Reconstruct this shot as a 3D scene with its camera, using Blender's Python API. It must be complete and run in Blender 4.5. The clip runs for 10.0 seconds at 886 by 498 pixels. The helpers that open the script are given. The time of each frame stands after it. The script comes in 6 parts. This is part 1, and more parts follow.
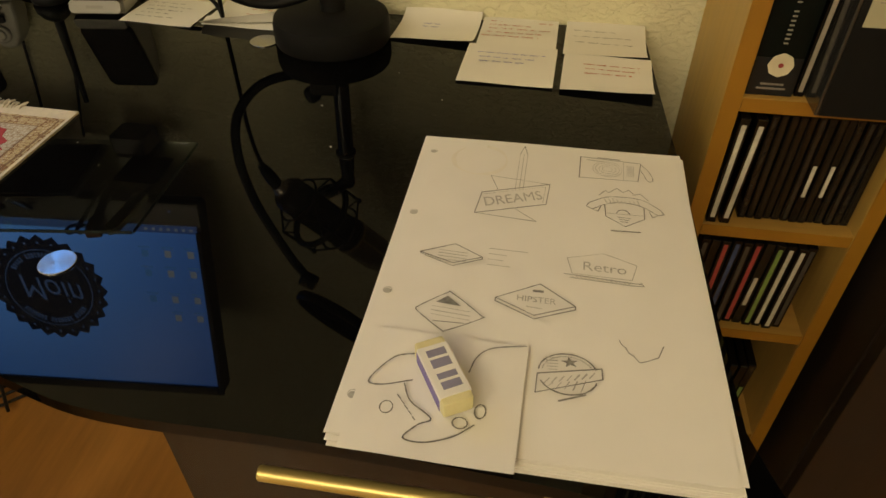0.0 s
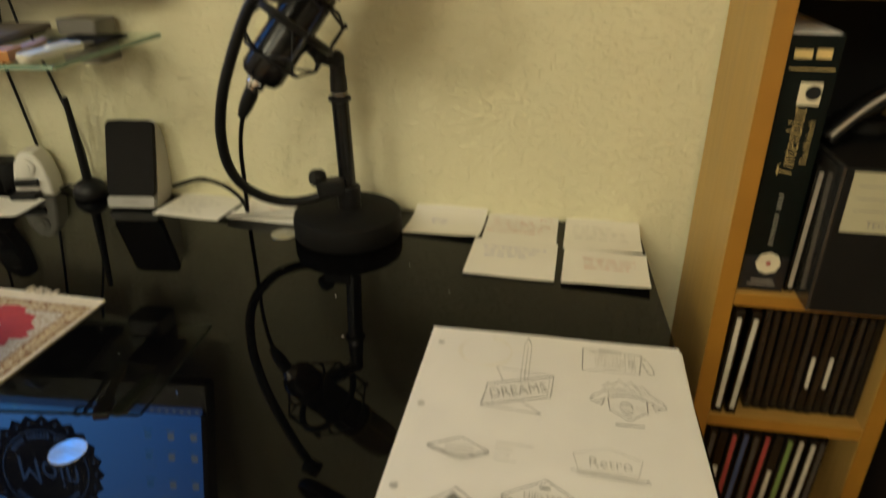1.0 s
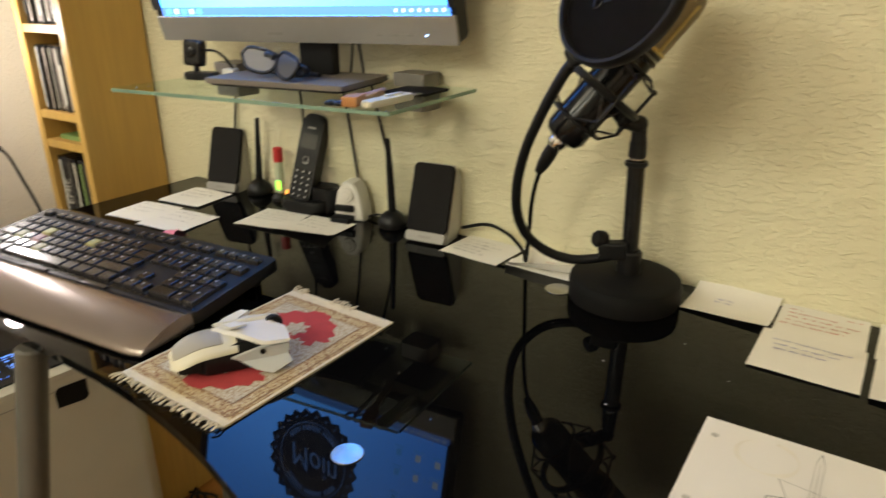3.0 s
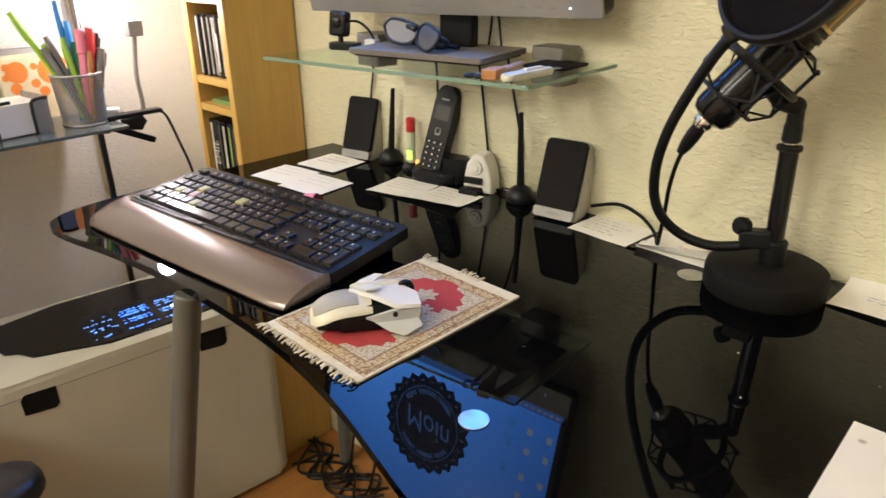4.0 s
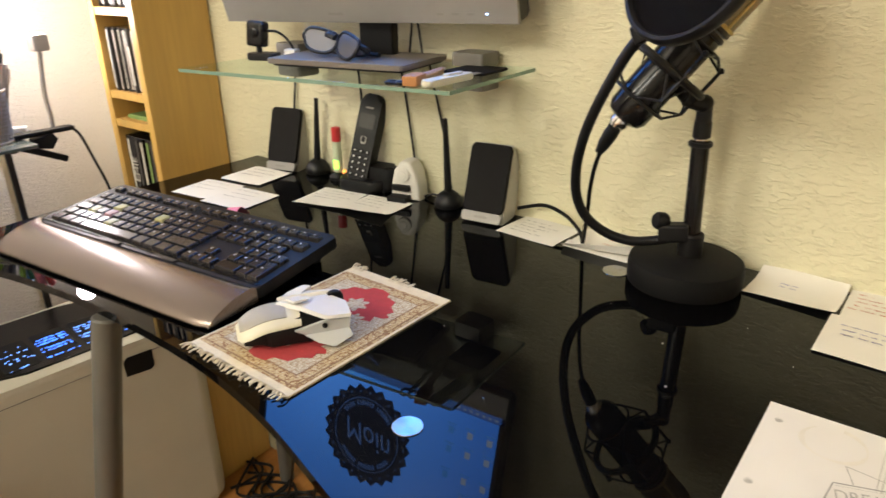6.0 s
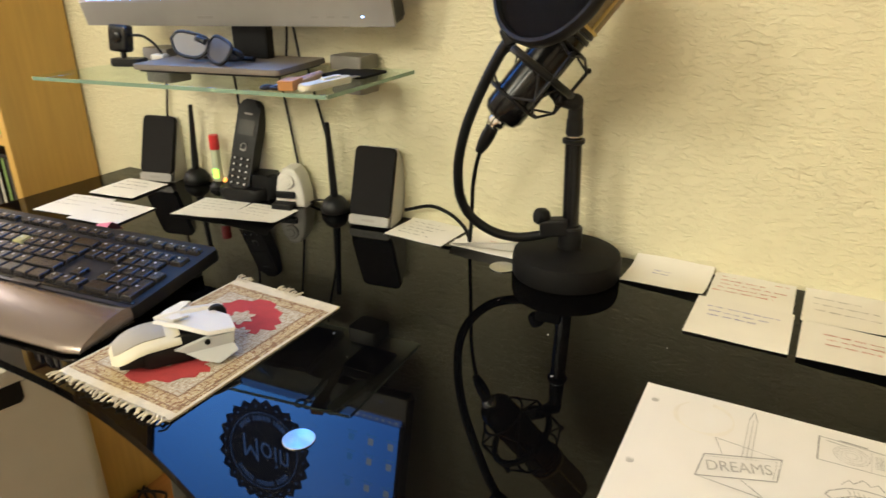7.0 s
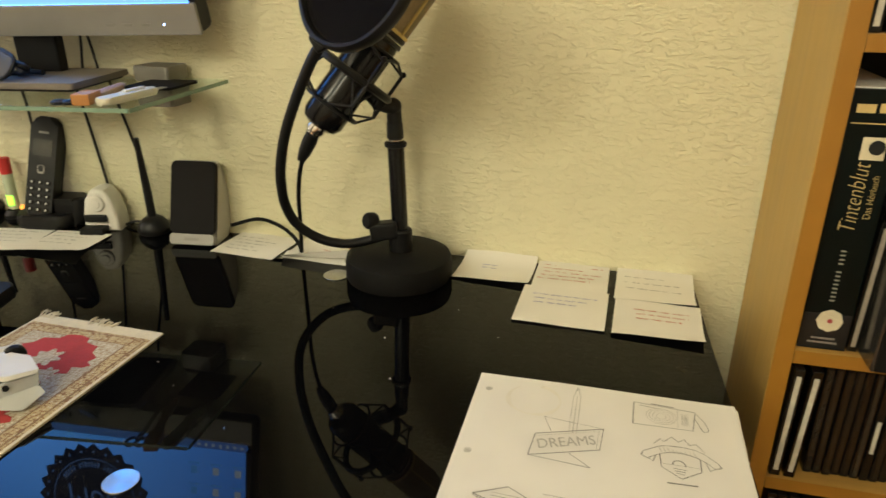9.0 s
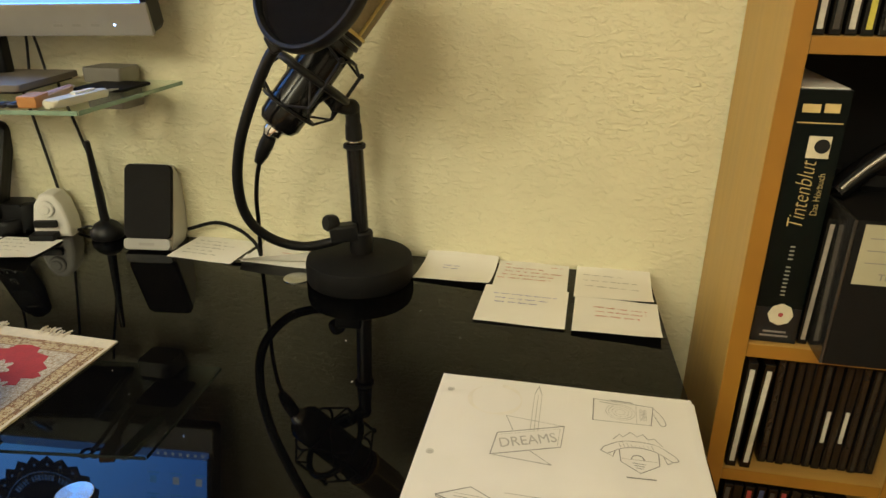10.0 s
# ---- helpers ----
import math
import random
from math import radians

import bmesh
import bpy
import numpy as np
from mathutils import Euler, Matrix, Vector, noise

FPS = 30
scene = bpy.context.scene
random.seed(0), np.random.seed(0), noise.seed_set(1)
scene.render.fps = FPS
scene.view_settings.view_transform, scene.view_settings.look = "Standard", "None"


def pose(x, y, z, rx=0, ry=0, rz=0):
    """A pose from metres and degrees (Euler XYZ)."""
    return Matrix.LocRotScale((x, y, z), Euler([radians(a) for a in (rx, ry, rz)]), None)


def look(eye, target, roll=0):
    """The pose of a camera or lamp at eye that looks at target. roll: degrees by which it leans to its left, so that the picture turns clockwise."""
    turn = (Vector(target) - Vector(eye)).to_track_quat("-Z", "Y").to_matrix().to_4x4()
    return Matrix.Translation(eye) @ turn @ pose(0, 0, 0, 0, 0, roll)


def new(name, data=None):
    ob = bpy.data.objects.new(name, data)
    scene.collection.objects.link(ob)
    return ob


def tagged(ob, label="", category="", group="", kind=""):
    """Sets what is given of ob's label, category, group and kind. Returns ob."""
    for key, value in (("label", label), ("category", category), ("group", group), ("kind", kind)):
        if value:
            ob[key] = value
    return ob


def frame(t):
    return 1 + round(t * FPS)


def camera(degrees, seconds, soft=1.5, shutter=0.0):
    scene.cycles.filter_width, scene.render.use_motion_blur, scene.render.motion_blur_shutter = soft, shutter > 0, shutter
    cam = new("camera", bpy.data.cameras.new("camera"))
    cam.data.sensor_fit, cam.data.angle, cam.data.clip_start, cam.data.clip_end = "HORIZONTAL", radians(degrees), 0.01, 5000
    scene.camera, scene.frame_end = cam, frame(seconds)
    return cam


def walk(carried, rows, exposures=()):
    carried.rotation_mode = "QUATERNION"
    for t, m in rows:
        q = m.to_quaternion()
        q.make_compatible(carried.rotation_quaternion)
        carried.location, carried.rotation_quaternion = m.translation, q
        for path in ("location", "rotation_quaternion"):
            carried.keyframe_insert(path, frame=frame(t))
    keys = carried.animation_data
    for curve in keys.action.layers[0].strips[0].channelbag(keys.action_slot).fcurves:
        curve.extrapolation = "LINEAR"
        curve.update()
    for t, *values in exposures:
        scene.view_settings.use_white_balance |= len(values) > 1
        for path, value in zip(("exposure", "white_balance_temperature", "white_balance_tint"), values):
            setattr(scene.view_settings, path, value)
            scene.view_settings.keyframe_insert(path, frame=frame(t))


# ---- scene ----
cam = camera(66.5, 10.0, shutter=0.5)
PATH = [
    (0, (0.123, -0.11, 1.049), (-0.12, 1.382, -0.261), -0.1),
    (0.5, (0.124, -0.112, 1.054), (-0.134, 1.447, -0.172), -0.3),
    (1, (0.124, -0.121, 1.072), (-0.184, 1.648, 0.19), 0.1),
    (1.5, (0.123, -0.124, 1.078), (-0.267, 1.708, 0.376), 0.1),
    (2, (0.118, -0.125, 1.078), (-0.448, 1.669, 0.4), 0.2),
    (2.5, (0.11, -0.126, 1.079), (-0.705, 1.561, 0.38), 0.1),
    (3, (0.102, -0.129, 1.077), (-0.916, 1.428, 0.342), -0.1),
    (3.2, (0.096, -0.133, 1.081), (-0.978, 1.369, 0.313), -0.1),
    (4.3, (0.09, -0.147, 1.077), (-1.201, 1.158, 0.284), -0.8),
    (4.5, (0.092, -0.147, 1.076), (-1.205, 1.157, 0.289), -0.9),
    (5, (0.092, -0.145, 1.077), (-1.178, 1.183, 0.287), -0.8),
    (6.5, (0.101, -0.136, 1.075), (-0.904, 1.408, 0.297), -0.8),
    (7, (0.105, -0.132, 1.076), (-0.765, 1.492, 0.296), -0.4),
    (7.5, (0.109, -0.13, 1.076), (-0.654, 1.548, 0.299), -0.3),
    (8, (0.114, -0.127, 1.076), (-0.52, 1.602, 0.297), -0.2),
    (8.5, (0.117, -0.126, 1.075), (-0.422, 1.639, 0.304), -0.0),
    (9, (0.121, -0.125, 1.074), (-0.333, 1.668, 0.312), 0.1),
    (9.5, (0.125, -0.124, 1.075), (-0.24, 1.689, 0.313), 0.3),
    (10, (0.124, -0.124, 1.075), (-0.225, 1.692, 0.314), 0.5),
]
EXPOSURES = [  # seconds, stops, kelvin, tint
    (0.0, -0.74, 7800, 11), (0.6, -0.70, 7400, 9), (1.0, -0.54, 6700, 7), (1.5, -0.45, 6450, 9), (2.0, -0.44, 6400, 10), (2.5, -0.36, 6350, 10), (3.2, -0.12, 6150, 13),
    (4.3, 0.17, 5850, 18), (5.2, 0.17, 5850, 18), (6.5, 0.25, 6100, 15), (7.5, 0.19, 6250, 11), (8.5, -0.12, 6500, 8), (9.2, -0.14, 6650, 7), (10.0, -0.20, 6650, 7),
]
walk(cam, [(t, look(eye, target, roll)) for t, eye, target, roll in PATH],
     exposures=EXPOSURES)
D = 0.74          # desk top
WALL = 0.65       # face of the wall behind the desk
WALL_L = -1.44    # face of the wall on the far side

# ---- light ----
world = bpy.data.worlds.new("room_world")
scene.world = world
world.use_nodes = True
world.node_tree.nodes["Background"].inputs[0].default_value = (1.0, 0.86, 0.66, 1)
world.node_tree.nodes["Background"].inputs[1].default_value = 0.05


def lamp(name, kind, place, target, energy, colour, size):
    data = bpy.data.lights.new(name, kind)
    data.energy, data.color = energy, colour
    if kind == "AREA":
        data.shape, data.size = "DISK", size
    else:
        data.shadow_soft_size = size
    ob = new(name, data)
    ob.matrix_world = look(place, target)
    return ob


# key lamp placed by the shadows, then an unseen soft fill added to lighten them
for place, power, size in (((-1.20, -1.60, 2.15), 48.0, 0.16), ((-0.35, -1.95, 2.15), 62.0, 0.30)):
    lamp("key_and_fill_lamp", "POINT", place, (0, 0, 0), power, (1.0, 0.945, 0.72), size)
lamp("clip_lamp_light", "POINT", (-1.222, 0.394, 1.004), (-1.40, 0.20, 0.95), 3.2, (1.0, 0.90, 0.82), 0.018)

# ---- materials ----


def material(name, colour, rough=0.5, metal=0.0, vary=0.12, grain=40.0, bump=0.0, bump_scale=200.0, stretch=(1, 1, 1),
             coat=0.0, ior=1.5, glow=None, per_object=0.0):
    """Principled surface whose colour and gloss vary at two scales, with a fine relief."""
    m = bpy.data.materials.new(name)
    m.use_nodes = True
    nt = m.node_tree
    b = nt.nodes["Principled BSDF"]
    b.inputs["Metallic"].default_value = metal
    b.inputs["IOR"].default_value = ior
    b.inputs["Coat Weight"].default_value = coat
    co = nt.nodes.new("ShaderNodeTexCoord")
    mp = nt.nodes.new("ShaderNodeMapping")
    mp.inputs["Scale"].default_value = stretch
    nt.links.new(co.outputs["Object"], mp.inputs["Vector"])
    fine = nt.nodes.new("ShaderNodeTexNoise")
    fine.inputs["Scale"].default_value, fine.inputs["Detail"].default_value = grain, 6
    wide = nt.nodes.new("ShaderNodeTexNoise")
    wide.inputs["Scale"].default_value, wide.inputs["Detail"].default_value = grain * 0.13, 3
    for n in (fine, wide):
        nt.links.new(mp.outputs["Vector"], n.inputs["Vector"])
    add = nt.nodes.new("ShaderNodeMath")
    add.operation = "ADD"
    nt.links.new(fine.outputs["Fac"], add.inputs[0])
    nt.links.new(wide.outputs["Fac"], add.inputs[1])
    ramp = nt.nodes.new("ShaderNodeMapRange")
    ramp.inputs["From Min"].default_value, ramp.inputs["From Max"].default_value = 0.6, 1.4
    ramp.inputs["To Min"].default_value, ramp.inputs["To Max"].default_value = 1 - vary, 1 + vary
    nt.links.new(add.outputs[0], ramp.inputs["Value"])
    mul = nt.nodes.new("ShaderNodeVectorMath")
    mul.operation = "SCALE"
    mul.inputs[0].default_value = colour[:3]
    out = ramp.outputs["Result"]
    if per_object:
        info = nt.nodes.new("ShaderNodeObjectInfo")
        r = nt.nodes.new("ShaderNodeMapRange")
        r.inputs["To Min"].default_value, r.inputs["To Max"].default_value = 1 - per_object, 1 + per_object
        nt.links.new(info.outputs["Random"], r.inputs["Value"])
        k = nt.nodes.new("ShaderNodeMath")
        k.operation = "MULTIPLY"
        nt.links.new(out, k.inputs[0])
        nt.links.new(r.outputs["Result"], k.inputs[1])
        out = k.outputs[0]
    nt.links.new(out, mul.inputs["Scale"])
    nt.links.new(mul.outputs["Vector"], b.inputs["Base Color"])
    rr = nt.nodes.new("ShaderNodeMapRange")
    rr.inputs["To Min"].default_value, rr.inputs["To Max"].default_value = max(0.0, rough * 0.8), min(1.0, rough * 1.2)
    nt.links.new(wide.outputs["Fac"], rr.inputs["Value"])
    nt.links.new(rr.outputs["Result"], b.inputs["Roughness"])
    if bump:
        bn = nt.nodes.new("ShaderNodeTexNoise")
        bn.inputs["Scale"].default_value, bn.inputs["Detail"].default_value = bump_scale, 4
        nt.links.new(mp.outputs["Vector"], bn.inputs["Vector"])
        bp = nt.nodes.new("ShaderNodeBump")
        bp.inputs["Strength"].default_value, bp.inputs["Distance"].default_value = 1.0, bump
        nt.links.new(bn.outputs["Fac"], bp.inputs["Height"])
        nt.links.new(bp.outputs["Normal"], b.inputs["Normal"])
    if glow:
        b.inputs["Emission Color"].default_value = (*glow[:3], 1)
        b.inputs["Emission Strength"].default_value = glow[3]
    return m


def plaster(name, colour, rot, strength):
    """Roughcast wallpaper: short wavy ridges pressed along one direction."""
    m = material(name, colour, 0.75, vary=0.05, grain=9)
    nt = m.node_tree
    b = nt.nodes["Principled BSDF"]
    co = nt.nodes.new("ShaderNodeTexCoord")
    mp = nt.nodes.new("ShaderNodeMapping")
    mp.inputs["Scale"].default_value = (1, 1, 2.3)
    mp.inputs["Rotation"].default_value = (0, radians(rot), 0)
    nt.links.new(co.outputs["Object"], mp.inputs["Vector"])

    def noise(scale, detail, source, distortion=0.0):
        n = nt.nodes.new("ShaderNodeTexNoise")
        n.inputs["Scale"].default_value, n.inputs["Detail"].default_value, n.inputs["Distortion"].default_value = scale, detail, distortion
        nt.links.new(source, n.inputs["Vector"])
        return n.outputs["Fac"]

    def step(value, low, high):
        r = nt.nodes.new("ShaderNodeMapRange")
        r.interpolation_type = "SMOOTHSTEP"
        r.inputs["From Min"].default_value, r.inputs["From Max"].default_value = low, high
        nt.links.new(value, r.inputs["Value"])
        return r.outputs["Result"]

    def mix(op, x, y, z=None):
        n = nt.nodes.new("ShaderNodeMath")
        n.operation = op
        for k, q in enumerate((x, y, z)):
            if isinstance(q, float):
                n.inputs[k].default_value = q
            elif q is not None:
                nt.links.new(q, n.inputs[k])
        return n.outputs[0]

    # narrow ridges over a sandy grain
    ridges = step(noise(96, 3, mp.outputs["Vector"], 0.6), 0.43, 0.66)
    height = mix("MULTIPLY_ADD", noise(330, 3, co.outputs["Object"]), 0.45, ridges)
    bp = nt.nodes.new("ShaderNodeBump")
    bp.inputs["Strength"].default_value, bp.inputs["Distance"].default_value = strength, 0.0012
    nt.links.new(height, bp.inputs["Height"])
    nt.links.new(bp.outputs["Normal"], b.inputs["Normal"])
    return m


def glass_material(name, tint, rough=0.0):
    m = bpy.data.materials.new(name)
    m.use_nodes = True
    b = m.node_tree.nodes["Principled BSDF"]
    b.inputs["Base Color"].default_value = (*tint, 1)
    b.inputs["Roughness"].default_value = rough
    b.inputs["IOR"].default_value = 1.5
    b.inputs["Transmission Weight"].default_value = 1.0
    return m


M_WALL = plaster("cream_roughcast", (0.71, 0.67, 0.46), 8, 0.85)
M_WALL_L = plaster("pale_roughcast", (0.74, 0.70, 0.62), 35, 0.75)
M_CEIL = material("white_ceiling", (0.8, 0.78, 0.74), 0.9, vary=0.03)
M_FLOOR = material("floor_wood", (0.36, 0.155, 0.035), 0.38, vary=0.22, grain=14, stretch=(6, 0.7, 1), bump=0.0002, bump_scale=60)
M_GLASS_BLACK = material("black_glass", (0.002, 0.002, 0.0022), 0.02, vary=0.3, grain=12, ior=1.272)
M_BLACK_CAB = material("black_lacquer", (0.010, 0.009, 0.008), 0.16, vary=0.2, grain=20)
M_BEECH = material("beech_veneer", (0.50, 0.31, 0.085), 0.42, vary=0.13, grain=22, stretch=(5, 5, 0.35), bump=0.00012, bump_scale=120)
M_BEECH_H = material("beech_shelf", (0.46, 0.262, 0.066), 0.42, vary=0.13, grain=22, stretch=(0.5, 5, 5), bump=0.00012, bump_scale=120)
M_STEEL = material("brushed_steel", (0.52, 0.50, 0.47), 0.32, metal=1.0, vary=0.1, grain=60)
M_CHROME = material("chrome", (0.75, 0.74, 0.72), 0.12, metal=1.0, vary=0.05)
M_BEECH_Y = material("yellow_beech_veneer", (0.54, 0.34, 0.085), 0.42, vary=0.13, grain=22, stretch=(5, 5, 0.35), bump=0.00012, bump_scale=120)
M_BAND = material("orange_edge_band", (0.31, 0.145, 0.016), 0.45, vary=0.12, grain=30)
M_BRASSY = material("satin_brass_handle", (0.62, 0.48, 0.18), 0.30, metal=0.6, vary=0.08)
M_LEG = material("grey_lacquered_tube", (0.10, 0.097, 0.085), 0.35, vary=0.08)
M_BLACK = material("black_plastic", (0.006, 0.006, 0.0065), 0.42, vary=0.2, ior=1.36, bump=0.00005, bump_scale=900)
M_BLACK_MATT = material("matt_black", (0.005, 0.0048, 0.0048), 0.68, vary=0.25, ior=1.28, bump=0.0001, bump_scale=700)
M_BLACK_GLOSS = material("gloss_black", (0.005, 0.005, 0.0055), 0.2, vary=0.2, ior=1.4)
M_DARK_METAL = material("dark_metal", (0.03, 0.028, 0.026), 0.33, metal=0.6, vary=0.2)
M_GREY = material("grey_plastic", (0.22, 0.21, 0.20), 0.45, vary=0.1)
M_SILVER = material("silver_paint", (0.27, 0.262, 0.248), 0.38, metal=0.35, vary=0.06)
M_WHITE = material("white_plastic", (0.70, 0.68, 0.62), 0.4, vary=0.06)
M_IVORY = material("ivory_plastic", (0.66, 0.63, 0.50), 0.42, vary=0.07)
M_PAPER = material("white_paper", (0.81, 0.78, 0.73), 0.8, vary=0.03, grain=30)
M_NOTE = material("note_paper", (0.81, 0.785, 0.72), 0.82, vary=0.03, grain=30)
M_PENCIL = material("pencil_grey", (0.26, 0.25, 0.23), 0.8, vary=0.5, grain=600)
M_PENCIL_FAINT = material("pencil_faint", (0.46, 0.44, 0.40), 0.8, vary=0.35, grain=600)
M_INK_RED = material("red_ink", (0.50, 0.13, 0.07), 0.8, vary=0.3, grain=500)
M_INK_BLUE = material("blue_ink", (0.26, 0.25, 0.48), 0.8, vary=0.3, grain=500)
M_INK_GREY = material("grey_ink", (0.36, 0.34, 0.32), 0.8, vary=0.3, grain=500)
M_SHELF_GLASS = bpy.data.materials.new("green_float_glass")
M_SHELF_GLASS.use_nodes = True
_nt = M_SHELF_GLASS.node_tree
_tr, _gl, _mx = _nt.nodes.new("ShaderNodeBsdfTransparent"), _nt.nodes.new("ShaderNodeBsdfGlossy"), _nt.nodes.new("ShaderNodeMixShader")
_tr.inputs["Color"].default_value = (0.93, 0.98, 0.95, 1)
_gl.inputs["Roughness"].default_value = 0.02
_mx.inputs["Fac"].default_value = 0.07
_nt.links.new(_tr.outputs["BSDF"], _mx.inputs[1])
_nt.links.new(_gl.outputs["BSDF"], _mx.inputs[2])
_nt.links.new(_mx.outputs["Shader"], _nt.nodes["Material Output"].inputs["Surface"])
M_CLEAR = glass_material("clear_plastic", (0.95, 0.95, 0.95), 0.05)
M_RED = material("red_plastic", (0.55, 0.03, 0.03), 0.4)
M_PINK = material("pink_strip", (0.85, 0.25, 0.33), 0.7)

# ---- building helpers ----


def thing(name, label, category, m=None, group="", kind=""):
    ob = new(name)
    ob.empty_display_size = 0.02
    ob.matrix_world = m or Matrix()
    return tagged(ob, label, category, group, kind)


def finish(bm, mat, name, smooth=35):
    bmesh.ops.recalc_face_normals(bm, faces=bm.faces[:])
    me = bpy.data.meshes.new(name)
    bm.faces.index_update()
    # broad plane faces between narrow bevels stay truly flat
    area = [f.calc_area() for f in bm.faces]
    round_ = [any(area[g.index] > 0.3 * area[f.index] and f.normal.dot(g.normal) > 0.8 for e in f.edges for g in e.link_faces if g is not f) for f in bm.faces]
    bm.to_mesh(me)
    bm.free()
    for mm in (mat if isinstance(mat, (list, tuple)) else [mat]):
        me.materials.append(mm)
    if smooth:
        me.set_sharp_from_angle(angle=radians(smooth))
        me.polygons.foreach_set("use_smooth", round_)
    else:
        me.polygons.foreach_set("use_smooth", [False] * len(me.polygons))
    return me


def part(name, bm, mat, parent=None, label="", smooth=35):
    ob = new(name, finish(bm, mat, name, smooth))
    if parent:
        ob.parent = parent
    return tagged(ob, label)


def structure(name, bm, mat, label, category):
    return tagged(part(name, bm, mat), label, category, kind="structure")


def box(sx, sy, sz, at=(0, 0, 0), bevel=0.0, m=None, seg=2, bm=None):
    """A bevelled block centred on at."""
    bm = bm or bmesh.new()
    b2 = bmesh.new()
    bmesh.ops.create_cube(b2, size=1.0, matrix=Matrix.Diagonal((sx, sy, sz, 1)))
    if bevel:
        bmesh.ops.bevel(b2, geom=b2.edges[:], offset=bevel, segments=seg, affect="EDGES", profile=0.6)
    bmesh.ops.transform(b2, matrix=Matrix.Translation(at) @ (m or Matrix()), verts=b2.verts)
    return join(bm, b2)


def join(bm, b2):
    me = bpy.data.meshes.new("tmp")
    b2.to_mesh(me)
    b2.free()
    bm.from_mesh(me)
    bpy.data.meshes.remove(me)
    return bm


def prism(outline, z0, z1, bevel=0.0, m=None, bm=None, seg=2):
    """A flat outline drawn up from z0 to z1, with rounded rims."""
    bm = bm or bmesh.new()
    b2 = bmesh.new()
    low = [b2.verts.new((x, y, z0)) for x, y in outline]
    up = [b2.verts.new((x, y, z1)) for x, y in outline]
    b2.faces.new(low[::-1])
    top = b2.faces.new(up)
    n = len(outline)
    for i in range(n):
        b2.faces.new((low[i], low[(i + 1) % n], up[(i + 1) % n], up[i]))
    if bevel:
        rims = [e for e in b2.edges if abs(e.verts[0].co.z - e.verts[1].co.z) < 1e-7]
        bmesh.ops.bevel(b2, geom=rims, offset=bevel, segments=seg, affect="EDGES", profile=0.5)
    if m:
        bmesh.ops.transform(b2, matrix=m, verts=b2.verts)
    return join(bm, b2)


def rounded(sx, sy, r, n=5):
    """Outline of a rectangle with round corners, centred."""
    pts = []
    for cx, cy, a0 in ((1, 1, 0), (-1, 1, 90), (-1, -1, 180), (1, -1, 270)):
        for k in range(n + 1):
            a = radians(a0 + 90 * k / n)
            pts.append((cx * (sx / 2 - r) + r * math.cos(a), cy * (sy / 2 - r) + r * math.sin(a)))
    return pts


def lathe(profile, seg=32, m=None, bm=None):
    """A turned form: profile of (radius, height) round z."""
    bm = bm or bmesh.new()
    b2 = bmesh.new()
    rings = []
    for r, z in profile:
        if r < 1e-6:
            rings.append([b2.verts.new((0, 0, z))])
        else:
            rings.append([b2.verts.new((r * math.cos(2 * math.pi * k / seg), r * math.sin(2 * math.pi * k / seg), z)) for k in range(seg)])
    for a, b in zip(rings, rings[1:]):
        for k in range(seg):
            j = (k + 1) % seg
            if len(a) == 1 and len(b) > 1:
                b2.faces.new((a[0], b[k], b[j]))
            elif len(b) == 1 and len(a) > 1:
                b2.faces.new((a[k], a[j], b[0]))
            elif len(a) > 1:
                b2.faces.new((a[k], a[j], b[j], b[k]))
    for ring in (rings[0], rings[-1]):
        if len(ring) > 1:
            b2.faces.new(ring)
    if m:
        bmesh.ops.transform(b2, matrix=m, verts=b2.verts)
    return join(bm, b2)


def along(p0, p1):
    """Matrix that lays z from p0 towards p1."""
    p0, p1 = Vector(p0), Vector(p1)
    return Matrix.Translation(p0) @ (p1 - p0).to_track_quat("Z", "Y").to_matrix().to_4x4()


def rod(p0, p1, r0, r1=None, seg=16, bm=None):
    r1 = r0 if r1 is None else r1
    h = (Vector(p1) - Vector(p0)).length
    c = min(r0, r1, h) * 0.15
    return lathe([(0, 0), (r0 - c, 0), (r0, c), (r1, h - c), (r1 - c, h), (0, h)], seg, along(p0, p1), bm)


def smooth_path(points, steps=8):
    """Catmull-Rom curve through the points."""
    p = [Vector(q) for q in points]
    p = [2 * p[0] - p[1]] + p + [2 * p[-1] - p[-2]]
    out = []
    for a, b, c, d in zip(p, p[1:], p[2:], p[3:]):
        for k in range(steps):
            t = k / steps
            out.append(0.5 * (2 * b + (c - a) * t + (2 * a - 5 * b + 4 * c - d) * t * t + (3 * b - a - 3 * c + d) * t ** 3))
    return out + [p[-2]]


def tube(points, r, seg=10, steps=8, bm=None, smooth=True, ribs=0.0):
    """A round cord along a curve. ribs: share by which every other ring is thinner, for spiral tubes."""
    bm = bm or bmesh.new()
    pts = smooth_path(points, steps) if smooth else [Vector(p) for p in points]
    rings, side = [], None
    for i, p in enumerate(pts):
        d = (pts[min(i + 1, len(pts) - 1)] - pts[max(i - 1, 0)]).normalized()
        if side is None:
            side = d.orthogonal().normalized()
        side = (side - d * side.dot(d)).normalized()
        up = d.cross(side)
        rr = r * (1 - ribs * (i % 2))
        rings.append([bm.verts.new(p + rr * (math.cos(2 * math.pi * k / seg) * side + math.sin(2 * math.pi * k / seg) * up)) for k in range(seg)])
    for a, b in zip(rings, rings[1:]):
        for k in range(seg):
            bm.faces.new((a[k], a[(k + 1) % seg], b[(k + 1) % seg], b[k]))
    bm.faces.new(rings[0][::-1])
    bm.faces.new(rings[-1])
    return bm


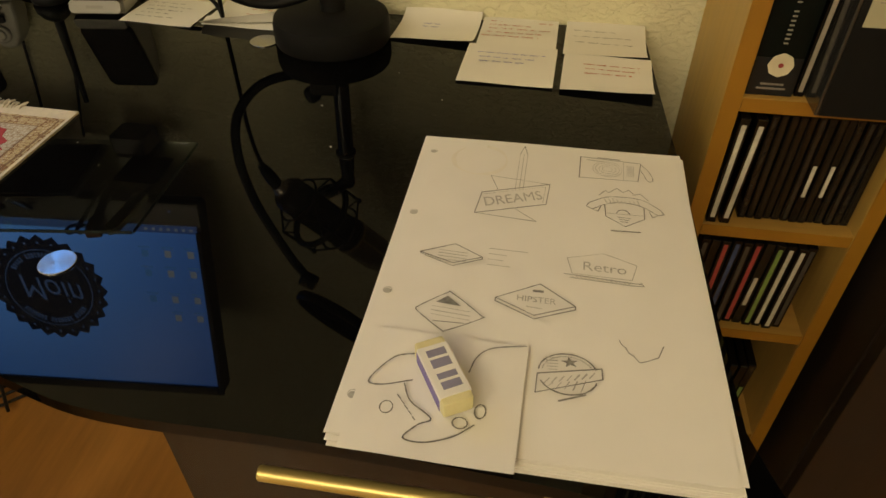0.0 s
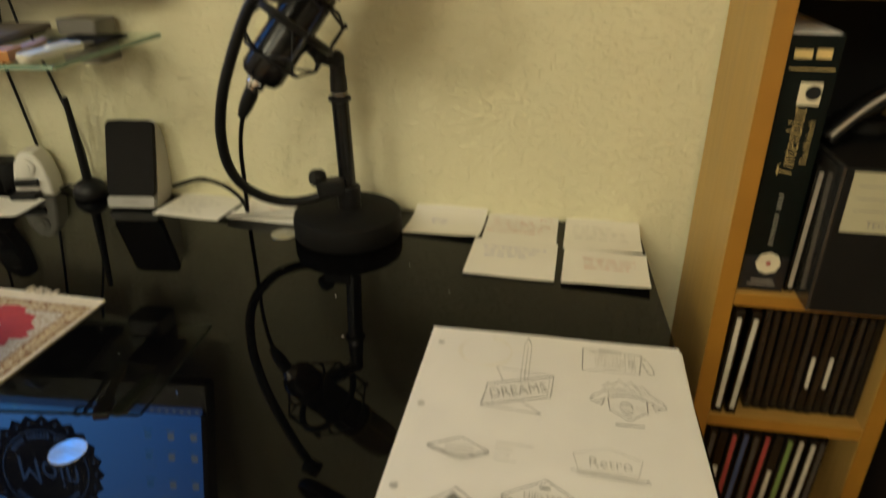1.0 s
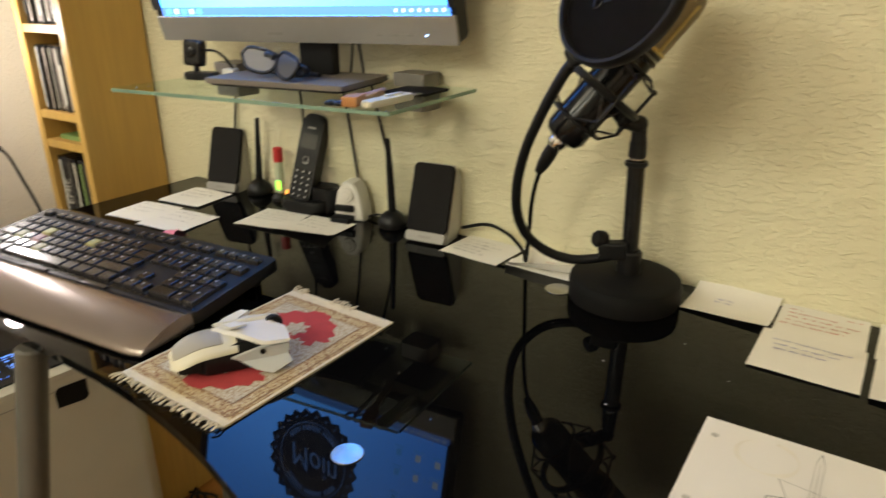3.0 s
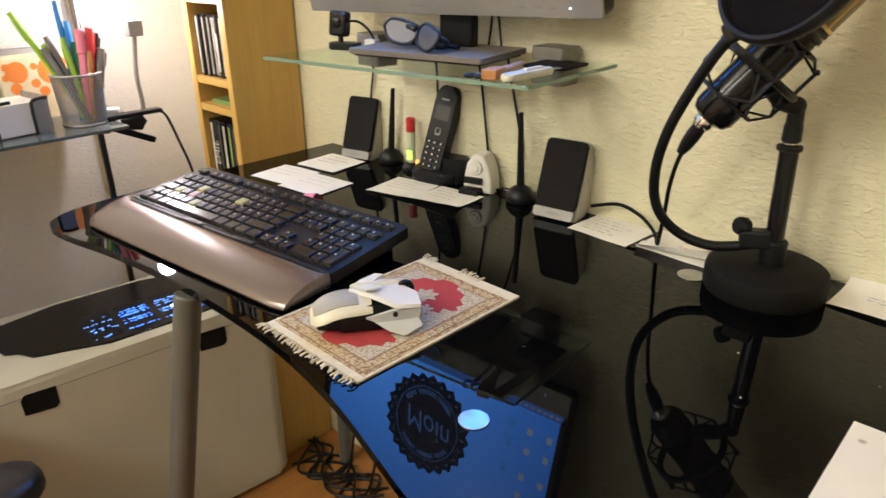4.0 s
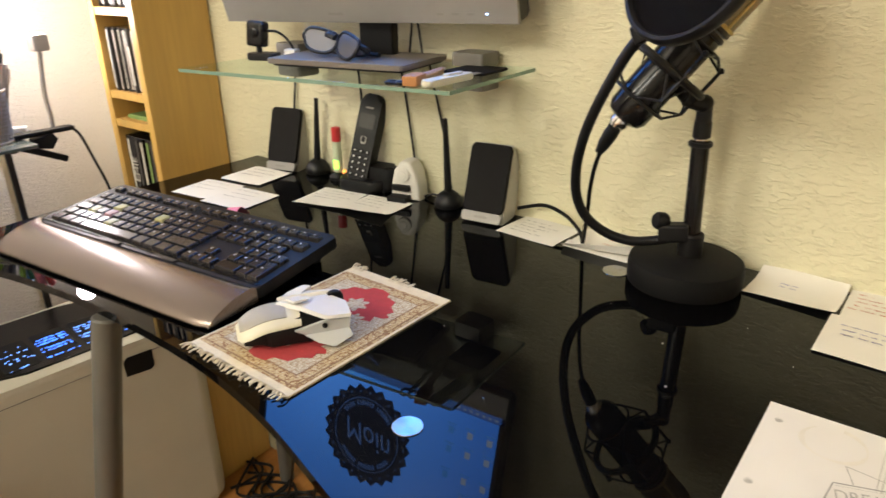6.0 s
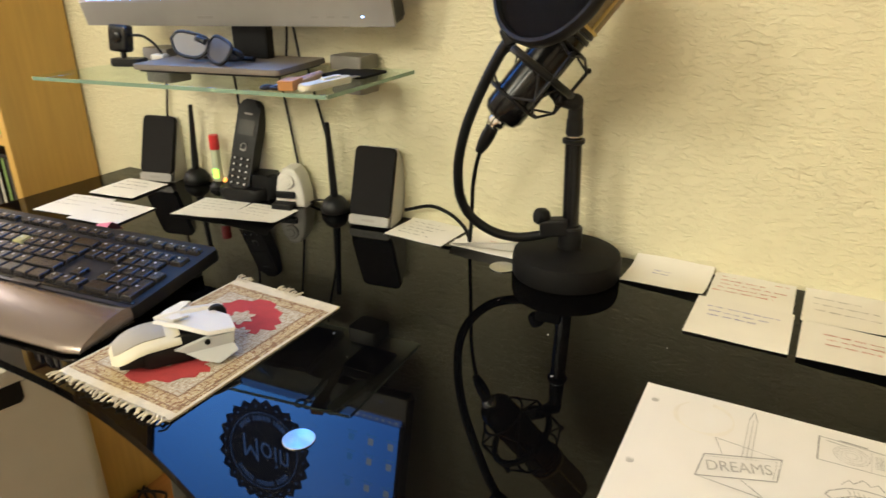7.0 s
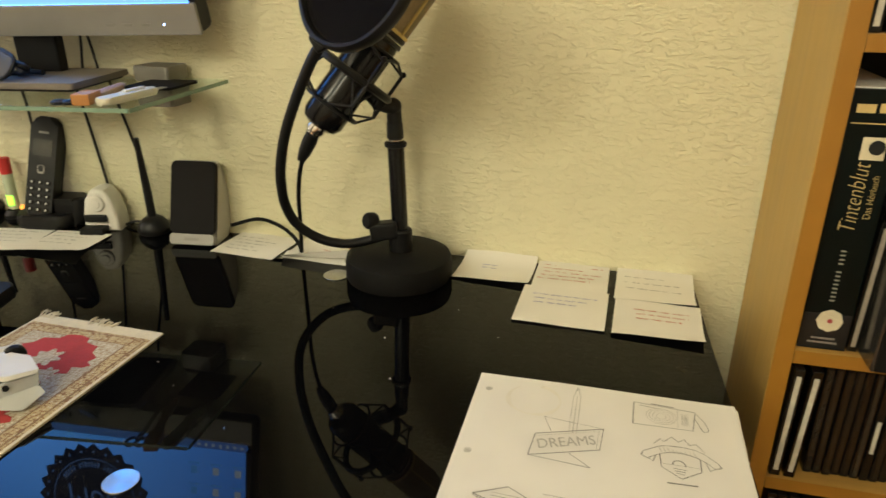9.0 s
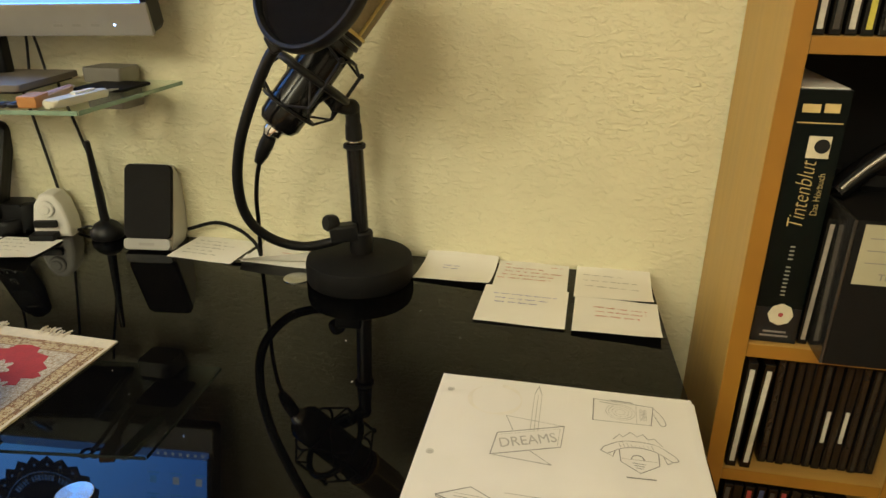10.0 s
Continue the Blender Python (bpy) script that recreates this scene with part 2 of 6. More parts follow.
def lettering(text, size, m, extrude=0.0001, bm=None, squeeze=1.0, shear=0.0, align="CENTER", offset=0.0):
    """Letters of the built-in font as a mesh, lying in the xy plane of m."""
    c = bpy.data.curves.new("letters", "FONT")
    c.body, c.size, c.extrude, c.shear, c.align_x, c.align_y = text, size, extrude, shear, align, "CENTER"
    c.resolution_u, c.offset = 3, offset
    o = bpy.data.objects.new("letters", c)
    me = bpy.data.meshes.new_from_object(o)
    me.transform(m @ Matrix.Diagonal((squeeze, 1, 1, 1)))
    bm = bm or bmesh.new()
    bm.from_mesh(me)
    bpy.data.meshes.remove(me)
    bpy.data.objects.remove(o)
    bpy.data.curves.remove(c)
    return bm


def stroke(points, w, z, bm, closed=False, jitter=0.0):
    """A drawn line: a thin ribbon just over a flat sheet."""
    pts = [Vector((x, y)) for x, y in points]
    if closed:
        pts.append(pts[0])
    for a, b in zip(pts, pts[1:]):
        d = (b - a)
        if d.length < 1e-6:
            continue
        n = Vector((-d.y, d.x)).normalized() * w / 2 * random.uniform(0.7, 1.25)
        e = d.normalized() * w * 0.3
        q = [a - n - e, b - n + e, b + n + e, a + n - e]
        bm.faces.new([bm.verts.new((v.x + random.uniform(-jitter, jitter), v.y + random.uniform(-jitter, jitter), z)) for v in q])
    return bm


def arc(cx, cy, rx, ry, a0, a1, n=16):
    return [(cx + rx * math.cos(radians(a0 + (a1 - a0) * k / n)), cy + ry * math.sin(radians(a0 + (a1 - a0) * k / n))) for k in range(n + 1)]


# ---- the room ----
structure("floor", box(4.6, 4.2, 0.1, (0.3, -1.2, -0.05)), M_FLOOR, "orange-brown wood laminate floor", "floor")
structure("wall_back", box(4.6, 0.15, 2.6, (0.3, WALL + 0.075, 1.3)), M_WALL, "cream wall with roughcast wallpaper", "wall")
structure("wall_left", box(0.15, 3.9, 2.6, (WALL_L - 0.075, -1.3, 1.3)), M_WALL_L, "pale wall with roughcast wallpaper", "wall")
structure("wall_right", box(0.15, 3.9, 2.6, (2.1, -1.3, 1.3)), M_WALL_L, "pale plain wall", "wall")
structure("wall_front", box(4.6, 0.15, 2.6, (0.3, -3.25, 1.3)), M_WALL_L, "pale plain wall", "wall")
structure("ceiling", box(4.6, 4.2, 0.1, (0.3, -1.2, 2.65)), M_CEIL, "white ceiling", "ceiling")

# ---- desk ----


def desk():
    t = thing("desk", "black glass desk with curved front edge and tubular legs", "desk", pose(-0.35, 0.38, 0))
    front = smooth_path([(0.245, 0.060, 0), (0.15, 0.072, 0), (0.02, 0.078, 0), (-0.10, 0.078, 0), (-0.17, 0.092, 0), (-0.30, 0.128, 0),
                         (-0.43, 0.146, 0), (-0.60, 0.146, 0), (-0.74, 0.132, 0), (-0.85, 0.112, 0), (-0.905, 0.114, 0),
                         (-0.935, 0.15, 0), (-0.95, 0.24, 0), (-0.955, 0.40, 0)], 5)
    outline = [(p.x, p.y) for p in front] + [(-0.955, WALL - 0.003), (0.227, WALL - 0.003), (0.233, 0.49), (0.24, 0.36), (0.247, 0.12), (0.262, 0.085), (0.262, 0.07)]
    m = t.matrix_world.inverted()
    part("tabletop", prism(outline[::-1], D - 0.010, D, 0.0016, m), M_GLASS_BLACK, t, "polished black glass top", smooth=0)
    for p0, p1 in (((-0.588, 0.150, D - 0.012), (-0.640, 0.031, 0.0)), ((-0.86, 0.56, D - 0.012), (-0.93, 0.60, 0.0)), ((-0.30, 0.56, D - 0.012), (-0.30, 0.60, 0.0))):
        part("leg", rod(m @ Vector(p0), m @ Vector(p1), 0.0155, seg=24), M_LEG, t, "grey lacquered steel tube")
    part("rail", box(0.62, 0.03, 0.03, m @ Vector((-0.6, 0.56, D - 0.027)), 0.003), M_LEG, t)
    for x, y, r in ((-0.192, 0.186, 0.0126), (-0.180, 0.550, 0.0155)):
        part("fixing_plate", lathe([(0, 0), (r, 0), (r, 0.0007), (r - 0.0004, 0.0010), (0, 0.0010)], 40, Matrix.Translation(m @ Vector((x, y, D)))), M_DISC, t, "brushed steel disc")
    return t


M_DISC = material("spun_steel", (0.50, 0.495, 0.48), 0.25, metal=1.0, vary=0.05)
_nt = M_DISC.node_tree
_nt.nodes["Principled BSDF"].inputs["Anisotropic"].default_value = 0.85
_tg = _nt.nodes.new("ShaderNodeTangent")
_tg.direction_type, _tg.axis = "RADIAL", "Z"
_nt.links.new(_tg.outputs["Tangent"], _nt.nodes["Principled BSDF"].inputs["Tangent"])
desk()


def drawer_cabinet():
    t = thing("drawer_cabinet", "black lacquered drawer cabinet with satin metal bar handles under the desk", "cabinet", pose(0.08, 0.33, 0))
    x0, x1, y0, y1 = -0.098 - 0.08, 0.235 - 0.08, 0.110 - 0.33, 0.60 - 0.33
    part("body", box(x1 - x0, y1 - y0 - 0.018, 0.70, ((x0 + x1) / 2, (y0 + y1) / 2 + 0.009, 0.35), 0.002), M_BLACK_CAB, t)
    z = 0.70
    for h in (0.15, 0.17, 0.32):
        d = part("drawer_front", box(x1 - x0 - 0.002, 0.018, h - 0.004, ((x0 + x1) / 2, y0 + 0.009, z - h / 2), 0.0015), M_BLACK_CAB, t, "glossy black drawer front")
        bm = rod((x0 + 0.078, y0 - 0.024, z - 0.014), (x1 - 0.02, y0 - 0.024, z - 0.014), 0.005, seg=14)
        for hx in (x0 + 0.25, x1 - 0.045):
            rod((hx, y0 + 0.001, z - 0.014), (hx, y0 - 0.024, z - 0.014), 0.004, seg=10, bm=bm)
        part("handle", bm, M_BRASSY, d, "satin brass-coloured bar handle")
        z -= h
    return t


drawer_cabinet()

# ---- CD towers ----


def cd_tower(name, label, x0, x1, y0, shelves, top, wood, band):
    t = thing(name, label, "shelf", pose((x0 + x1) / 2, (y0 + WALL) / 2, 0), group="CD towers")
    m = t.matrix_world.inverted()
    th, depth, ym = 0.017, WALL - 0.004 - y0, (y0 + WALL - 0.004) / 2
    for x in (x0 + th / 2, x1 - th / 2):
        part("side_panel", box(th, depth, top, m @ Vector((x, ym, top / 2)), 0.0012), wood, t)
        part("edge_band", box(th - 0.0006, 0.0012, top - 0.002, m @ Vector((x, y0 - 0.0007, top / 2)), 0.0003), band, t, "darker glued edge band")
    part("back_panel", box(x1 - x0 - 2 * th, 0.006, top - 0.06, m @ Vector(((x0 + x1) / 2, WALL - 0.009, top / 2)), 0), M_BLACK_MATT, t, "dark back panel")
    for z in shelves:
        part("shelf", box(x1 - x0 - 2 * th, depth - 0.010, 0.014, m @ Vector(((x0 + x1) / 2, ym - 0.004, z - 0.007)), 0.001), M_BEECH_H, t)
        part("edge_band", box(x1 - x0 - 2 * th - 0.001, 0.0012, 0.0134, m @ Vector(((x0 + x1) / 2, y0 + 0.0003, z - 0.007)), 0.0003), band, t, "darker glued edge band")
    return t


SHELVES_R = (0.06, 0.255, 0.453, 0.604, 0.7505, 1.030, 1.19, 1.35, 1.51, 1.67, 1.83, 2.0)
SHELVES_L = (0.06, 0.24, 0.42, 0.64, 0.812, 0.865, 1.012, 1.17, 1.34, 1.51, 1.68, 1.85, 2.0)
cd_tower("cd_tower", "tall narrow beech CD tower beside the desk", 0.286, 0.470, 0.480, SHELVES_R, 2.02, M_BEECH, M_BAND)
cd_tower("cd_tower", "tall narrow beech CD tower in the room corner", -1.192, -1.045, 0.500, SHELVES_L, 2.02, M_BEECH_Y, M_BEECH_Y)

# ---- papers on the desk ----


def sheet(sx, sy, lift=(), curl=0.0, n=8, thick=0.00015, dog=0.0):
    """A sheet of paper with its front or back edge curling up: curl > 0 lifts the back, dog the front corner."""
    bm = bmesh.new()
    rows = []
    for i in range(n + 1):
        row = []
        for j in range(n + 1):
            u, v = i / n, j / n
            z = curl * max(0, v - 0.55) ** 2 * 4 + dog * max(0, 0.35 - v) ** 2 * (0.4 + u) * 8 + 0.0003 * math.sin(7 * u + 5 * v)
            row.append(bm.verts.new(((u - 0.5) * sx, (v - 0.5) * sy, z)))
        rows.append(row)
    for i in range(n):
        for j in range(n):
            bm.faces.new((rows[i][j], rows[i + 1][j], rows[i + 1][j + 1], rows[i][j + 1]))
    rim = [e for e in bm.edges if len(e.link_faces) == 1]
    low = {v: bm.verts.new(v.co - Vector((0, 0, thick))) for v in dict.fromkeys(v for e in rim for v in e.verts)}
    for e in rim:
        a, b = e.verts
        bm.faces.new((a, b, low[b], low[a]))
    return bm


def scribble(w, h, lines, z, cx=0.0, cy=0.0):
    """Rows of small zigzag marks, like handwriting too small to read."""
    bm = bmesh.new()
    for k in range(lines):
        y = cy + h / 2 - h * (k + 0.5) / lines
        x = cx - w / 2 + random.uniform(0, w * 0.10)
        end = cx + w / 2 - random.uniform(0, w * 0.35)
        while x < end:
            stop = min(x + random.uniform(0.005, 0.014), end)
            pts, up = [], 1
            while x < stop:
                pts.append((x, y + up * random.uniform(0.0003, 0.0013)))
                x += random.uniform(0.0006, 0.0011)
                up = -up
            stroke(pts, random.uniform(0.00055, 0.0008), z, bm)
            x += random.uniform(0.0015, 0.0035)
            y += random.uniform(-0.0004, 0.0003)
    return bm


def note(cx, cy, yaw, label, ink, lines=3, sx=0.09, sy=0.09, z=0.0, curl=0.0, dog=0.0, wh=(0.07, 0.045), off=(0, 0.012), group="notes on the desk"):
    t = thing("paper_note", label, "note", pose(cx, cy, D + 0.0006 + z, 0, 0, yaw), group=group)
    part("sheet", sheet(sx, sy, curl=curl, dog=dog), M_NOTE, t)
    tagged(part("writing", scribble(wh[0], wh[1], lines, 0.0009 if curl < 0.004 else 0.0016, *off), ink, t, smooth=0), kind="stuff")
    return t


# row of notes by the wall, right of the microphone
note(0.000, 0.612, -3, "white paper note with a small blue drawing leaning against the wall", M_INK_BLUE, 2, sy=0.075, curl=0.010, dog=0.004, wh=(0.03, 0.016), off=(-0.005, 0.004))
note(0.090, 0.607, -1, "white paper note with red handwriting lying at the wall", M_INK_RED, 5, sx=0.085, sy=0.085, curl=0.002, wh=(0.078, 0.05), off=(0, 0.014))
note(0.086, 0.533, -1.5, "white paper note with faint blue handwriting", M_INK_BLUE, 3, sx=0.094, sy=0.088, z=0.0012, wh=(0.075, 0.03), off=(0.002, 0.012))
note(0.184, 0.608, -2, "white paper note with grey handwriting lying at the wall", M_INK_GREY, 3, sx=0.086, sy=0.086, curl=0.003, dog=0.003, wh=(0.07, 0.045), off=(0, 0.005))
note(0.184, 0.525, -2, "white paper note with red handwriting and a curled lower edge", M_INK_RED, 3, sx=0.088, sy=0.083, z=0.0012, dog=0.0035, wh=(0.06, 0.03), off=(0.004, 0.008))
# by the speaker
note(-0.318, 0.612, -4, "white paper note with dark handwriting beside the loudspeaker", M_INK_GREY, 5, sx=0.09, sy=0.075, wh=(0.06, 0.05), off=(-0.005, 0))
note(-0.220, 0.615, -3, "white paper note with red writing under the cable", M_INK_RED, 2, sx=0.092, sy=0.07, curl=0.003, wh=(0.04, 0.03), off=(0.012, 0.008))
note(-0.222, 0.594, 8, "white paper slip folded up at its front edge", M_INK_GREY, 1, sx=0.09, sy=0.028, z=0.002, dog=0.012, wh=(0.04, 0.004), off=(0, 0.006))
# by the phone
note(-0.650, 0.546, 9, "white paper note with handwriting in front of the phone", M_INK_GREY, 4, sx=0.083, sy=0.083, dog=0.003)
note(-0.565, 0.555, 4, "white paper note with handwriting and raised corner", M_INK_GREY, 4, sx=0.083, sy=0.078, z=0.0012, dog=0.006)
# far corner
note(-0.850, 0.465, 8, "white sheet of note paper at the desk corner", M_INK_GREY, 3, sx=0.085, sy=0.078)
note(-0.765, 0.463, 6, "white sheet of note paper overlapping another", M_INK_GREY, 3, sx=0.09, sy=0.08, z=0.0012)
for k in range(4):
    note(-0.846 + 0.002 * k, 0.560 - 0.002 * k, 3 + 1.5 * k, "white note paper in a loose pile", M_INK_GREY, 3, sx=0.088, sy=0.08, z=0.0006 * k)
flag = thing("marker_strip", "pink sticky marker strip hanging over the keyboard", "sticky note", pose(-0.672, 0.388, D + 0.020))
_bm = bmesh.new()
_rows = []
for _x, _y, _z in smooth_path([(-0.030, 0.034, -0.0190), (-0.014, 0.016, -0.004), (0.004, -0.004, 0.0085), (0.024, -0.026, 0.0110)], 4):
    _rows.append([_bm.verts.new((_x + 0.0055 * q, _y + 0.0058 * q, _z + dz)) for q, dz in ((-1, 0), (1, 0), (1, 0.0004), (-1, 0.0004))])
for _r0, _r1 in zip(_rows, _rows[1:]):
    for _k in range(4):
        _bm.faces.new((_r0[_k], _r0[(_k + 1) % 4], _r1[(_k + 1) % 4], _r1[_k]))
_bm.faces.new(_rows[0])
_bm.faces.new(_rows[-1][::-1])
part("strip", _bm, M_PINK, flag)

# ---- stack of drawing paper ----


def paper_stack():
    t = thing("drawing_pad", "stack of loose white punched sheets with pencil sketches of badges", "paper", pose(0.135, 0.231, D + 0.0005))
    for k in range(7):
        yaw = (0.0, 0.5, -0.4, 0.3, -0.7, 0.8, 0.0)[k]
        m = pose((0.0015 * math.sin(3 * k)), 0.0015 * math.cos(5 * k) - 0.0006 * (6 - k), 0.0007 * k, 0, 0, yaw)
        bm = sheet(0.21, 0.297 if k else 0.303, n=10, thick=0.0005 if k < 6 else 0.0002, curl=0.0006)
        bmesh.ops.transform(bm, matrix=m, verts=bm.verts)
        part("sheet", bm, M_PAPER, t)
    z = 0.0055
    dark, soft, stain = bmesh.new(), bmesh.new(), bmesh.new()
    P = lambda pts: [(x - 0.135, y - 0.231) for x, y in pts]
    S = lambda pts, w=0.0008, bm=dark, closed=False: stroke(P(pts), w * 0.75, z, bm, closed, 0.0001)
    # punched holes
    holes = bmesh.new()
    for k in range(4):
        S(arc(0.040 - 0.001 * k, 0.356 - 0.0828 * k, 0.0028, 0.0028, 0, 360, 12), 0.0006, soft)
        holes.faces.new([holes.verts.new((x - 0.135, y - 0.231, z)) for x, y in arc(0.040 - 0.001 * k, 0.3555 - 0.0828 * k, 0.0024, 0.0022, 0, 330, 11)])
    tagged(part("punch_hole", holes, M_PENCIL_FAINT, t, smooth=0), kind="stuff")
    # pencil and ribbon
    for dx in (0.0, 0.003, 0.006):
        S([(0.110 + dx, 0.312 + dx * 0.2), (0.1105 + dx, 0.362)], 0.0005, soft)
    S([(0.1105, 0.362), (0.1135, 0.3745), (0.1165, 0.362)], 0.0007)
    S([(0.0855, 0.305), (0.136, 0.323), (0.134, 0.297), (0.083, 0.279)], 0.0011, dark, True)
    S([(0.0875, 0.303), (0.133, 0.319), (0.1315, 0.298)], 0.0005, soft)
    S([(0.134, 0.323), (0.090, 0.328), (0.097, 0.3105)], 0.0007)
    S([(0.083, 0.279), (0.128, 0.2755), (0.112, 0.288)], 0.0007)
    lettering("DREAMS", 0.0155, Matrix.Translation((0.1090 - 0.135, 0.300 - 0.231, z)) @ pose(0, 0, 0, 0, 0, 19.5), 0.0, soft, 0.78, 0.1)
    # camera drawing
    S([(0.159, 0.366), (0.2065, 0.3625), (0.203, 0.3375), (0.158, 0.3365)], 0.0009, dark, True)
    S([(0.173, 0.3665), (0.190, 0.3655)], 0.0022)
    for r in (0.0035, 0.006, 0.0085, 0.0105):
        S(arc(0.180, 0.351, r * 1.1, r, 0, 360, 22), 0.0005, soft)
    S([(0.193, 0.362), (0.192, 0.3375)], 0.0005, soft)
    for k in range(6):
        S([(0.1955 + 0.001 * k, 0.358), (0.195 + 0.001 * k, 0.343)], 0.0004, soft)
    S(smooth2([(0.2065, 0.361), (0.212, 0.352), (0.2145, 0.341), (0.2105, 0.339), (0.206, 0.353)]), 0.0007)
    S([(0.164, 0.3625), (0.178, 0.361)], 0.0012, soft)
    # shield with mountains and scroll
    S([(0.173, 0.315), (0.178, 0.322), (0.1805, 0.319), (0.1865, 0.326), (0.191, 0.321), (0.1955, 0.325), (0.199, 0.319), (0.204, 0.321), (0.209, 0.313)], 0.0007)
    S(smooth2([(0.166, 0.305), (0.178, 0.313), (0.191, 0.315), (0.205, 0.313), (0.217, 0.303)]), 0.0008)
    S(smooth2([(0.168, 0.297), (0.179, 0.305), (0.191, 0.308), (0.204, 0.305), (0.215, 0.296)]), 0.0008)
    S([(0.166, 0.305), (0.1635, 0.300), (0.168, 0.297), (0.172, 0.2945), (0.174, 0.301)], 0.0009)
    S([(0.217, 0.303), (0.2195, 0.298), (0.215, 0.296), (0.211, 0.293), (0.209, 0.300)], 0.0009)
    S([(0.177, 0.304), (0.1775, 0.290), (0.191, 0.2795), (0.205, 0.290), (0.2055, 0.304)], 0.001)
    S([(0.1785, 0.2935), (0.204, 0.294)], 0.0005, soft)
    S(arc(0.190, 0.294, 0.0045, 0.005, 0, 180, 8), 0.0011)
    for k in range(3):
        S([(0.186 + 0.001 * k, 0.290 - 0.0025 * k), (0.195 - 0.001 * k, 0.2895 - 0.0025 * k)], 0.0007)
    for k in range(9):
        S([(0.177 + 0.003 * k, 0.311 + 0.0012 * math.sin(k)), (0.1785 + 0.003 * k, 0.3065)], 0.0006, soft)
    S([(0.181, 0.2735), (0.201, 0.2745)], 0.0014)
    # small plate
    S([(0.052, 0.2305), (0.0745, 0.242), (0.0945, 0.231), (0.0755, 0.2225)], 0.001, dark, True)
    S([(0.052, 0.2305), (0.053, 0.2285), (0.0755, 0.2195), (0.0945, 0.229), (0.0945, 0.231)], 0.0009)
    for k in range(10):
        S([(0.056 + 0.0018 * k, 0.2285 - 0.0007 * k), (0.0562 + 0.0018 * k, 0.2268 - 0.0007 * k)], 0.0007, soft)
    for k in range(4):
        S([(0.0645, 0.2345 - 0.003 * k), (0.084, 0.2335 - 0.003 * k)], 0.0007, soft)
    for k, w in enumerate((0.026, 0.012, 0.010, 0.015)):
        S([(0.0985, 0.241 - 0.0055 * k), (0.0985 + w, 0.2405 - 0.0055 * k)], 0.0009, soft)
    # rounded plate with mountain
    S(smooth2([(0.059, 0.178), (0.062, 0.181), (0.076, 0.1935), (0.080, 0.1935), (0.099, 0.178), (0.1, 0.1745), (0.081, 0.162), (0.077, 0.162), (0.061, 0.1745), (0.059, 0.178)]), 0.0009)
    tri = bmesh.new()
    for a in (((0.0705, 0.1845), (0.077, 0.191), (0.0865, 0.183)),):
        tri.faces.new([tri.verts.new((x - 0.135, y - 0.231, z)) for x, y in a])
    part("pencil_shading", tri, M_PENCIL, t, smooth=0)
    for k in range(3):
        S([(0.069, 0.181 - 0.0035 * k), (0.093, 0.179 - 0.0035 * k)], 0.0008, soft)
    S([(0.0715, 0.1685), (0.090, 0.169)], 0.0011)
    # large plate
    S([(0.107, 0.1945), (0.1345, 0.211), (0.157, 0.194), (0.132, 0.1825)], 0.0011, dark, True)
    S([(0.107, 0.1945), (0.107, 0.1915), (0.132, 0.1795), (0.157, 0.191), (0.157, 0.194)], 0.001)
    lettering("HIPSTER", 0.0072, Matrix.Translation((0.1325 - 0.135, 0.196 - 0.231, z)) @ pose(0, 0, 0, 0, 0, -1), 0.0, soft, 0.95)
    S([(0.1305, 0.204), (0.1365, 0.204)], 0.0022)
    S([(0.127, 0.1895), (0.1365, 0.1888)], 0.001, soft)
    # house-shaped sign
    S([(0.151, 0.2395), (0.175, 0.2475), (0.197, 0.2385), (0.193, 0.2235), (0.1545, 0.2245)], 0.0006, soft, True)
    lettering("Retro", 0.0125, Matrix.Translation((0.1755 - 0.135, 0.2325 - 0.231, z)) @ pose(0, 0, 0, 0, 0, -1), 0.0, soft, 1.0, offset=-0.0001)
    S([(0.1495, 0.2235), (0.1995, 0.2205)], 0.0013)
    S([(0.153, 0.2205), (0.192, 0.2185), (0.2005, 0.219), (0.1985, 0.222)], 0.0008)
    for k in range(14):
        S([(0.154 + 0.0028 * k, 0.2228 - 0.00015 * k), (0.1555 + 0.0028 * k, 0.2205 - 0.00015 * k)], 0.0006, soft)
    # round badge with banner and star
    S(arc(0.1535, 0.141, 0.0165, 0.0135, 18, 178, 20), 0.0012)
    S(arc(0.1535, 0.141, 0.0145, 0.0115, 20, 176, 20), 0.0006, soft)
    S(arc(0.1535, 0.139, 0.0165, 0.0135, 206, 345, 18), 0.0012)
    S([(0.1365, 0.138), (0.1725, 0.1465), (0.173, 0.139), (0.136, 0.1245)], 0.001, dark, True)
    star = bmesh.new()
    star.faces.new([star.verts.new((0.1545 - 0.135 + r * math.cos(a), 0.1485 - 0.231 + r * 0.8 * math.sin(a), z)) for r, a in
                    ((0.0052 if k % 2 == 0 else 0.0021, radians(100 + 36 * k)) for k in range(10))])
    part("star", star, M_PENCIL, t, smooth=0)
    for k in range(5):
        S([(0.1405 + 0.0004 * k, 0.1505 - 0.0022 * k), (0.1475, 0.151 - 0.0022 * k)], 0.0007, soft)
        S([(0.143 + 0.0045 * k, 0.130 - 0.0004 * k), (0.1455 + 0.0045 * k, 0.1325 + 0.001 * k)], 0.0007, soft)
    for k in range(7):
        S([(0.1405 + 0.0042 * k, 0.1315 + 0.0012 * k), (0.1432 + 0.0042 * k, 0.1355 + 0.0012 * k)], 0.0009, soft)
    S([(0.149, 0.1205), (0.1635, 0.127)], 0.0015)
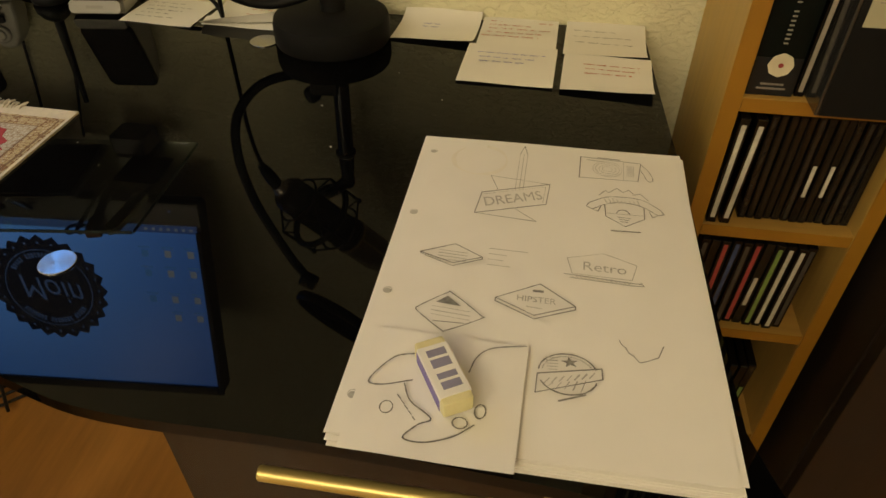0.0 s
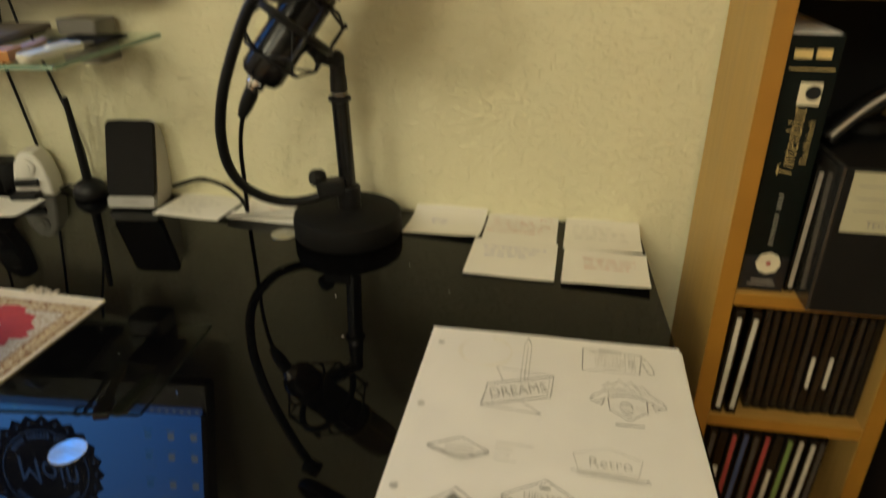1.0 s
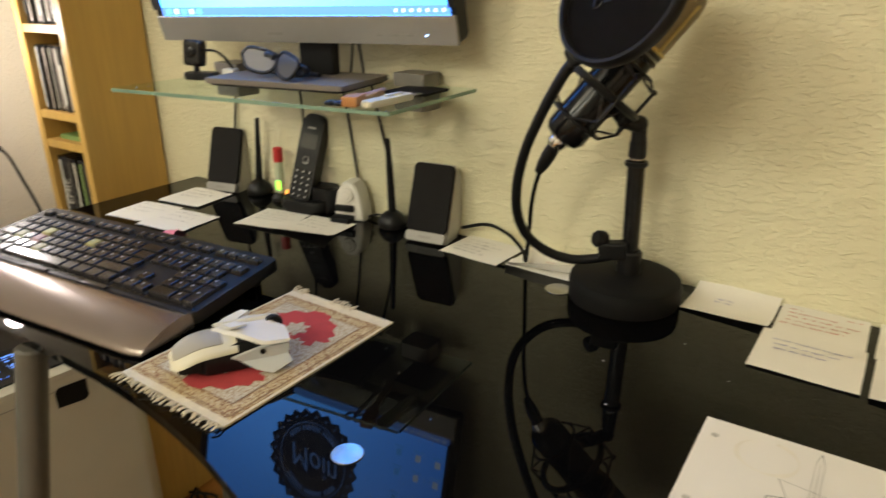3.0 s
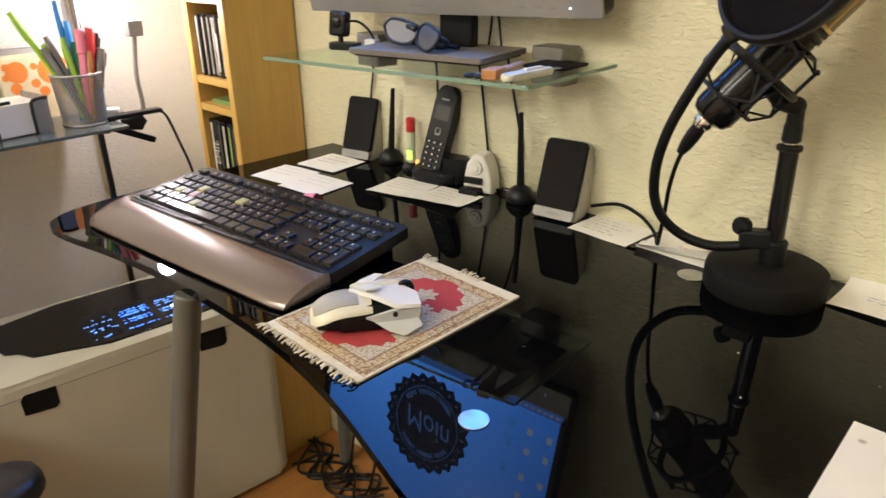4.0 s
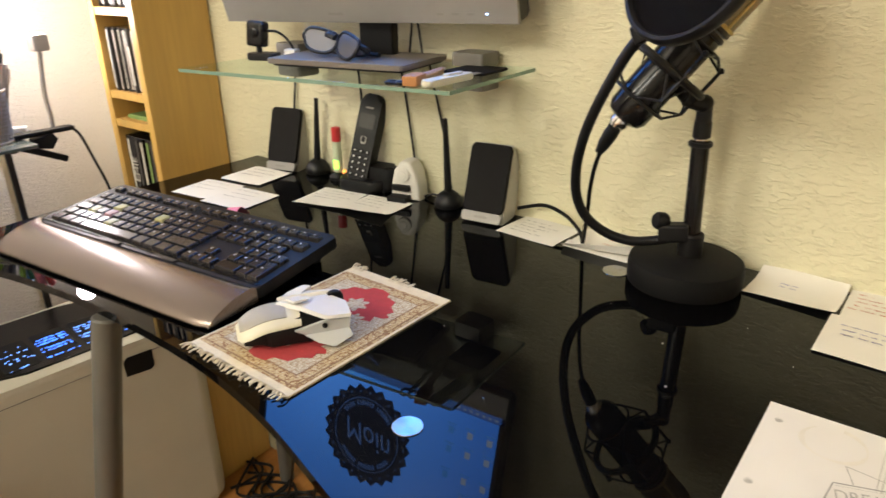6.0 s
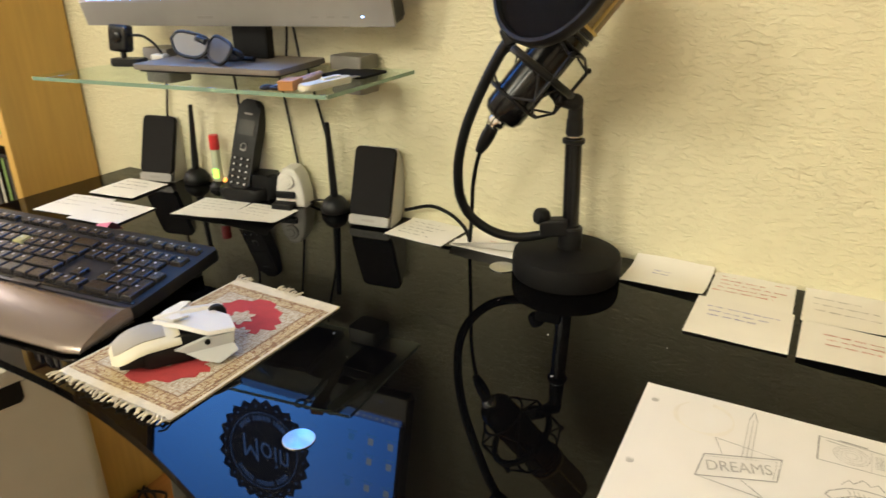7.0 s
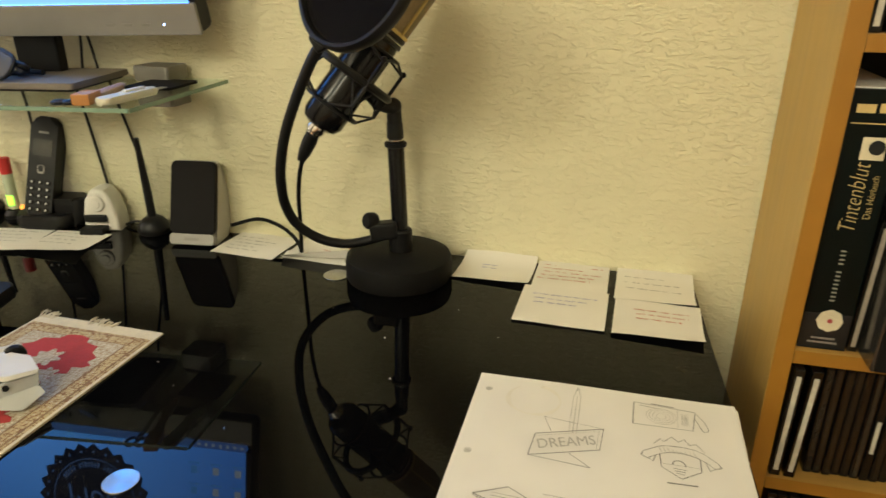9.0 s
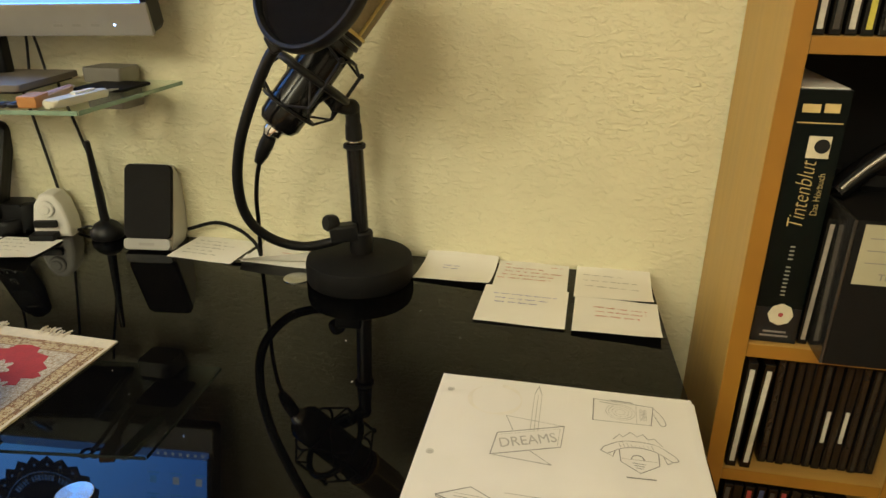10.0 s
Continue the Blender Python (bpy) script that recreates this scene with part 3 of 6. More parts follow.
    # wavy half garland
    S([(0.183, 0.170), (0.1845, 0.1665), (0.1865, 0.165), (0.188, 0.161), (0.191, 0.159), (0.194, 0.1545), (0.198, 0.156), (0.2015, 0.158), (0.205, 0.160), (0.2085, 0.169)], 0.0009)
    tagged(part("pencil_line", dark, M_PENCIL, t, "dark pencil lines", smooth=0), kind="stuff")
    tagged(part("pencil_hatching", soft, M_PENCIL_FAINT, t, "faint pencil lines", smooth=0), kind="stuff")
    # coffee ring
    ring = bmesh.new()
    pts = arc(0.079 - 0.135, 0.349 - 0.231, 0.0215, 0.0205, 130, 440, 40)
    for i, (a, b) in enumerate(zip(pts, pts[1:])):
        w = 0.0005 + 0.0016 * abs(math.sin(i * 0.21)) ** 2
        n = Vector((b[1] - a[1], a[0] - b[0])).normalized() * w
        ring.faces.new([ring.verts.new((x, y, z - 0.0001)) for x, y in ((a[0] - n.x, a[1] - n.y), (b[0] - n.x, b[1] - n.y), (b[0] + n.x, b[1] + n.y), (a[0] + n.x, a[1] + n.y))])
    bmesh.ops.remove_doubles(ring, verts=ring.verts, dist=0.0008)
    part("coffee_stain", ring, M_STAIN, t, "pale brown ring stain", smooth=0)
    return t


def smooth2(pts, steps=6):
    return [(p.x, p.y) for p in smooth_path([(x, y, 0) for x, y in pts], steps)]


M_STAIN = material("coffee_stain", (0.785, 0.745, 0.665), 0.8, vary=0.1, grain=90)
paper_stack()


def loose_sheet():
    t = thing("sketch_sheet", "small white sheet with a pencil sketch under the eraser", "paper", pose(0.084, 0.114, D + 0.0069, 0, 0, -1.5))
    part("sheet", sheet(0.091, 0.085, curl=0.0006, dog=0.002), M_PAPER, t)
    bm, z = bmesh.new(), 0.0012
    Q = lambda pts: [(x - 0.084, y - 0.114) for x, y in pts]
    for pts in ([(0.066, 0.139), (0.054, 0.134), (0.044, 0.116), (0.052, 0.114), (0.068, 0.120)],
                [(0.064, 0.117), (0.070, 0.106), (0.083, 0.097), (0.077, 0.092), (0.071, 0.083), (0.082, 0.082), (0.096, 0.088), (0.106, 0.097)],
                [(0.098, 0.131), (0.101, 0.143), (0.109, 0.151), (0.128, 0.156)]):
        stroke(smooth2(Q(pts)), 0.0008, z, bm)
    stroke(Q(arc(0.058, 0.100, 0.0035, 0.004, 0, 360, 14)), 0.0006, z, bm)
    stroke(Q(arc(0.0985, 0.097, 0.004, 0.0035, 0, 360, 14)), 0.0008, z, bm)
    stroke(Q(arc(0.108, 0.106, 0.003, 0.0045, 0, 360, 14)), 0.0008, z, bm)
    for k in range(5):
        stroke(Q([(0.062 + 0.0028 * k, 0.109 - 0.0032 * k), (0.0645 + 0.0026 * k, 0.1065 - 0.003 * k)]), 0.0006, z, bm)
    tagged(part("pencil_line", bm, M_PENCIL, t, smooth=0), kind="stuff")


loose_sheet()


def eraser():
    t = thing("eraser", "pale eraser in a white and violet cardboard sleeve", "eraser", pose(0.0852, 0.1215, D + 0.0085, 0, 0, -59.5))
    part("rubber", box(0.046, 0.0175, 0.0115, (0, 0, 0.0058), 0.0018), M_RUBBER, t, "soft yellowish rubber")
    s = part("sleeve", box(0.036, 0.0182, 0.0122, (0.0005, 0, 0.0060), 0.0006), M_WHITE_CARD, t, "white card sleeve")
    for k, (x, w) in enumerate(((-0.0115, 0.005), (-0.004, 0.006), (0.005, 0.004), (0.0115, 0.005))):
        part("print_bar", box(w, 0.011, 0.0002, (x, 0.0005, 0.0122), 0), M_PRINT, s)
    part("print_side", box(0.0355, 0.0002, 0.0085, (0.0005, -0.0092, 0.0055), 0), M_VIOLET, s, "violet side print")


M_RUBBER = material("eraser_rubber", (0.70, 0.64, 0.36), 0.7, vary=0.08, grain=200)
M_WHITE_CARD = material("white_card", (0.78, 0.76, 0.72), 0.55, vary=0.04)
M_PRINT = material("grey_violet_print", (0.25, 0.24, 0.34), 0.55)
M_VIOLET = material("violet_print", (0.16, 0.13, 0.36), 0.55)
eraser()

# ---- microphone on its stand ----


def microphone():
    t = thing("microphone_stand", "black round-base desk stand with a short pole", "stand", pose(-0.109, 0.572, D))
    part("base", lathe([(0, 0), (0.061, 0), (0.0625, 0.003), (0.0625, 0.020), (0.061, 0.026), (0.056, 0.0285), (0.02, 0.030), (0, 0.030)], 56), M_BLACK_MATT, t, "heavy matt black round base")
    part("socket", lathe([(0, 0.029), (0.0135, 0.029), (0.0135, 0.054), (0.012, 0.056), (0, 0.056)], 24, Matrix.Translation((0.001, 0.006, 0))), M_BLACK, t)
    part("pole", rod((0.001, 0.006, 0.03), (-0.004, 0.010, 0.160), 0.0095, 0.0095, 24), M_BLACK_GLOSS, t)
    part("collar", rod((-0.004, 0.010, 0.152), (-0.004, 0.010, 0.157), 0.0125, seg=24), M_BLACK, t)
    part("locknut", rod((-0.004, 0.010, 0.158), (-0.004, 0.010, 0.161), 0.009, seg=24), M_CHROME, t, "bright metal ring")
    bm = rod((-0.004, 0.010, 0.161), (-0.004, 0.009, 0.180), 0.0095, 0.0090, 20)
    rod((-0.004, 0.009, 0.178), (-0.004, 0.008, 0.196), 0.0082, 0.0080, 20, bm)
    bmesh.ops.create_uvsphere(bm, u_segments=16, v_segments=10, radius=0.0098, matrix=Matrix.Translation((-0.005, 0.007, 0.197)))
    rod((-0.004, 0.007, 0.196), (-0.020, -0.010, 0.203), 0.0085, 0.0070, 16, bm)
    part("swivel_joint", bm, M_BLACK, t)
    cl = part("clamp", box(0.032, 0.018, 0.020, (-0.016, -0.004, 0.056), 0.003, pose(0, 0, 0, 0, -6, 15)), M_BLACK, t, "black clamp of the pop filter arm")
    bm = lathe([(0, 0), (0.008, 0), (0.0098, 0.003), (0.0098, 0.011), (0.008, 0.014), (0, 0.014)], 20, pose(-0.026, -0.002, 0.066, 80, 0, -40))
    part("knob", bm, M_BLACK, cl)


def mic_body():
    foot, axis = Vector((-0.181, 0.529, 0.922)), Vector((0.535, 0.31, 0.79)).normalized()
    t = thing("microphone", "black condenser microphone with a champagne grille in a spider shock mount", "microphone", Matrix.Translation(foot))
    ax = along((0, 0, 0), axis)
    L = 0.192
    part("body", lathe([(0, -0.001), (0.012, 0), (0.0185, 0.003), (0.0225, 0.010), (0.0228, 0.03), (0.0228, 0.108), (0.0220, 0.112), (0, 0.112)], 32, ax), M_BLACK_GLOSS, t, "black enamelled body")
    part("connector_ring", lathe([(0, -0.007), (0.0095, -0.007), (0.0105, -0.004), (0.0105, 0.002), (0, 0.002)], 24, ax), M_CHROME, t, "bright metal socket")
    part("plug_ring", lathe([(0, -0.010), (0.0080, -0.010), (0.0086, -0.008), (0, -0.007)], 20, ax), M_CHROME, t)
    for z in (0.112, 0.119):
        part("collar_ring", lathe([(0, z), (0.0240, z), (0.0248, z + 0.002), (0.0240, z + 0.005), (0, z + 0.005)], 32, ax), M_DARK_METAL, t)
    part("grille", lathe([(0, 0.124), (0.0230, 0.124), (0.0240, 0.13), (0.0246, 0.176), (0.022, 0.188), (0.012, L + 0.004), (0, L + 0.006)], 32, ax), M_GRILLE, t, "champagne wire-mesh grille")
    for k in range(2):
        a = math.pi * k + 0.55
        part("grille_rib", rod(ax @ Vector((0.0248 * math.cos(a), 0.0248 * math.sin(a), 0.126)), ax @ Vector((0.0252 * math.cos(a), 0.0252 * math.sin(a), 0.180)), 0.0016, seg=8), M_GOLD_RIM, t, "gold rim of the grille")
    part("grille_band", lathe([(0.0225, 0.124), (0.0252, 0.124), (0.0254, 0.127), (0.0225, 0.128)], 32, ax), M_GOLD_RIM, t, "gold band under the grille")
    for z, r, w in ((0.026, 0.030, 0.0016), (0.066, 0.0435, 0.0042), (0.102, 0.031, 0.0016)):
        ring = [ax @ Vector((r * math.cos(2 * math.pi * k / 32), r * math.sin(2 * math.pi * k / 32), z)) for k in range(33)]
        part("mount_ring", tube(ring, w, 10, 2, smooth=False), M_BLACK, t, "black shock mount ring")
    for k in range(4):
        a = 2 * math.pi * (k + 0.10) / 4
        p = lambda r, z, da=0.0: ax @ Vector((r * math.cos(a + da), r * math.sin(a + da), z))
        part("mount_lug", rod(p(0.0455, 0.040), p(0.0455, 0.094), 0.0020, 0.0020, 8), M_BLACK, t)
        part("lug_knob", lathe([(0, -0.003), (0.0032, -0.002), (0.0036, 0.001), (0.0022, 0.003), (0, 0.003)], 10, Matrix.Translation(p(0.0455, 0.096))), M_BLACK, t)
        part("elastic_cord", tube([p(0.031, 0.102, 0.6), p(0.0455, 0.094), p(0.031, 0.102, -0.6)], 0.0014, 6, 1, smooth=False), M_BLACK, t)
        part("elastic_cord", tube([p(0.030, 0.026, 0.6), p(0.0455, 0.040), p(0.030, 0.026, -0.6)], 0.0014, 6, 1, smooth=False), M_BLACK, t)
        part("elastic_cord", tube([p(0.0435, 0.066, 0.35), p(0.0455, 0.040), p(0.0435, 0.066, -0.35)], 0.0012, 6, 1, smooth=False), M_BLACK, t)
    hub = Vector((-0.127, 0.566, 0.943)) - foot
    bm = rod(ax @ Vector((0.040, 0.012, 0.066)), hub, 0.0060, 0.0075, 12)
    part("mount_arm", bm, M_BLACK, t, "black mount arm")
    plug0, plug1 = Vector((-0.186, 0.526, 0.914)) - foot, Vector((-0.201, 0.525, 0.886)) - foot
    part("plug", lathe([(0, 0), (0.0072, 0), (0.0078, 0.010), (0.0070, 0.022), (0.0045, 0.033), (0, 0.034)], 18, along(plug0, plug1)), M_BLACK, t)


def mic_cable():
    t = thing("microphone_cable", "black braided cable running from the microphone down to the desk", "cable", pose(-0.235, 0.59, D))
    pts = [(-0.199, 0.525, 0.889), (-0.206, 0.528, 0.868), (-0.214, 0.537, 0.840), (-0.222, 0.552, 0.809), (-0.233, 0.572, 0.774), (-0.243, 0.590, 0.7485), (-0.252, 0.603, 0.751),
           (-0.265, 0.614, 0.757), (-0.290, 0.626, 0.765), (-0.325, 0.635, 0.768), (-0.364, 0.632, 0.757)]
    m = t.matrix_world.inverted()
    part("cord", tube([m @ Vector(p) for p in pts], 0.0026, 8, 10, ribs=0.12), M_BLACK_MATT, t)


def pop_filter():
    c, nrm = Vector((-0.102, 0.455, 1.070)), Vector((-0.367, -0.839, 0.406))
    t = thing("pop_filter", "round black fabric pop filter on a bendable gooseneck arm", "pop filter", Matrix.Translation(c))
    ax = along((0, 0, 0), nrm)
    part("hoop", lathe([(0.0590, -0.007), (0.0635, -0.007), (0.0655, -0.004), (0.0655, 0.003), (0.0635, 0.0055), (0.0605, 0.0055), (0.0590, 0.003), (0.0590, -0.007)], 64, ax), M_BLACK, t, "rounded black plastic hoop", 50)
    part("fabric", lathe([(0, 0.002), (0.0592, 0.0012), (0.0592, -0.0012), (0, -0.002)], 48, ax), M_FABRIC, t, "fine black mesh fabric")
    # printed mark laid level across the fabric
    n = nrm.normalized()
    side = Vector((0, 0, 1)).cross(n).normalized()
    flat = Matrix((side, n.cross(side), n)).transposed().to_4x4() @ pose(0, 0, 0.0022, 0, 0, 16)
    logo = tube([flat @ Vector((-0.022 + 0.0042 * math.cos(2 * math.pi * k / 16), 0.0042 * math.sin(2 * math.pi * k / 16) - 0.006, 0)) for k in range(17)], 0.0007, 6, 1, smooth=False)
    for k in range(9):
        box(0.0032, 0.0034, 0.0004, flat @ Vector((-0.0135 + 0.0046 * k, -0.006, 0)), 0, flat.to_3x3().to_4x4(), bm=logo)
    part("logo_mark", logo, M_DARK_METAL, t, "small grey printed mark")
    pts = [(-0.149, 0.475, 1.009), (-0.161, 0.478, 0.993), (-0.181, 0.485, 0.960), (-0.200, 0.492, 0.922), (-0.212, 0.500, 0.890), (-0.217, 0.505, 0.864),
           (-0.219, 0.515, 0.834), (-0.211, 0.525, 0.809), (-0.192, 0.540, 0.789), (-0.167, 0.552, 0.781), (-0.144, 0.563, 0.783), (-0.128, 0.568, 0.788)]
    part("gooseneck", tube([Vector(p) - c for p in pts], 0.0056, 12, 14, ribs=0.05), M_BLACK, t, "ribbed black gooseneck")
    b = part("bracket", box(0.022, 0.014, 0.018, Vector((-0.142, 0.470, 1.016)) - c, 0.004, pose(0, 0, 0, 0, -28, 0), 3), M_BLACK, t, "black clamp block")
    part("screw", lathe([(0, 0), (0.0032, 0), (0.0032, 0.0014), (0, 0.0014)], 14, Matrix.Translation(Vector((-0.140, 0.4635, 1.015)) - c) @ pose(0, 0, 0, 90, 0, 20)), M_DARK_METAL, b)


M_GOLD_RIM = material("gold_rim", (0.62, 0.50, 0.20), 0.35, metal=0.7, vary=0.1)
M_GRILLE = material("champagne_mesh", (0.26, 0.22, 0.13), 0.45, metal=0.5, vary=0.25, grain=900, bump=0.0006, bump_scale=1300)
M_FABRIC = material("black_mesh_fabric", (0.007, 0.0062, 0.006), 0.9, ior=1.2, vary=0.4, grain=1500, bump=0.0004, bump_scale=1600)
M_FABRIC.node_tree.nodes["Principled BSDF"].inputs["Alpha"].default_value = 0.62  # open weave
microphone()
mic_body()
mic_cable()
pop_filter()

# ---- loudspeakers ----


def speaker(m, label):
    t = thing("loudspeaker", label, "loudspeaker", m, group="desktop loudspeakers")
    w, h, lean = 0.060, 0.110, radians(19)
    # local: x across, z up, front face tilts back from the foot
    shell = bmesh.new()
    n, rows = 14, []
    for k in range(n + 1):
        v = k / n
        yf, z = h * v * math.sin(lean), h * v * math.cos(lean) * 0.985
        d = 0.050 * (1 - v ** 2.4) + 0.012 * math.sin(math.pi * v) + 0.006
        sq = 1 - 0.10 * v ** 5
        rim = []
        for a in range(17):
            ang = math.pi * a / 16
            rim.append(shell.verts.new((w / 2 * sq * math.copysign(abs(math.cos(ang)) ** 0.35, math.cos(ang)), yf + 0.004 + d * math.sin(ang) ** 0.5, max(z, 0))))
        rows.append(rim)
    for a, b in zip(rows, rows[1:]):
        for k in range(16):
            shell.faces.new((a[k], a[k + 1], b[k + 1], b[k]))
        shell.faces.new((a[16], a[0], b[0], b[16]))
    shell.faces.new(rows[0])
    shell.faces.new(rows[-1][::-1])
    part("shell", shell, M_SPK_SHELL, t, "pale grey rounded back shell")
    face = Matrix.Translation((0, 0, 0.001)) @ pose(0, 0, 0, 90 - math.degrees(lean), 0, 0)
    part("grille", prism([(x, y + h * 0.56) for x, y in rounded(w, h * 0.86, 0.006)], -0.002, 0.006, 0.002, face), M_SPK_GRILLE, t, "dark fabric front grille")
    part("front_strip", prism([(x, y + h * 0.068) for x, y in rounded(w, h * 0.125, 0.003)], -0.002, 0.0065, 0.0012, face), M_SILVER, t, "silver strip")
    part("logo_mark", box(0.020, 0.0035, 0.0004, (0, 0, 0), 0, face @ Matrix.Translation((0, h * 0.068, 0.0066))), M_GREY, t, "grey printed mark")
    return t


M_SPK_SHELL = material("pale_grey_shell", (0.46, 0.45, 0.41), 0.4, vary=0.05)
M_SPK_GRILLE = material("charcoal_fabric", (0.010, 0.009, 0.009), 0.85, vary=0.3, ior=1.3, grain=900, bump=0.0002, bump_scale=1200)
speaker(pose(-0.3975, 0.591, D, 0, 0, 7), "small dark-fronted desktop loudspeaker with pale rounded shell")
speaker(pose(-0.832, 0.604, D, 0, 0, 12), "small dark-fronted desktop loudspeaker with pale rounded shell beside the notes")


def antenna(x, y, tip, label):
    t = thing("antenna", label, "antenna", pose(x, y, D), group="desk antennas")
    part("foot", lathe([(0, 0), (0.0195, 0), (0.0215, 0.004), (0.0205, 0.011), (0.015, 0.019), (0.008, 0.024), (0, 0.025)], 28), M_BLACK, t)
    p1 = Vector(tip) - Vector((x, y, D))
    part("mast", rod((0, 0, 0.016), p1, 0.0062, 0.0034, 14), M_BLACK, t)


antenna(-0.478, 0.622, (-0.4765, 0.614, 0.873), "thin black rod antenna on a round magnetic foot")
antenna(-0.772, 0.634, (-0.757, 0.630, 0.871), "thin black rod antenna on a round magnetic foot beside the phone")


def cordless_phone():
    t = thing("cordless_phone", "black cordless phone standing in its charging cradle", "phone", pose(-0.641, 0.614, D, 0, 0, 10))
    bm = prism(rounded(0.080, 0.052, 0.018), 0, 0.020, 0.006)
    prism([(x + 0.012, y + 0.008) for x, y in rounded(0.085, 0.034, 0.012)], 0.0, 0.040, 0.008, bm=bm)
    part("cradle", bm, M_BLACK, t)
    hs = pose(-0.006, -0.010, 0.012, 72, 0, 0) @ pose(0, 0, 0, 0, 0, -6)
    h = part("handset", prism([(x, y + 0.070) for x, y in rounded(0.039, 0.142, 0.012)], -0.012, 0.009, 0.006, hs, seg=3), M_BLACK, t, "black handset")
    part("display", prism([(x, y + 0.098) for x, y in rounded(0.028, 0.023, 0.002)], 0.009, 0.0098, 0.0002, hs), M_LCD, h, "grey display")
    part("nav_key", prism([(x, y + 0.068) for x, y in rounded(0.010, 0.012, 0.003)], 0.009, 0.0100, 0.0004, hs), M_SILVER, h, "silver navigation key frame")
    part("select_key", prism([(x, y + 0.069) for x, y in rounded(0.0068, 0.0085, 0.002)], 0.0095, 0.0108, 0.0004, hs), M_BLACK, h)
    for r in range(5):
        for c in range(3):
            part("key", prism([(x + (c - 1) * 0.0115, y + 0.050 - 0.0095 * r) for x, y in rounded(0.0085, 0.0058, 0.002, 3)], 0.009, 0.0102, 0.0003, hs), M_BLACK_GLOSS, h)
            part("digit", prism([(x + (c - 1) * 0.0115, y + 0.050 - 0.0095 * r) for x, y in rounded(0.0024, 0.0032, 0.0006, 1)], 0.0102, 0.0104, 0, hs), M_LEGEND, h, smooth=0)
    part("logo_mark", box(0.014, 0.003, 0.0004, (0, 0, 0), 0, hs @ Matrix.Translation((0, 0.119, 0.0093))), M_GREY, h)


M_LCD = material("phone_display", (0.05, 0.052, 0.05), 0.2)
M_LEGEND = material("key_legend", (0.5, 0.5, 0.5), 0.6)
cordless_phone()


def battery_tester():
    t = thing("indicator_stick", "small transparent stick with red cap and glowing green light", "indicator", pose(-0.714, 0.628, D + 0.0))
    part("foot", lathe([(0, 0), (0.016, 0), (0.016, 0.005), (0.011, 0.011), (0, 0.013)], 20), M_BLACK, t)
    part("tube", rod((0, 0, 0.012), (0, 0, 0.066), 0.0072, seg=18), M_CLEAR_SOLID, t, "milky tube")
    part("light", rod((0, -0.0015, 0.018), (0, -0.0015, 0.034), 0.0064, seg=14), M_GREEN_LIGHT, t, "green glowing part")
    part("cap", rod((0, 0, 0.064), (0, 0, 0.088), 0.0078, seg=18), M_RED, t, "red cap")
    part("amber_light", lathe([(0, 0), (0.003, 0.001), (0.004, 0.004), (0.0025, 0.008), (0, 0.009)], 12, Matrix.Translation((0.018, -0.004, 0.012))), M_AMBER, t)


M_CLEAR_SOLID = material("milky_plastic", (0.55, 0.60, 0.42), 0.25, vary=0.1)
M_GREEN_LIGHT = material("green_light", (0.3, 0.8, 0.1), 0.4, glow=(0.35, 1.0, 0.05, 2.6))
M_AMBER = material("amber_light", (0.8, 0.4, 0.1), 0.4, glow=(1.0, 0.35, 0.05, 1.5))
battery_tester()


def card_reader():
    t = thing("usb_hub", "small white upright plastic hub with a dial and black sockets", "usb hub", pose(-0.549, 0.606, D, 0, 0, 14))
    pts = [(-0.024, 0), (0.024, 0), (0.0235, 0.020), (0.018, 0.045), (0.009, 0.058), (0.0, 0.060), (-0.009, 0.058), (-0.018, 0.045), (-0.0235, 0.020)]
    part("body", prism(pts, -0.034, 0.0, 0.004, pose(0, 0, 0, 90, 0, 0) @ Matrix.Scale(1, 4), seg=3), M_WHITE, t)
    for r, z in ((0.0115, 0.0), (0.007, 0.0015)):
        part("dial", lathe([(0, 0), (r, 0), (r, 0.002), (r - 0.0015, 0.0035), (0, 0.0035)], 24, pose(-0.002, 0.0 - z, 0.040, 90, 0, 0)), M_WHITE, t)
    part("socket", box(0.030, 0.006, 0.010, (-0.005, -0.003, 0.020), 0.002), M_BLACK, t)
    part("plug", box(0.032, 0.020, 0.009, (-0.006, -0.010, 0.0052), 0.002), M_BLACK, t)


card_reader()
for xa, za, xb, zb in ((-0.817, 0.94, -0.830, 0.835), (-0.666, 0.945, -0.667, 0.80), (-0.575, 0.945, -0.555, 0.765), (-0.518, 0.945, -0.492, 0.80)):
    c = thing("wall_cable", "thin black cable hanging down the wall from the glass shelf", "cable", pose(xa, 0.64, 0.9), group="cables behind the desk")
    part("cord", tube([(-0.004, -0.002, za - 0.9), (0.0, 0.001, za - 0.93), ((xb - xa) * 0.35, 0.004, (za + zb) / 2 - 0.9), (xb - xa, 0.003, zb - 0.9), (xb - xa + 0.003, -0.002, D + 0.004 - 0.9)], 0.0019, 8, 6), M_BLACK, c)
c = thing("power_cable", "short black cable between hub and antenna", "cable", pose(-0.50, 0.63, D))
part("cord", tube([(-0.03, 0.0, 0.003), (-0.015, 0.004, 0.008), (0.005, 0.006, 0.004), (0.03, 0.0, 0.003)], 0.0017, 8, 6), M_BLACK, c)

# ---- glass shelf and monitor ----
SHELF_TOP = 0.948


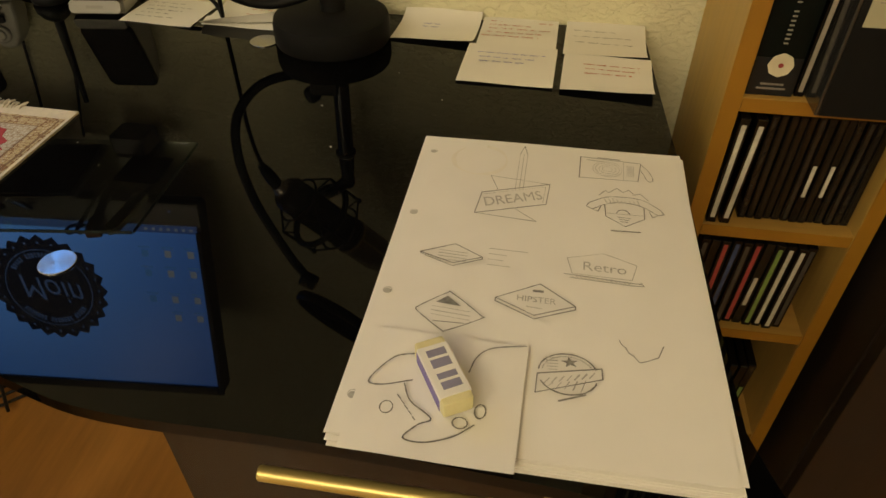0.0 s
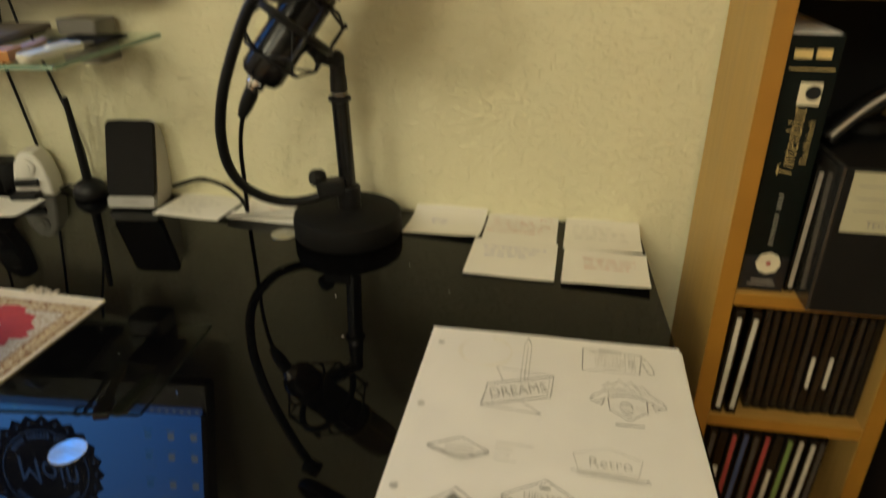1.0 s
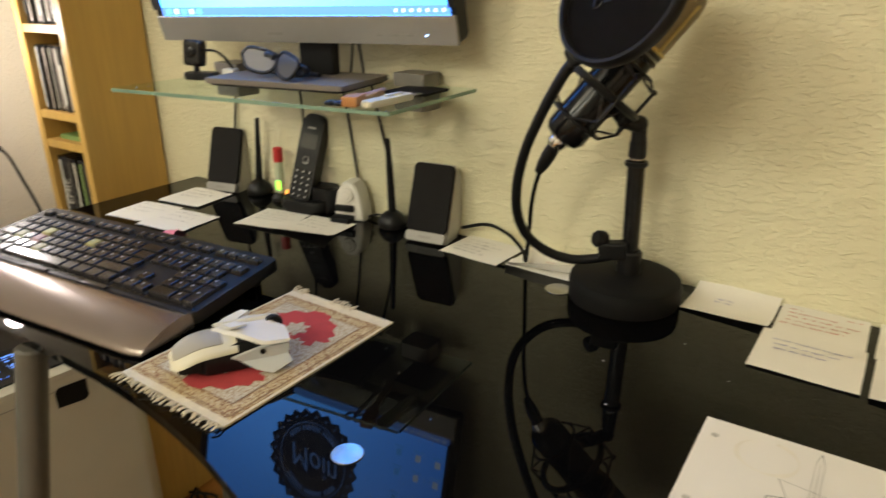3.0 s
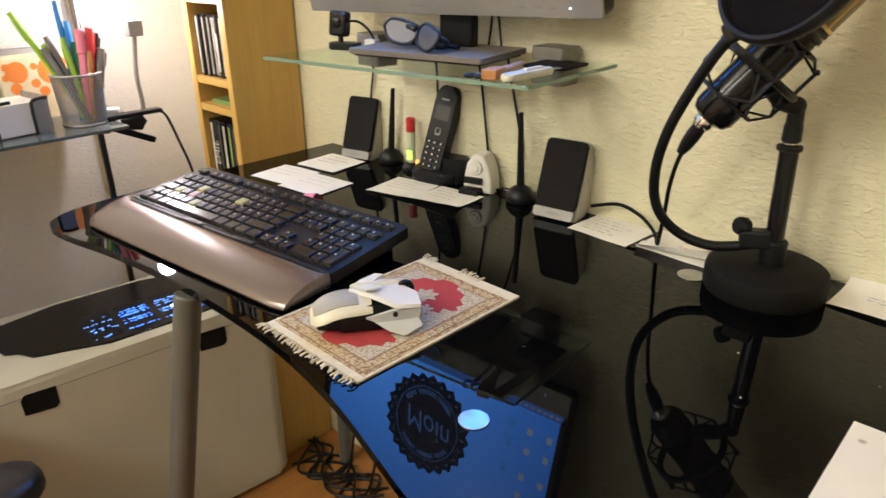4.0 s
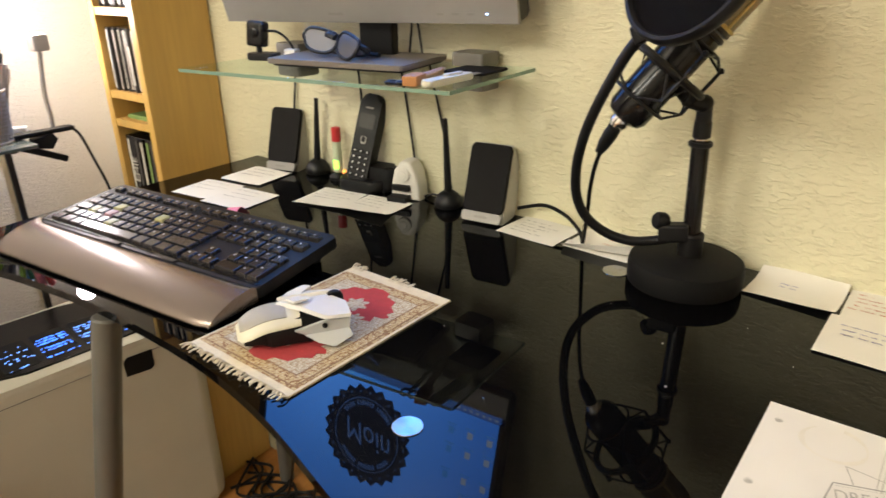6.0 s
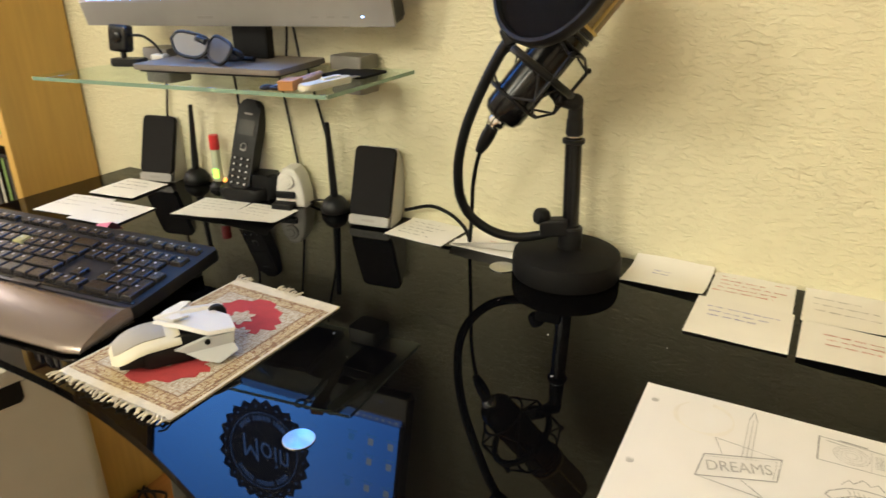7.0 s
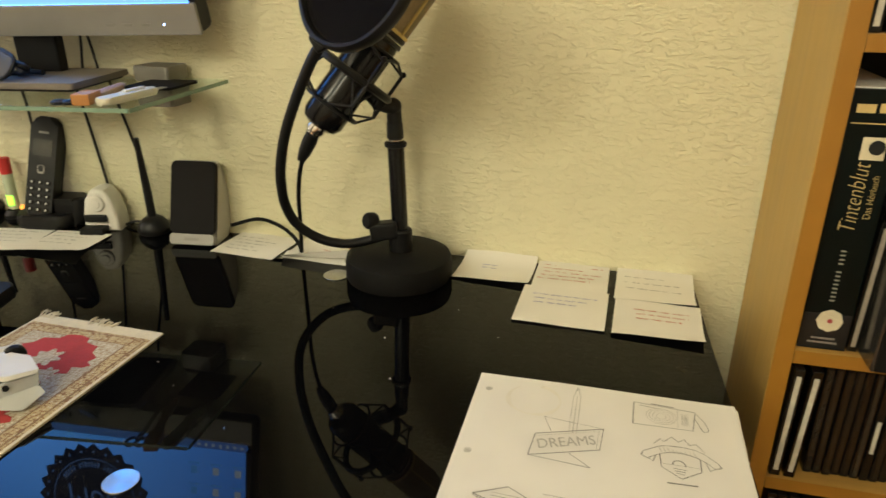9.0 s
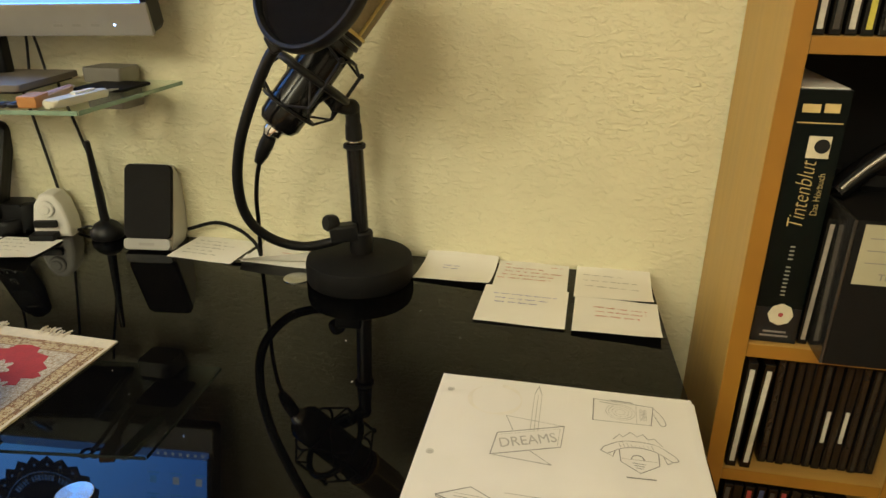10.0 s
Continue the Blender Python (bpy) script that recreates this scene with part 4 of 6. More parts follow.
def glass_shelf():
    t = thing("glass_shelf", "green-edged glass wall shelf carrying the monitor", "shelf", pose(-0.555, 0.52, SHELF_TOP))
    m = t.matrix_world.inverted()
    fl, fr, br, bl = (-0.762, 0.392), (-0.344, 0.447), (-0.353, 0.646), (-0.772, 0.600)
    ol = [tuple((m @ Vector((x, y, SHELF_TOP))).xy) for x, y in (fl, fr, br, bl)]
    pane = part("pane", prism(ol, -0.0055, 0.0, 0.0008), M_SHELF_GLASS, t, "clear float glass", smooth=0)
    pane.visible_shadow = False
    for (xa, ya), (xb, yb) in ((ol[0], ol[1]), (ol[1], ol[2])):
        a = math.atan2(yb - ya, xb - xa)
        ln = math.hypot(xb - xa, yb - ya)
        part("ground_edge", box(ln - 0.001, 0.0008, 0.0044, (0, 0, 0), 0, Matrix.Translation(((xa + xb) / 2 + 0.0006 * math.sin(a), (ya + yb) / 2 - 0.0006 * math.cos(a), -0.00275)) @ pose(0, 0, 0, 0, 0, math.degrees(a))), M_GREEN_EDGE, t, "ground green glass edge")
    for z0, z1 in ((0.0005, 0.018), (-0.030, -0.0058)):
        for x, y in ((-0.430, 0.622), (-0.735, 0.580)):
            bx, by = (m @ Vector((x, y, 0))).xy
            part("bracket", prism([(bx + px, by + py) for px, py in rounded(0.050, 0.042, 0.004)], z0, z1, 0.002), M_GREY_METAL, t, "grey metal clamp block")


M_GREEN_EDGE = material("green_glass_edge", (0.20, 0.31, 0.23), 0.2, vary=0.1, grain=200)
M_GREY_METAL = material("grey_cast_metal", (0.20, 0.19, 0.17), 0.45, metal=0.4, vary=0.15)
glass_shelf()


def screen_material():
    """Lit desktop picture: blue, palest left of the middle and deep blue in the corners."""
    m = bpy.data.materials.new("lit_screen")
    m.use_nodes = True
    nt = m.node_tree
    b = nt.nodes["Principled BSDF"]
    b.inputs["Base Color"].default_value = (0.01, 0.01, 0.012, 1)
    b.inputs["Roughness"].default_value = 0.25
    co = nt.nodes.new("ShaderNodeTexCoord")
    mp = nt.nodes.new("ShaderNodeMapping")
    mp.inputs["Location"].default_value = (0.27, -0.09, 0)
    nt.links.new(co.outputs["Object"], mp.inputs["Vector"])
    ln = nt.nodes.new("ShaderNodeVectorMath")
    ln.operation = "LENGTH"
    nt.links.new(mp.outputs["Vector"], ln.inputs[0])
    ramp = nt.nodes.new("ShaderNodeValToRGB")
    ramp.color_ramp.elements[0].position, ramp.color_ramp.elements[0].color = 0.04, (0.10, 0.36, 1.0, 1)
    ramp.color_ramp.elements[1].position, ramp.color_ramp.elements[1].color = 0.40, (0.026, 0.135, 0.54, 1)
    nt.links.new(ln.outputs["Value"], ramp.inputs["Fac"])
    nt.links.new(ramp.outputs["Color"], b.inputs["Emission Color"])
    b.inputs["Emission Strength"].default_value = SCREEN_GLOW
    return m


SCREEN_GLOW = 8.0


def glow(name, colour, k):
    return material(name, (0.02, 0.02, 0.02), 0.4, glow=(*colour, k))


def monitor():
    psi, tilt = radians(6), radians(-14)
    n = Vector((math.sin(psi) * math.cos(tilt), -math.cos(psi) * math.cos(tilt), math.sin(tilt)))
    u = Vector((math.cos(psi), math.sin(psi), 0))
    v = n.cross(u)
    m = Matrix((u, v, n)).transposed().to_4x4()
    m.translation = (-0.382, 0.576, 1.017)
    m = m @ pose(0, 0, 0, 0, 0, 1.2)
    t = thing("monitor", "widescreen monitor with silver chin, lit with a blue desktop", "monitor", m)
    cx, cy, w, h = -0.2055, 0.15625, 0.495, 0.3375
    part("housing", prism([(x + cx, y + cy) for x, y in rounded(w, h, 0.006)], -0.030, -0.0035, 0.003), M_BLACK, t)
    part("back_shell", prism([(x + cx, y + cy) for x, y in rounded(w * 0.6, h * 0.55, 0.03)], -0.055, -0.030, 0.008), M_BLACK, t)
    bm = box(w, 0.0355, 0.006, (cx, 0.00525, -0.003), 0.0015)
    part("chin", bm, M_SILVER, t, "silver lower bezel")
    part("frame_side", box(0.008, h - 0.045, 0.005, (cx + w / 2 - 0.004, cy + 0.0225, -0.001), 0.001), M_BLACK, t)
    part("frame_side", box(0.015, h - 0.045, 0.005, (cx - w / 2 + 0.0075, cy + 0.0225, -0.001), 0.001), M_BLACK, t)
    part("frame_top", box(w - 0.024, 0.015, 0.005, (cx + 0.0035, cy + h / 2 - 0.0075, -0.001), 0.001), M_BLACK, t)
    part("power_light", lathe([(0, 0), (0.0012, 0), (0.0010, 0.0008), (0, 0.001)], 12), glow("blue_power_light", (0.30, 0.50, 1.0), 12), t, "blue glowing power light")
    part("chin_mark", box(0.026, 0.004, 0.0003, (-0.235, 0.0, 0.0003), 0), M_GREY, t, "small grey mark")
    for k in range(3):
        part("button", box(0.010, 0.003, 0.0006, (-0.022 - 0.022 * k, 0.0, 0.0003), 0), M_GREY, t)
    s = part("screen", box(0.474, 0.287, 0.002, (-0.2025, 0.1665, -0.003), 0), screen_material(), t, "lit screen with a blue picture", smooth=0)
    z = -0.0019
    # round scalloped emblem on the desktop
    c = Vector((-0.207, 0.140))
    pts = []
    for k in range(96):
        a = 2 * math.pi * k / 96
        r = 0.0865 + 0.0042 * math.cos(24 * a)
        pts.append((c.x + r * math.cos(a), c.y + r * math.sin(a)))
    navy = glow("navy_emblem", (0.006, 0.03, 0.12), 0.8)
    pale = glow("pale_emblem_line", (0.16, 0.34, 0.80), 2.8)
    e = part("emblem", prism(pts, z, z + 0.0002), navy, s, "dark blue scalloped round emblem", smooth=0)
    bm = bmesh.new()
    zz = z + 0.0004
    stroke(arc(c.x, c.y, 0.066, 0.066, 0, 360, 60), 0.0014, zz, bm)
    for k in range(24):
        a = radians(15 * k)
        bm.faces.new([bm.verts.new((c.x + 0.0775 * math.cos(a) + 0.0022 * math.cos(q), c.y + 0.0775 * math.sin(a) + 0.0022 * math.sin(q), zz)) for q in (0, 1.05, 2.09, 3.14, 4.19, 5.24)])
    for a0, a1 in ((35, 145), (215, 325)):
        for k in range(22):
            a = radians(a0 + (a1 - a0) * k / 21)
            if k % 8 != 5:
                stroke([(c.x + 0.054 * math.cos(a), c.y + 0.054 * math.sin(a)), (c.x + 0.0605 * math.cos(a), c.y + 0.0605 * math.sin(a))], 0.0030, zz, bm)
    lettering("Moin", 0.056, Matrix.Translation((c.x, c.y + 0.001, zz)) @ pose(0, 0, 0, 0, 0, 8), 0.0, bm, 0.86, 0.35, offset=-0.0002)
    part("emblem_drawing", bm, pale, s, "pale lines of the emblem", smooth=0)
    part("taskbar", box(0.474, 0.0115, 0.0002, (-0.2025, 0.0295, z), 0), glow("pale_blue_bar", (0.10, 0.24, 0.70), 3.2), s, smooth=0)
    icon = glow("icon_white", (0.62, 0.78, 1.0), 3.2)
    icon2 = glow("icon_blue", (0.10, 0.40, 1.0), 4.5)
    for k in range(11):
        col, row = k % 3, k // 3
        part("icon", box(0.0095, 0.0115, 0.0002, (0.021 - 0.034 * col, 0.070 + 0.033 * row + (0.012 if row > 1 else 0), z), 0), (icon, icon2)[(k * 2) % 3 == 1], s, smooth=0)
        part("icon", box(0.018, 0.0022, 0.0002, (0.021 - 0.034 * col, 0.0595 + 0.033 * row + (0.012 if row > 1 else 0), z), 0), icon2, s, smooth=0)
    for k in range(7):
        part("icon", box(0.004, 0.004, 0.0002, (0.027 - 0.011 * k, 0.0295, z + 0.0003), 0), icon, s, smooth=0)
    for k in range(5):
        part("icon", box(0.008, 0.007, 0.0002, (-0.425 + 0.015 * k, 0.0295, z + 0.0003), 0), (icon2, icon)[k % 2], s, smooth=0)
    # foot, in the world's upright
    inv = m.inverted()
    fm = pose(-0.580, 0.553, SHELF_TOP, 0, 0, 10)
    part("foot_plate", prism(rounded(0.216, 0.126, 0.005), 0.003, 0.0100, 0.0012, inv @ fm), M_FOOT, t, "flat grey foot plate")
    part("foot_pad", prism(rounded(0.206, 0.116, 0.005), 0.0, 0.003, 0.0, inv @ fm), M_BLACK, t)
    part("neck", box(0.054, 0.018, 0.13, (0, 0, 0), 0.003, inv @ pose(-0.574, 0.592, SHELF_TOP + 0.074, 0, 0, 10)), M_BLACK, t, "black upright neck")
    for dx in (0.0, 0.023):
        a, b = Vector((-0.541 + dx, 0.618, SHELF_TOP + 0.011)), Vector((-0.530, 0.612, SHELF_TOP + 0.085))
        part("cable", tube([inv @ a, inv @ ((a + b) / 2 + Vector((0, 0.003, 0))), inv @ b], 0.0017, 6, 5), M_BLACK, t)


M_FOOT = material("dark_grey_foot", (0.17, 0.145, 0.12), 0.7, vary=0.08)
monitor()


def webcam():
    t = thing("webcam", "small black webcam on its clip foot", "webcam", pose(-0.729, 0.512, SHELF_TOP, 0, 0, 20))
    part("foot", prism(rounded(0.046, 0.026, 0.006), 0, 0.010, 0.003), M_BLACK, t)
    part("hinge", rod((-0.008, 0.002, 0.008), (-0.008, 0.002, 0.020), 0.004, seg=12), M_BLACK, t)
    part("head", box(0.028, 0.020, 0.036, (-0.008, 0.002, 0.036), 0.006, pose(0, 0, 0, -6, 4, 0), 3), M_BLACK_GLOSS, t)
    part("lens", lathe([(0, 0), (0.007, 0), (0.007, 0.002), (0.005, 0.003), (0, 0.0025)], 20, pose(-0.008, -0.008, 0.038, 90, 0, 0)), M_BLACK_GLOSS, t)
    part("cable", tube([(0.006, 0.004, 0.040), (0.020, 0.010, 0.038), (0.034, 0.014, 0.026), (0.042, 0.016, 0.010)], 0.0018, 8, 6), M_BLACK, t)


webcam()
plug = thing("adapter_plug", "small white plastic adapter on the glass shelf", "adapter", pose(-0.700, 0.540, SHELF_TOP, 0, 0, 10))
part("case", box(0.020, 0.014, 0.014, (0, 0, 0.007), 0.002), M_WHITE, plug)


def glasses():
    t = thing("sunglasses", "dark-framed wraparound glasses with grey lenses lying on the monitor foot", "glasses", pose(-0.590, 0.520, SHELF_TOP + 0.0105, 0, 0, -8))
    for k, (x, rz, mat) in enumerate(((-0.028, 18, M_LENS_REFLECT), (0.027, -12, M_LENS))):
        m = pose(x, -0.004 if k == 0 else 0.0, 0.0175 + (0.0035 if k == 0 else -0.0005), 62, 8, rz)
        ol = smooth2([(-0.025, 0.004), (-0.018, 0.016), (0.004, 0.017), (0.024, 0.012), (0.024, -0.006), (0.012, -0.016), (-0.012, -0.014), (-0.025, 0.004)], 4)[:-1]
        ol = [(x2 * 1.12, y2 * 0.92) for x2, y2 in ol]
        part("lens", prism(ol, -0.0008, 0.0008, 0.0, m), mat, t, "curved tinted lens")
        part("rim", tube([m @ Vector((x2, y2, 0)) for x2, y2 in ol + ol[:1]], 0.0024, 8, 1, smooth=False), M_BLACK, t)
    part("bridge", tube([(-0.008, -0.004, 0.030), (0.0, -0.006, 0.030), (0.008, -0.004, 0.027)], 0.0042, 8, 5), M_BLACK, t)
    part("temple", tube([(0.050, 0.004, 0.018), (0.055, 0.012, 0.012), (0.02, 0.028, 0.004), (-0.045, 0.030, 0.0035)], 0.0042, 8, 6), M_BLACK, t)
    part("temple", tube([(-0.048, 0.008, 0.020), (-0.050, 0.018, 0.012), (-0.01, 0.036, 0.0045), (0.05, 0.036, 0.004)], 0.0030, 8, 6), M_BLACK, t)


M_LENS = material("grey_lens", (0.06, 0.06, 0.06), 0.3, metal=0.0, vary=0.1)
# same grey lens, made paler: its pale reflection is put into the colour
M_LENS_REFLECT = material("lens_with_reflection", (0.17, 0.165, 0.16), 0.35, metal=0.0, vary=0.1)
glasses()


def small_shelf_things():
    z = SHELF_TOP
    a = thing("scissors", "small steel scissors on the glass shelf", "scissors", pose(-0.417, 0.440, z, 0, 0, 101))
    for sy in (-1, 1):
        part("loop", tube(arc3(0.008, 0.0065 * sy, 0.0078, 0.0025), 0.0018, 8, 1, smooth=False), M_DARK_METAL, a, "dark grip loop")
        part("blade", box(0.090, 0.0045, 0.0016, (0.062, 0.0015 * sy, 0.0018 + 0.0008 * sy), 0.0005), M_STEEL, a)
    p = thing("pen", "pink and grey ball pen lying on the glass shelf", "pen", pose(-0.408, 0.470, z + 0.0046, 0, 0, 104))
    part("barrel", rod((-0.005, 0, 0), (0.075, 0, 0), 0.0042, 0.0036, 12), M_PINKISH, p)
    part("tip", rod((0.075, 0, 0), (0.086, 0, 0), 0.0034, 0.001, 12), M_STEEL, p)
    w = thing("wooden_block", "orange-brown wooden holder on the glass shelf", "wooden piece", pose(-0.398, 0.446, z, 0, 0, 106))
    part("block", box(0.030, 0.018, 0.0115, (0.014, 0, 0.0058), 0.0014), M_ORANGE_WOOD, w)
    part("shaft", box(0.070, 0.010, 0.006, (0.062, 0.001, 0.0032), 0.0014), M_WOOD_PALE, w, "paler wooden shaft")
    c = thing("cutter", "ivory plastic cutter knife on the glass shelf", "cutter", pose(-0.377, 0.490, z, 0, 0, 88))
    part("handle", prism(rounded(0.082, 0.017, 0.006), 0.0, 0.0075, 0.0028), M_IVORY, c)
    part("slider", box(0.030, 0.006, 0.003, (0.012, 0.002, 0.0086), 0.001), M_WHITE, c)
    part("blade", box(0.020, 0.009, 0.0008, (0.049, 0, 0.004), 0), M_STEEL, c)
    f = thing("flat_drive", "flat black case lying on the glass shelf", "drive", pose(-0.399, 0.578, z, 0, 0, 2))
    part("case", prism(rounded(0.060, 0.062, 0.004), 0, 0.003, 0.001), M_BLACK_MATT, f)


def arc3(cx, cy, r, z, n=18):
    return [(cx + r * math.cos(2 * math.pi * k / n), cy + r * 0.8 * math.sin(2 * math.pi * k / n), z) for k in range(n + 1)]


M_PINKISH = material("pink_grey_barrel", (0.50, 0.33, 0.30), 0.4)
M_WOOD_PALE = material("pale_wood", (0.45, 0.28, 0.14), 0.55, grain=120)
M_ORANGE_WOOD = material("orange_wood", (0.45, 0.20, 0.06), 0.5, grain=120)
small_shelf_things()

# ---- keyboard ----


def keyboard():
    t = thing("keyboard", "large black keyboard with broad satin palm rest at the desk edge", "keyboard", pose(-0.862, 0.143, D, 0, 0, 5.2))
    Lk, tilt = 0.416, 6.0
    # palm rest: swelling profile swept along the length
    prof = [(0.0, 0.003), (0.0, 0.006), (0.004, 0.0095), (0.010, 0.0125), (0.020, 0.0165), (0.032, 0.0200), (0.044, 0.0222), (0.055, 0.0230), (0.062, 0.0226), (0.065, 0.0200), (0.066, 0.004)]
    bm = bmesh.new()
    rows = []
    for k in range(25):
        x = Lk * k / 24
        edge = 0.010 * max(0.0, 1 - x / 0.02) ** 2 + 0.004 * max(0.0, 1 - (Lk - x) / 0.015) ** 2
        rows.append([bm.verts.new((x, y + edge, z)) for y, z in prof])
    for a, b in zip(rows, rows[1:]):
        for k in range(len(prof) - 1):
            bm.faces.new((a[k], a[k + 1], b[k + 1], b[k]))
        bm.faces.new((a[-1], a[0], b[0], b[-1]))
    bm.faces.new(rows[0])
    bm.faces.new(rows[-1][::-1])
    part("palm_rest", bm, M_PALM, t, "satin dark palm rest with bronze sheen", 60)
    part("palm_base", box(Lk - 0.02, 0.052, 0.006, (Lk / 2, 0.034, 0.003), 0.001), M_BLACK, t)
    deck = pose(0, 0.069, 0.0165, tilt, 0, 0)
    part("deck", prism([(x + Lk / 2, y + 0.066) for x, y in rounded(Lk + 0.004, 0.134, 0.006)], -0.010, 0.004, 0.002, deck), M_BLACK, t)
    for x in (0.14, 0.245):
        part("catch", box(0.040, 0.007, 0.003, (x + 0.02, 0.0690, 0.0215), 0.0010), M_DARK_METAL, t, "dark catch")
    part("front_rail", box(Lk - 0.006, 0.006, 0.004, (Lk / 2, 0.0755, 0.0200), 0.001), M_BLACK_GLOSS, t, "glossy black rail before the keys")
    for x in (0.03, Lk - 0.03):
        part("foot", box(0.022, 0.012, 0.030, (x, 0.186, 0.0145), 0.002), M_BLACK, t)
    caps = {}

    def cap(w, d, mat):
        key = (round(w, 4), round(d, 4), mat.name)
        if key not in caps:
            b = bmesh.new()
            h, s = 0.0052, 0.0013
            lo = [b.verts.new((x * w / 2, y * d / 2, 0)) for x, y in ((-1, -1), (1, -1), (1, 1), (-1, 1))]
            up = [b.verts.new((x * (w / 2 - s), y * (d / 2 - s) + 0.0004, h)) for x, y in ((-1, -1), (1, -1), (1, 1), (-1, 1))]
            for k in range(4):
                b.faces.new((lo[k], lo[(k + 1) % 4], up[(k + 1) % 4], up[k]))
            b.faces.new(up)
            b.faces.new(lo[::-1])
            bmesh.ops.bevel(b, geom=[e for e in b.edges if max(v.co.z for v in e.verts) > 0.001], offset=0.0007, segments=1, affect="EDGES")
            bmesh.ops.recalc_face_normals(b, faces=b.faces[:])
            if w < 0.02:
                q = [b.verts.new((x, y, h + 0.0001)) for x, y in ((-0.0035, 0.0015), (-0.0013, 0.0015), (-0.0013, 0.0040), (-0.0035, 0.0040))]
                b.faces.new(q).material_index = 1
            me = bpy.data.meshes.new("key")
            b.to_mesh(me)
            b.free()
            me.materials.append(mat)
            me.materials.append(M_LEGEND)
            caps[key] = me
        return caps[key]

    P = 0.0180
    rows_ = [  # y in key pitches, run of (x, width)
        (0, [(0, 1.25), (1.25, 1.25), (2.5, 1.25), (3.75, 6.25), (10, 1.25), (11.25, 1.25), (12.5, 1.25), (13.75, 1.25), (15.25, 1), (16.25, 1), (17.25, 1), (18.5, 2), (20.5, 1)]),
        (1, [(0, 1.25), (1.25, 1)] + [(2.25 + k, 1) for k in range(10)] + [(12.25, 2.75), (16.25, 1), (18.5, 1), (19.5, 1), (20.5, 1)]),
        (2, [(0, 1.75)] + [(1.75 + k, 1) for k in range(12)] + [(13.75, 1.25), (18.5, 1), (19.5, 1), (20.5, 1), (21.5, 1)]),
        (3, [(0, 1.5)] + [(1.5 + k, 1) for k in range(12)] + [(13.5, 1.5), (15.25, 1), (16.25, 1), (17.25, 1), (18.5, 1), (19.5, 1), (20.5, 1)]),
        (4, [(k, 1) for k in range(13)] + [(13, 2), (15.25, 1), (16.25, 1), (17.25, 1), (18.5, 1), (19.5, 1), (20.5, 1), (21.5, 1)]),
        (5.35, [(0, 1)] + [(1.6 + k, 1) for k in range(4)] + [(6.2 + k, 1) for k in range(4)] + [(10.8 + k, 1) for k in range(4)] + [(15.25, 1), (16.25, 1), (17.25, 1), (18.6, 1), (19.6, 1), (20.6, 1), (21.5, 1)]),
    ]
    tints = {(3, 3): M_KEY_YELLOW, (2, 3): M_KEY_PINK, (3, 8): M_KEY_YELLOW, (1, 5): M_KEY_LIME, (2, 1): M_KEY_LIME}
    px = (Lk - 0.020) / 22.5
    for r, (ry, run) in enumerate(rows_):
        for c, (x, w) in enumerate(run):
            d = 0.0166 if ry < 5 else 0.0120
            ob = new("key", cap(w * px - 0.0014, d, tints.get((r, c), M_KEYCAP)))
            ob.parent = t
            ob.matrix_basis = deck @ Matrix.Translation((0.012 + (x + w / 2) * px, 0.018 + ry * P, 0.0035))
    # tall keys of the number block
    for ry in (0.5, 2.5):
        if ry == 0.5:
            ob = new("key", cap(px - 0.0014, 0.0357, M_KEYCAP))
            ob.parent = t
            ob.matrix_basis = deck @ Matrix.Translation((0.012 + 22.0 * px, 0.018 + ry * P, 0.0035))


M_PALM = material("satin_bronze_black", (0.30, 0.255, 0.23), 0.27, metal=0.9, vary=0.05, grain=14)
M_KEYCAP = material("keycap_black", (0.018, 0.0155, 0.015), 0.22, vary=0.2, per_object=0.15)
M_KEY_YELLOW = material("keycap_yellow", (0.34, 0.32, 0.12), 0.45)
M_KEY_PINK = material("keycap_pink", (0.30, 0.16, 0.18), 0.45)
M_KEY_LIME = material("keycap_lime", (0.26, 0.26, 0.14), 0.45)
keyboard()

# ---- rug and mouse ----


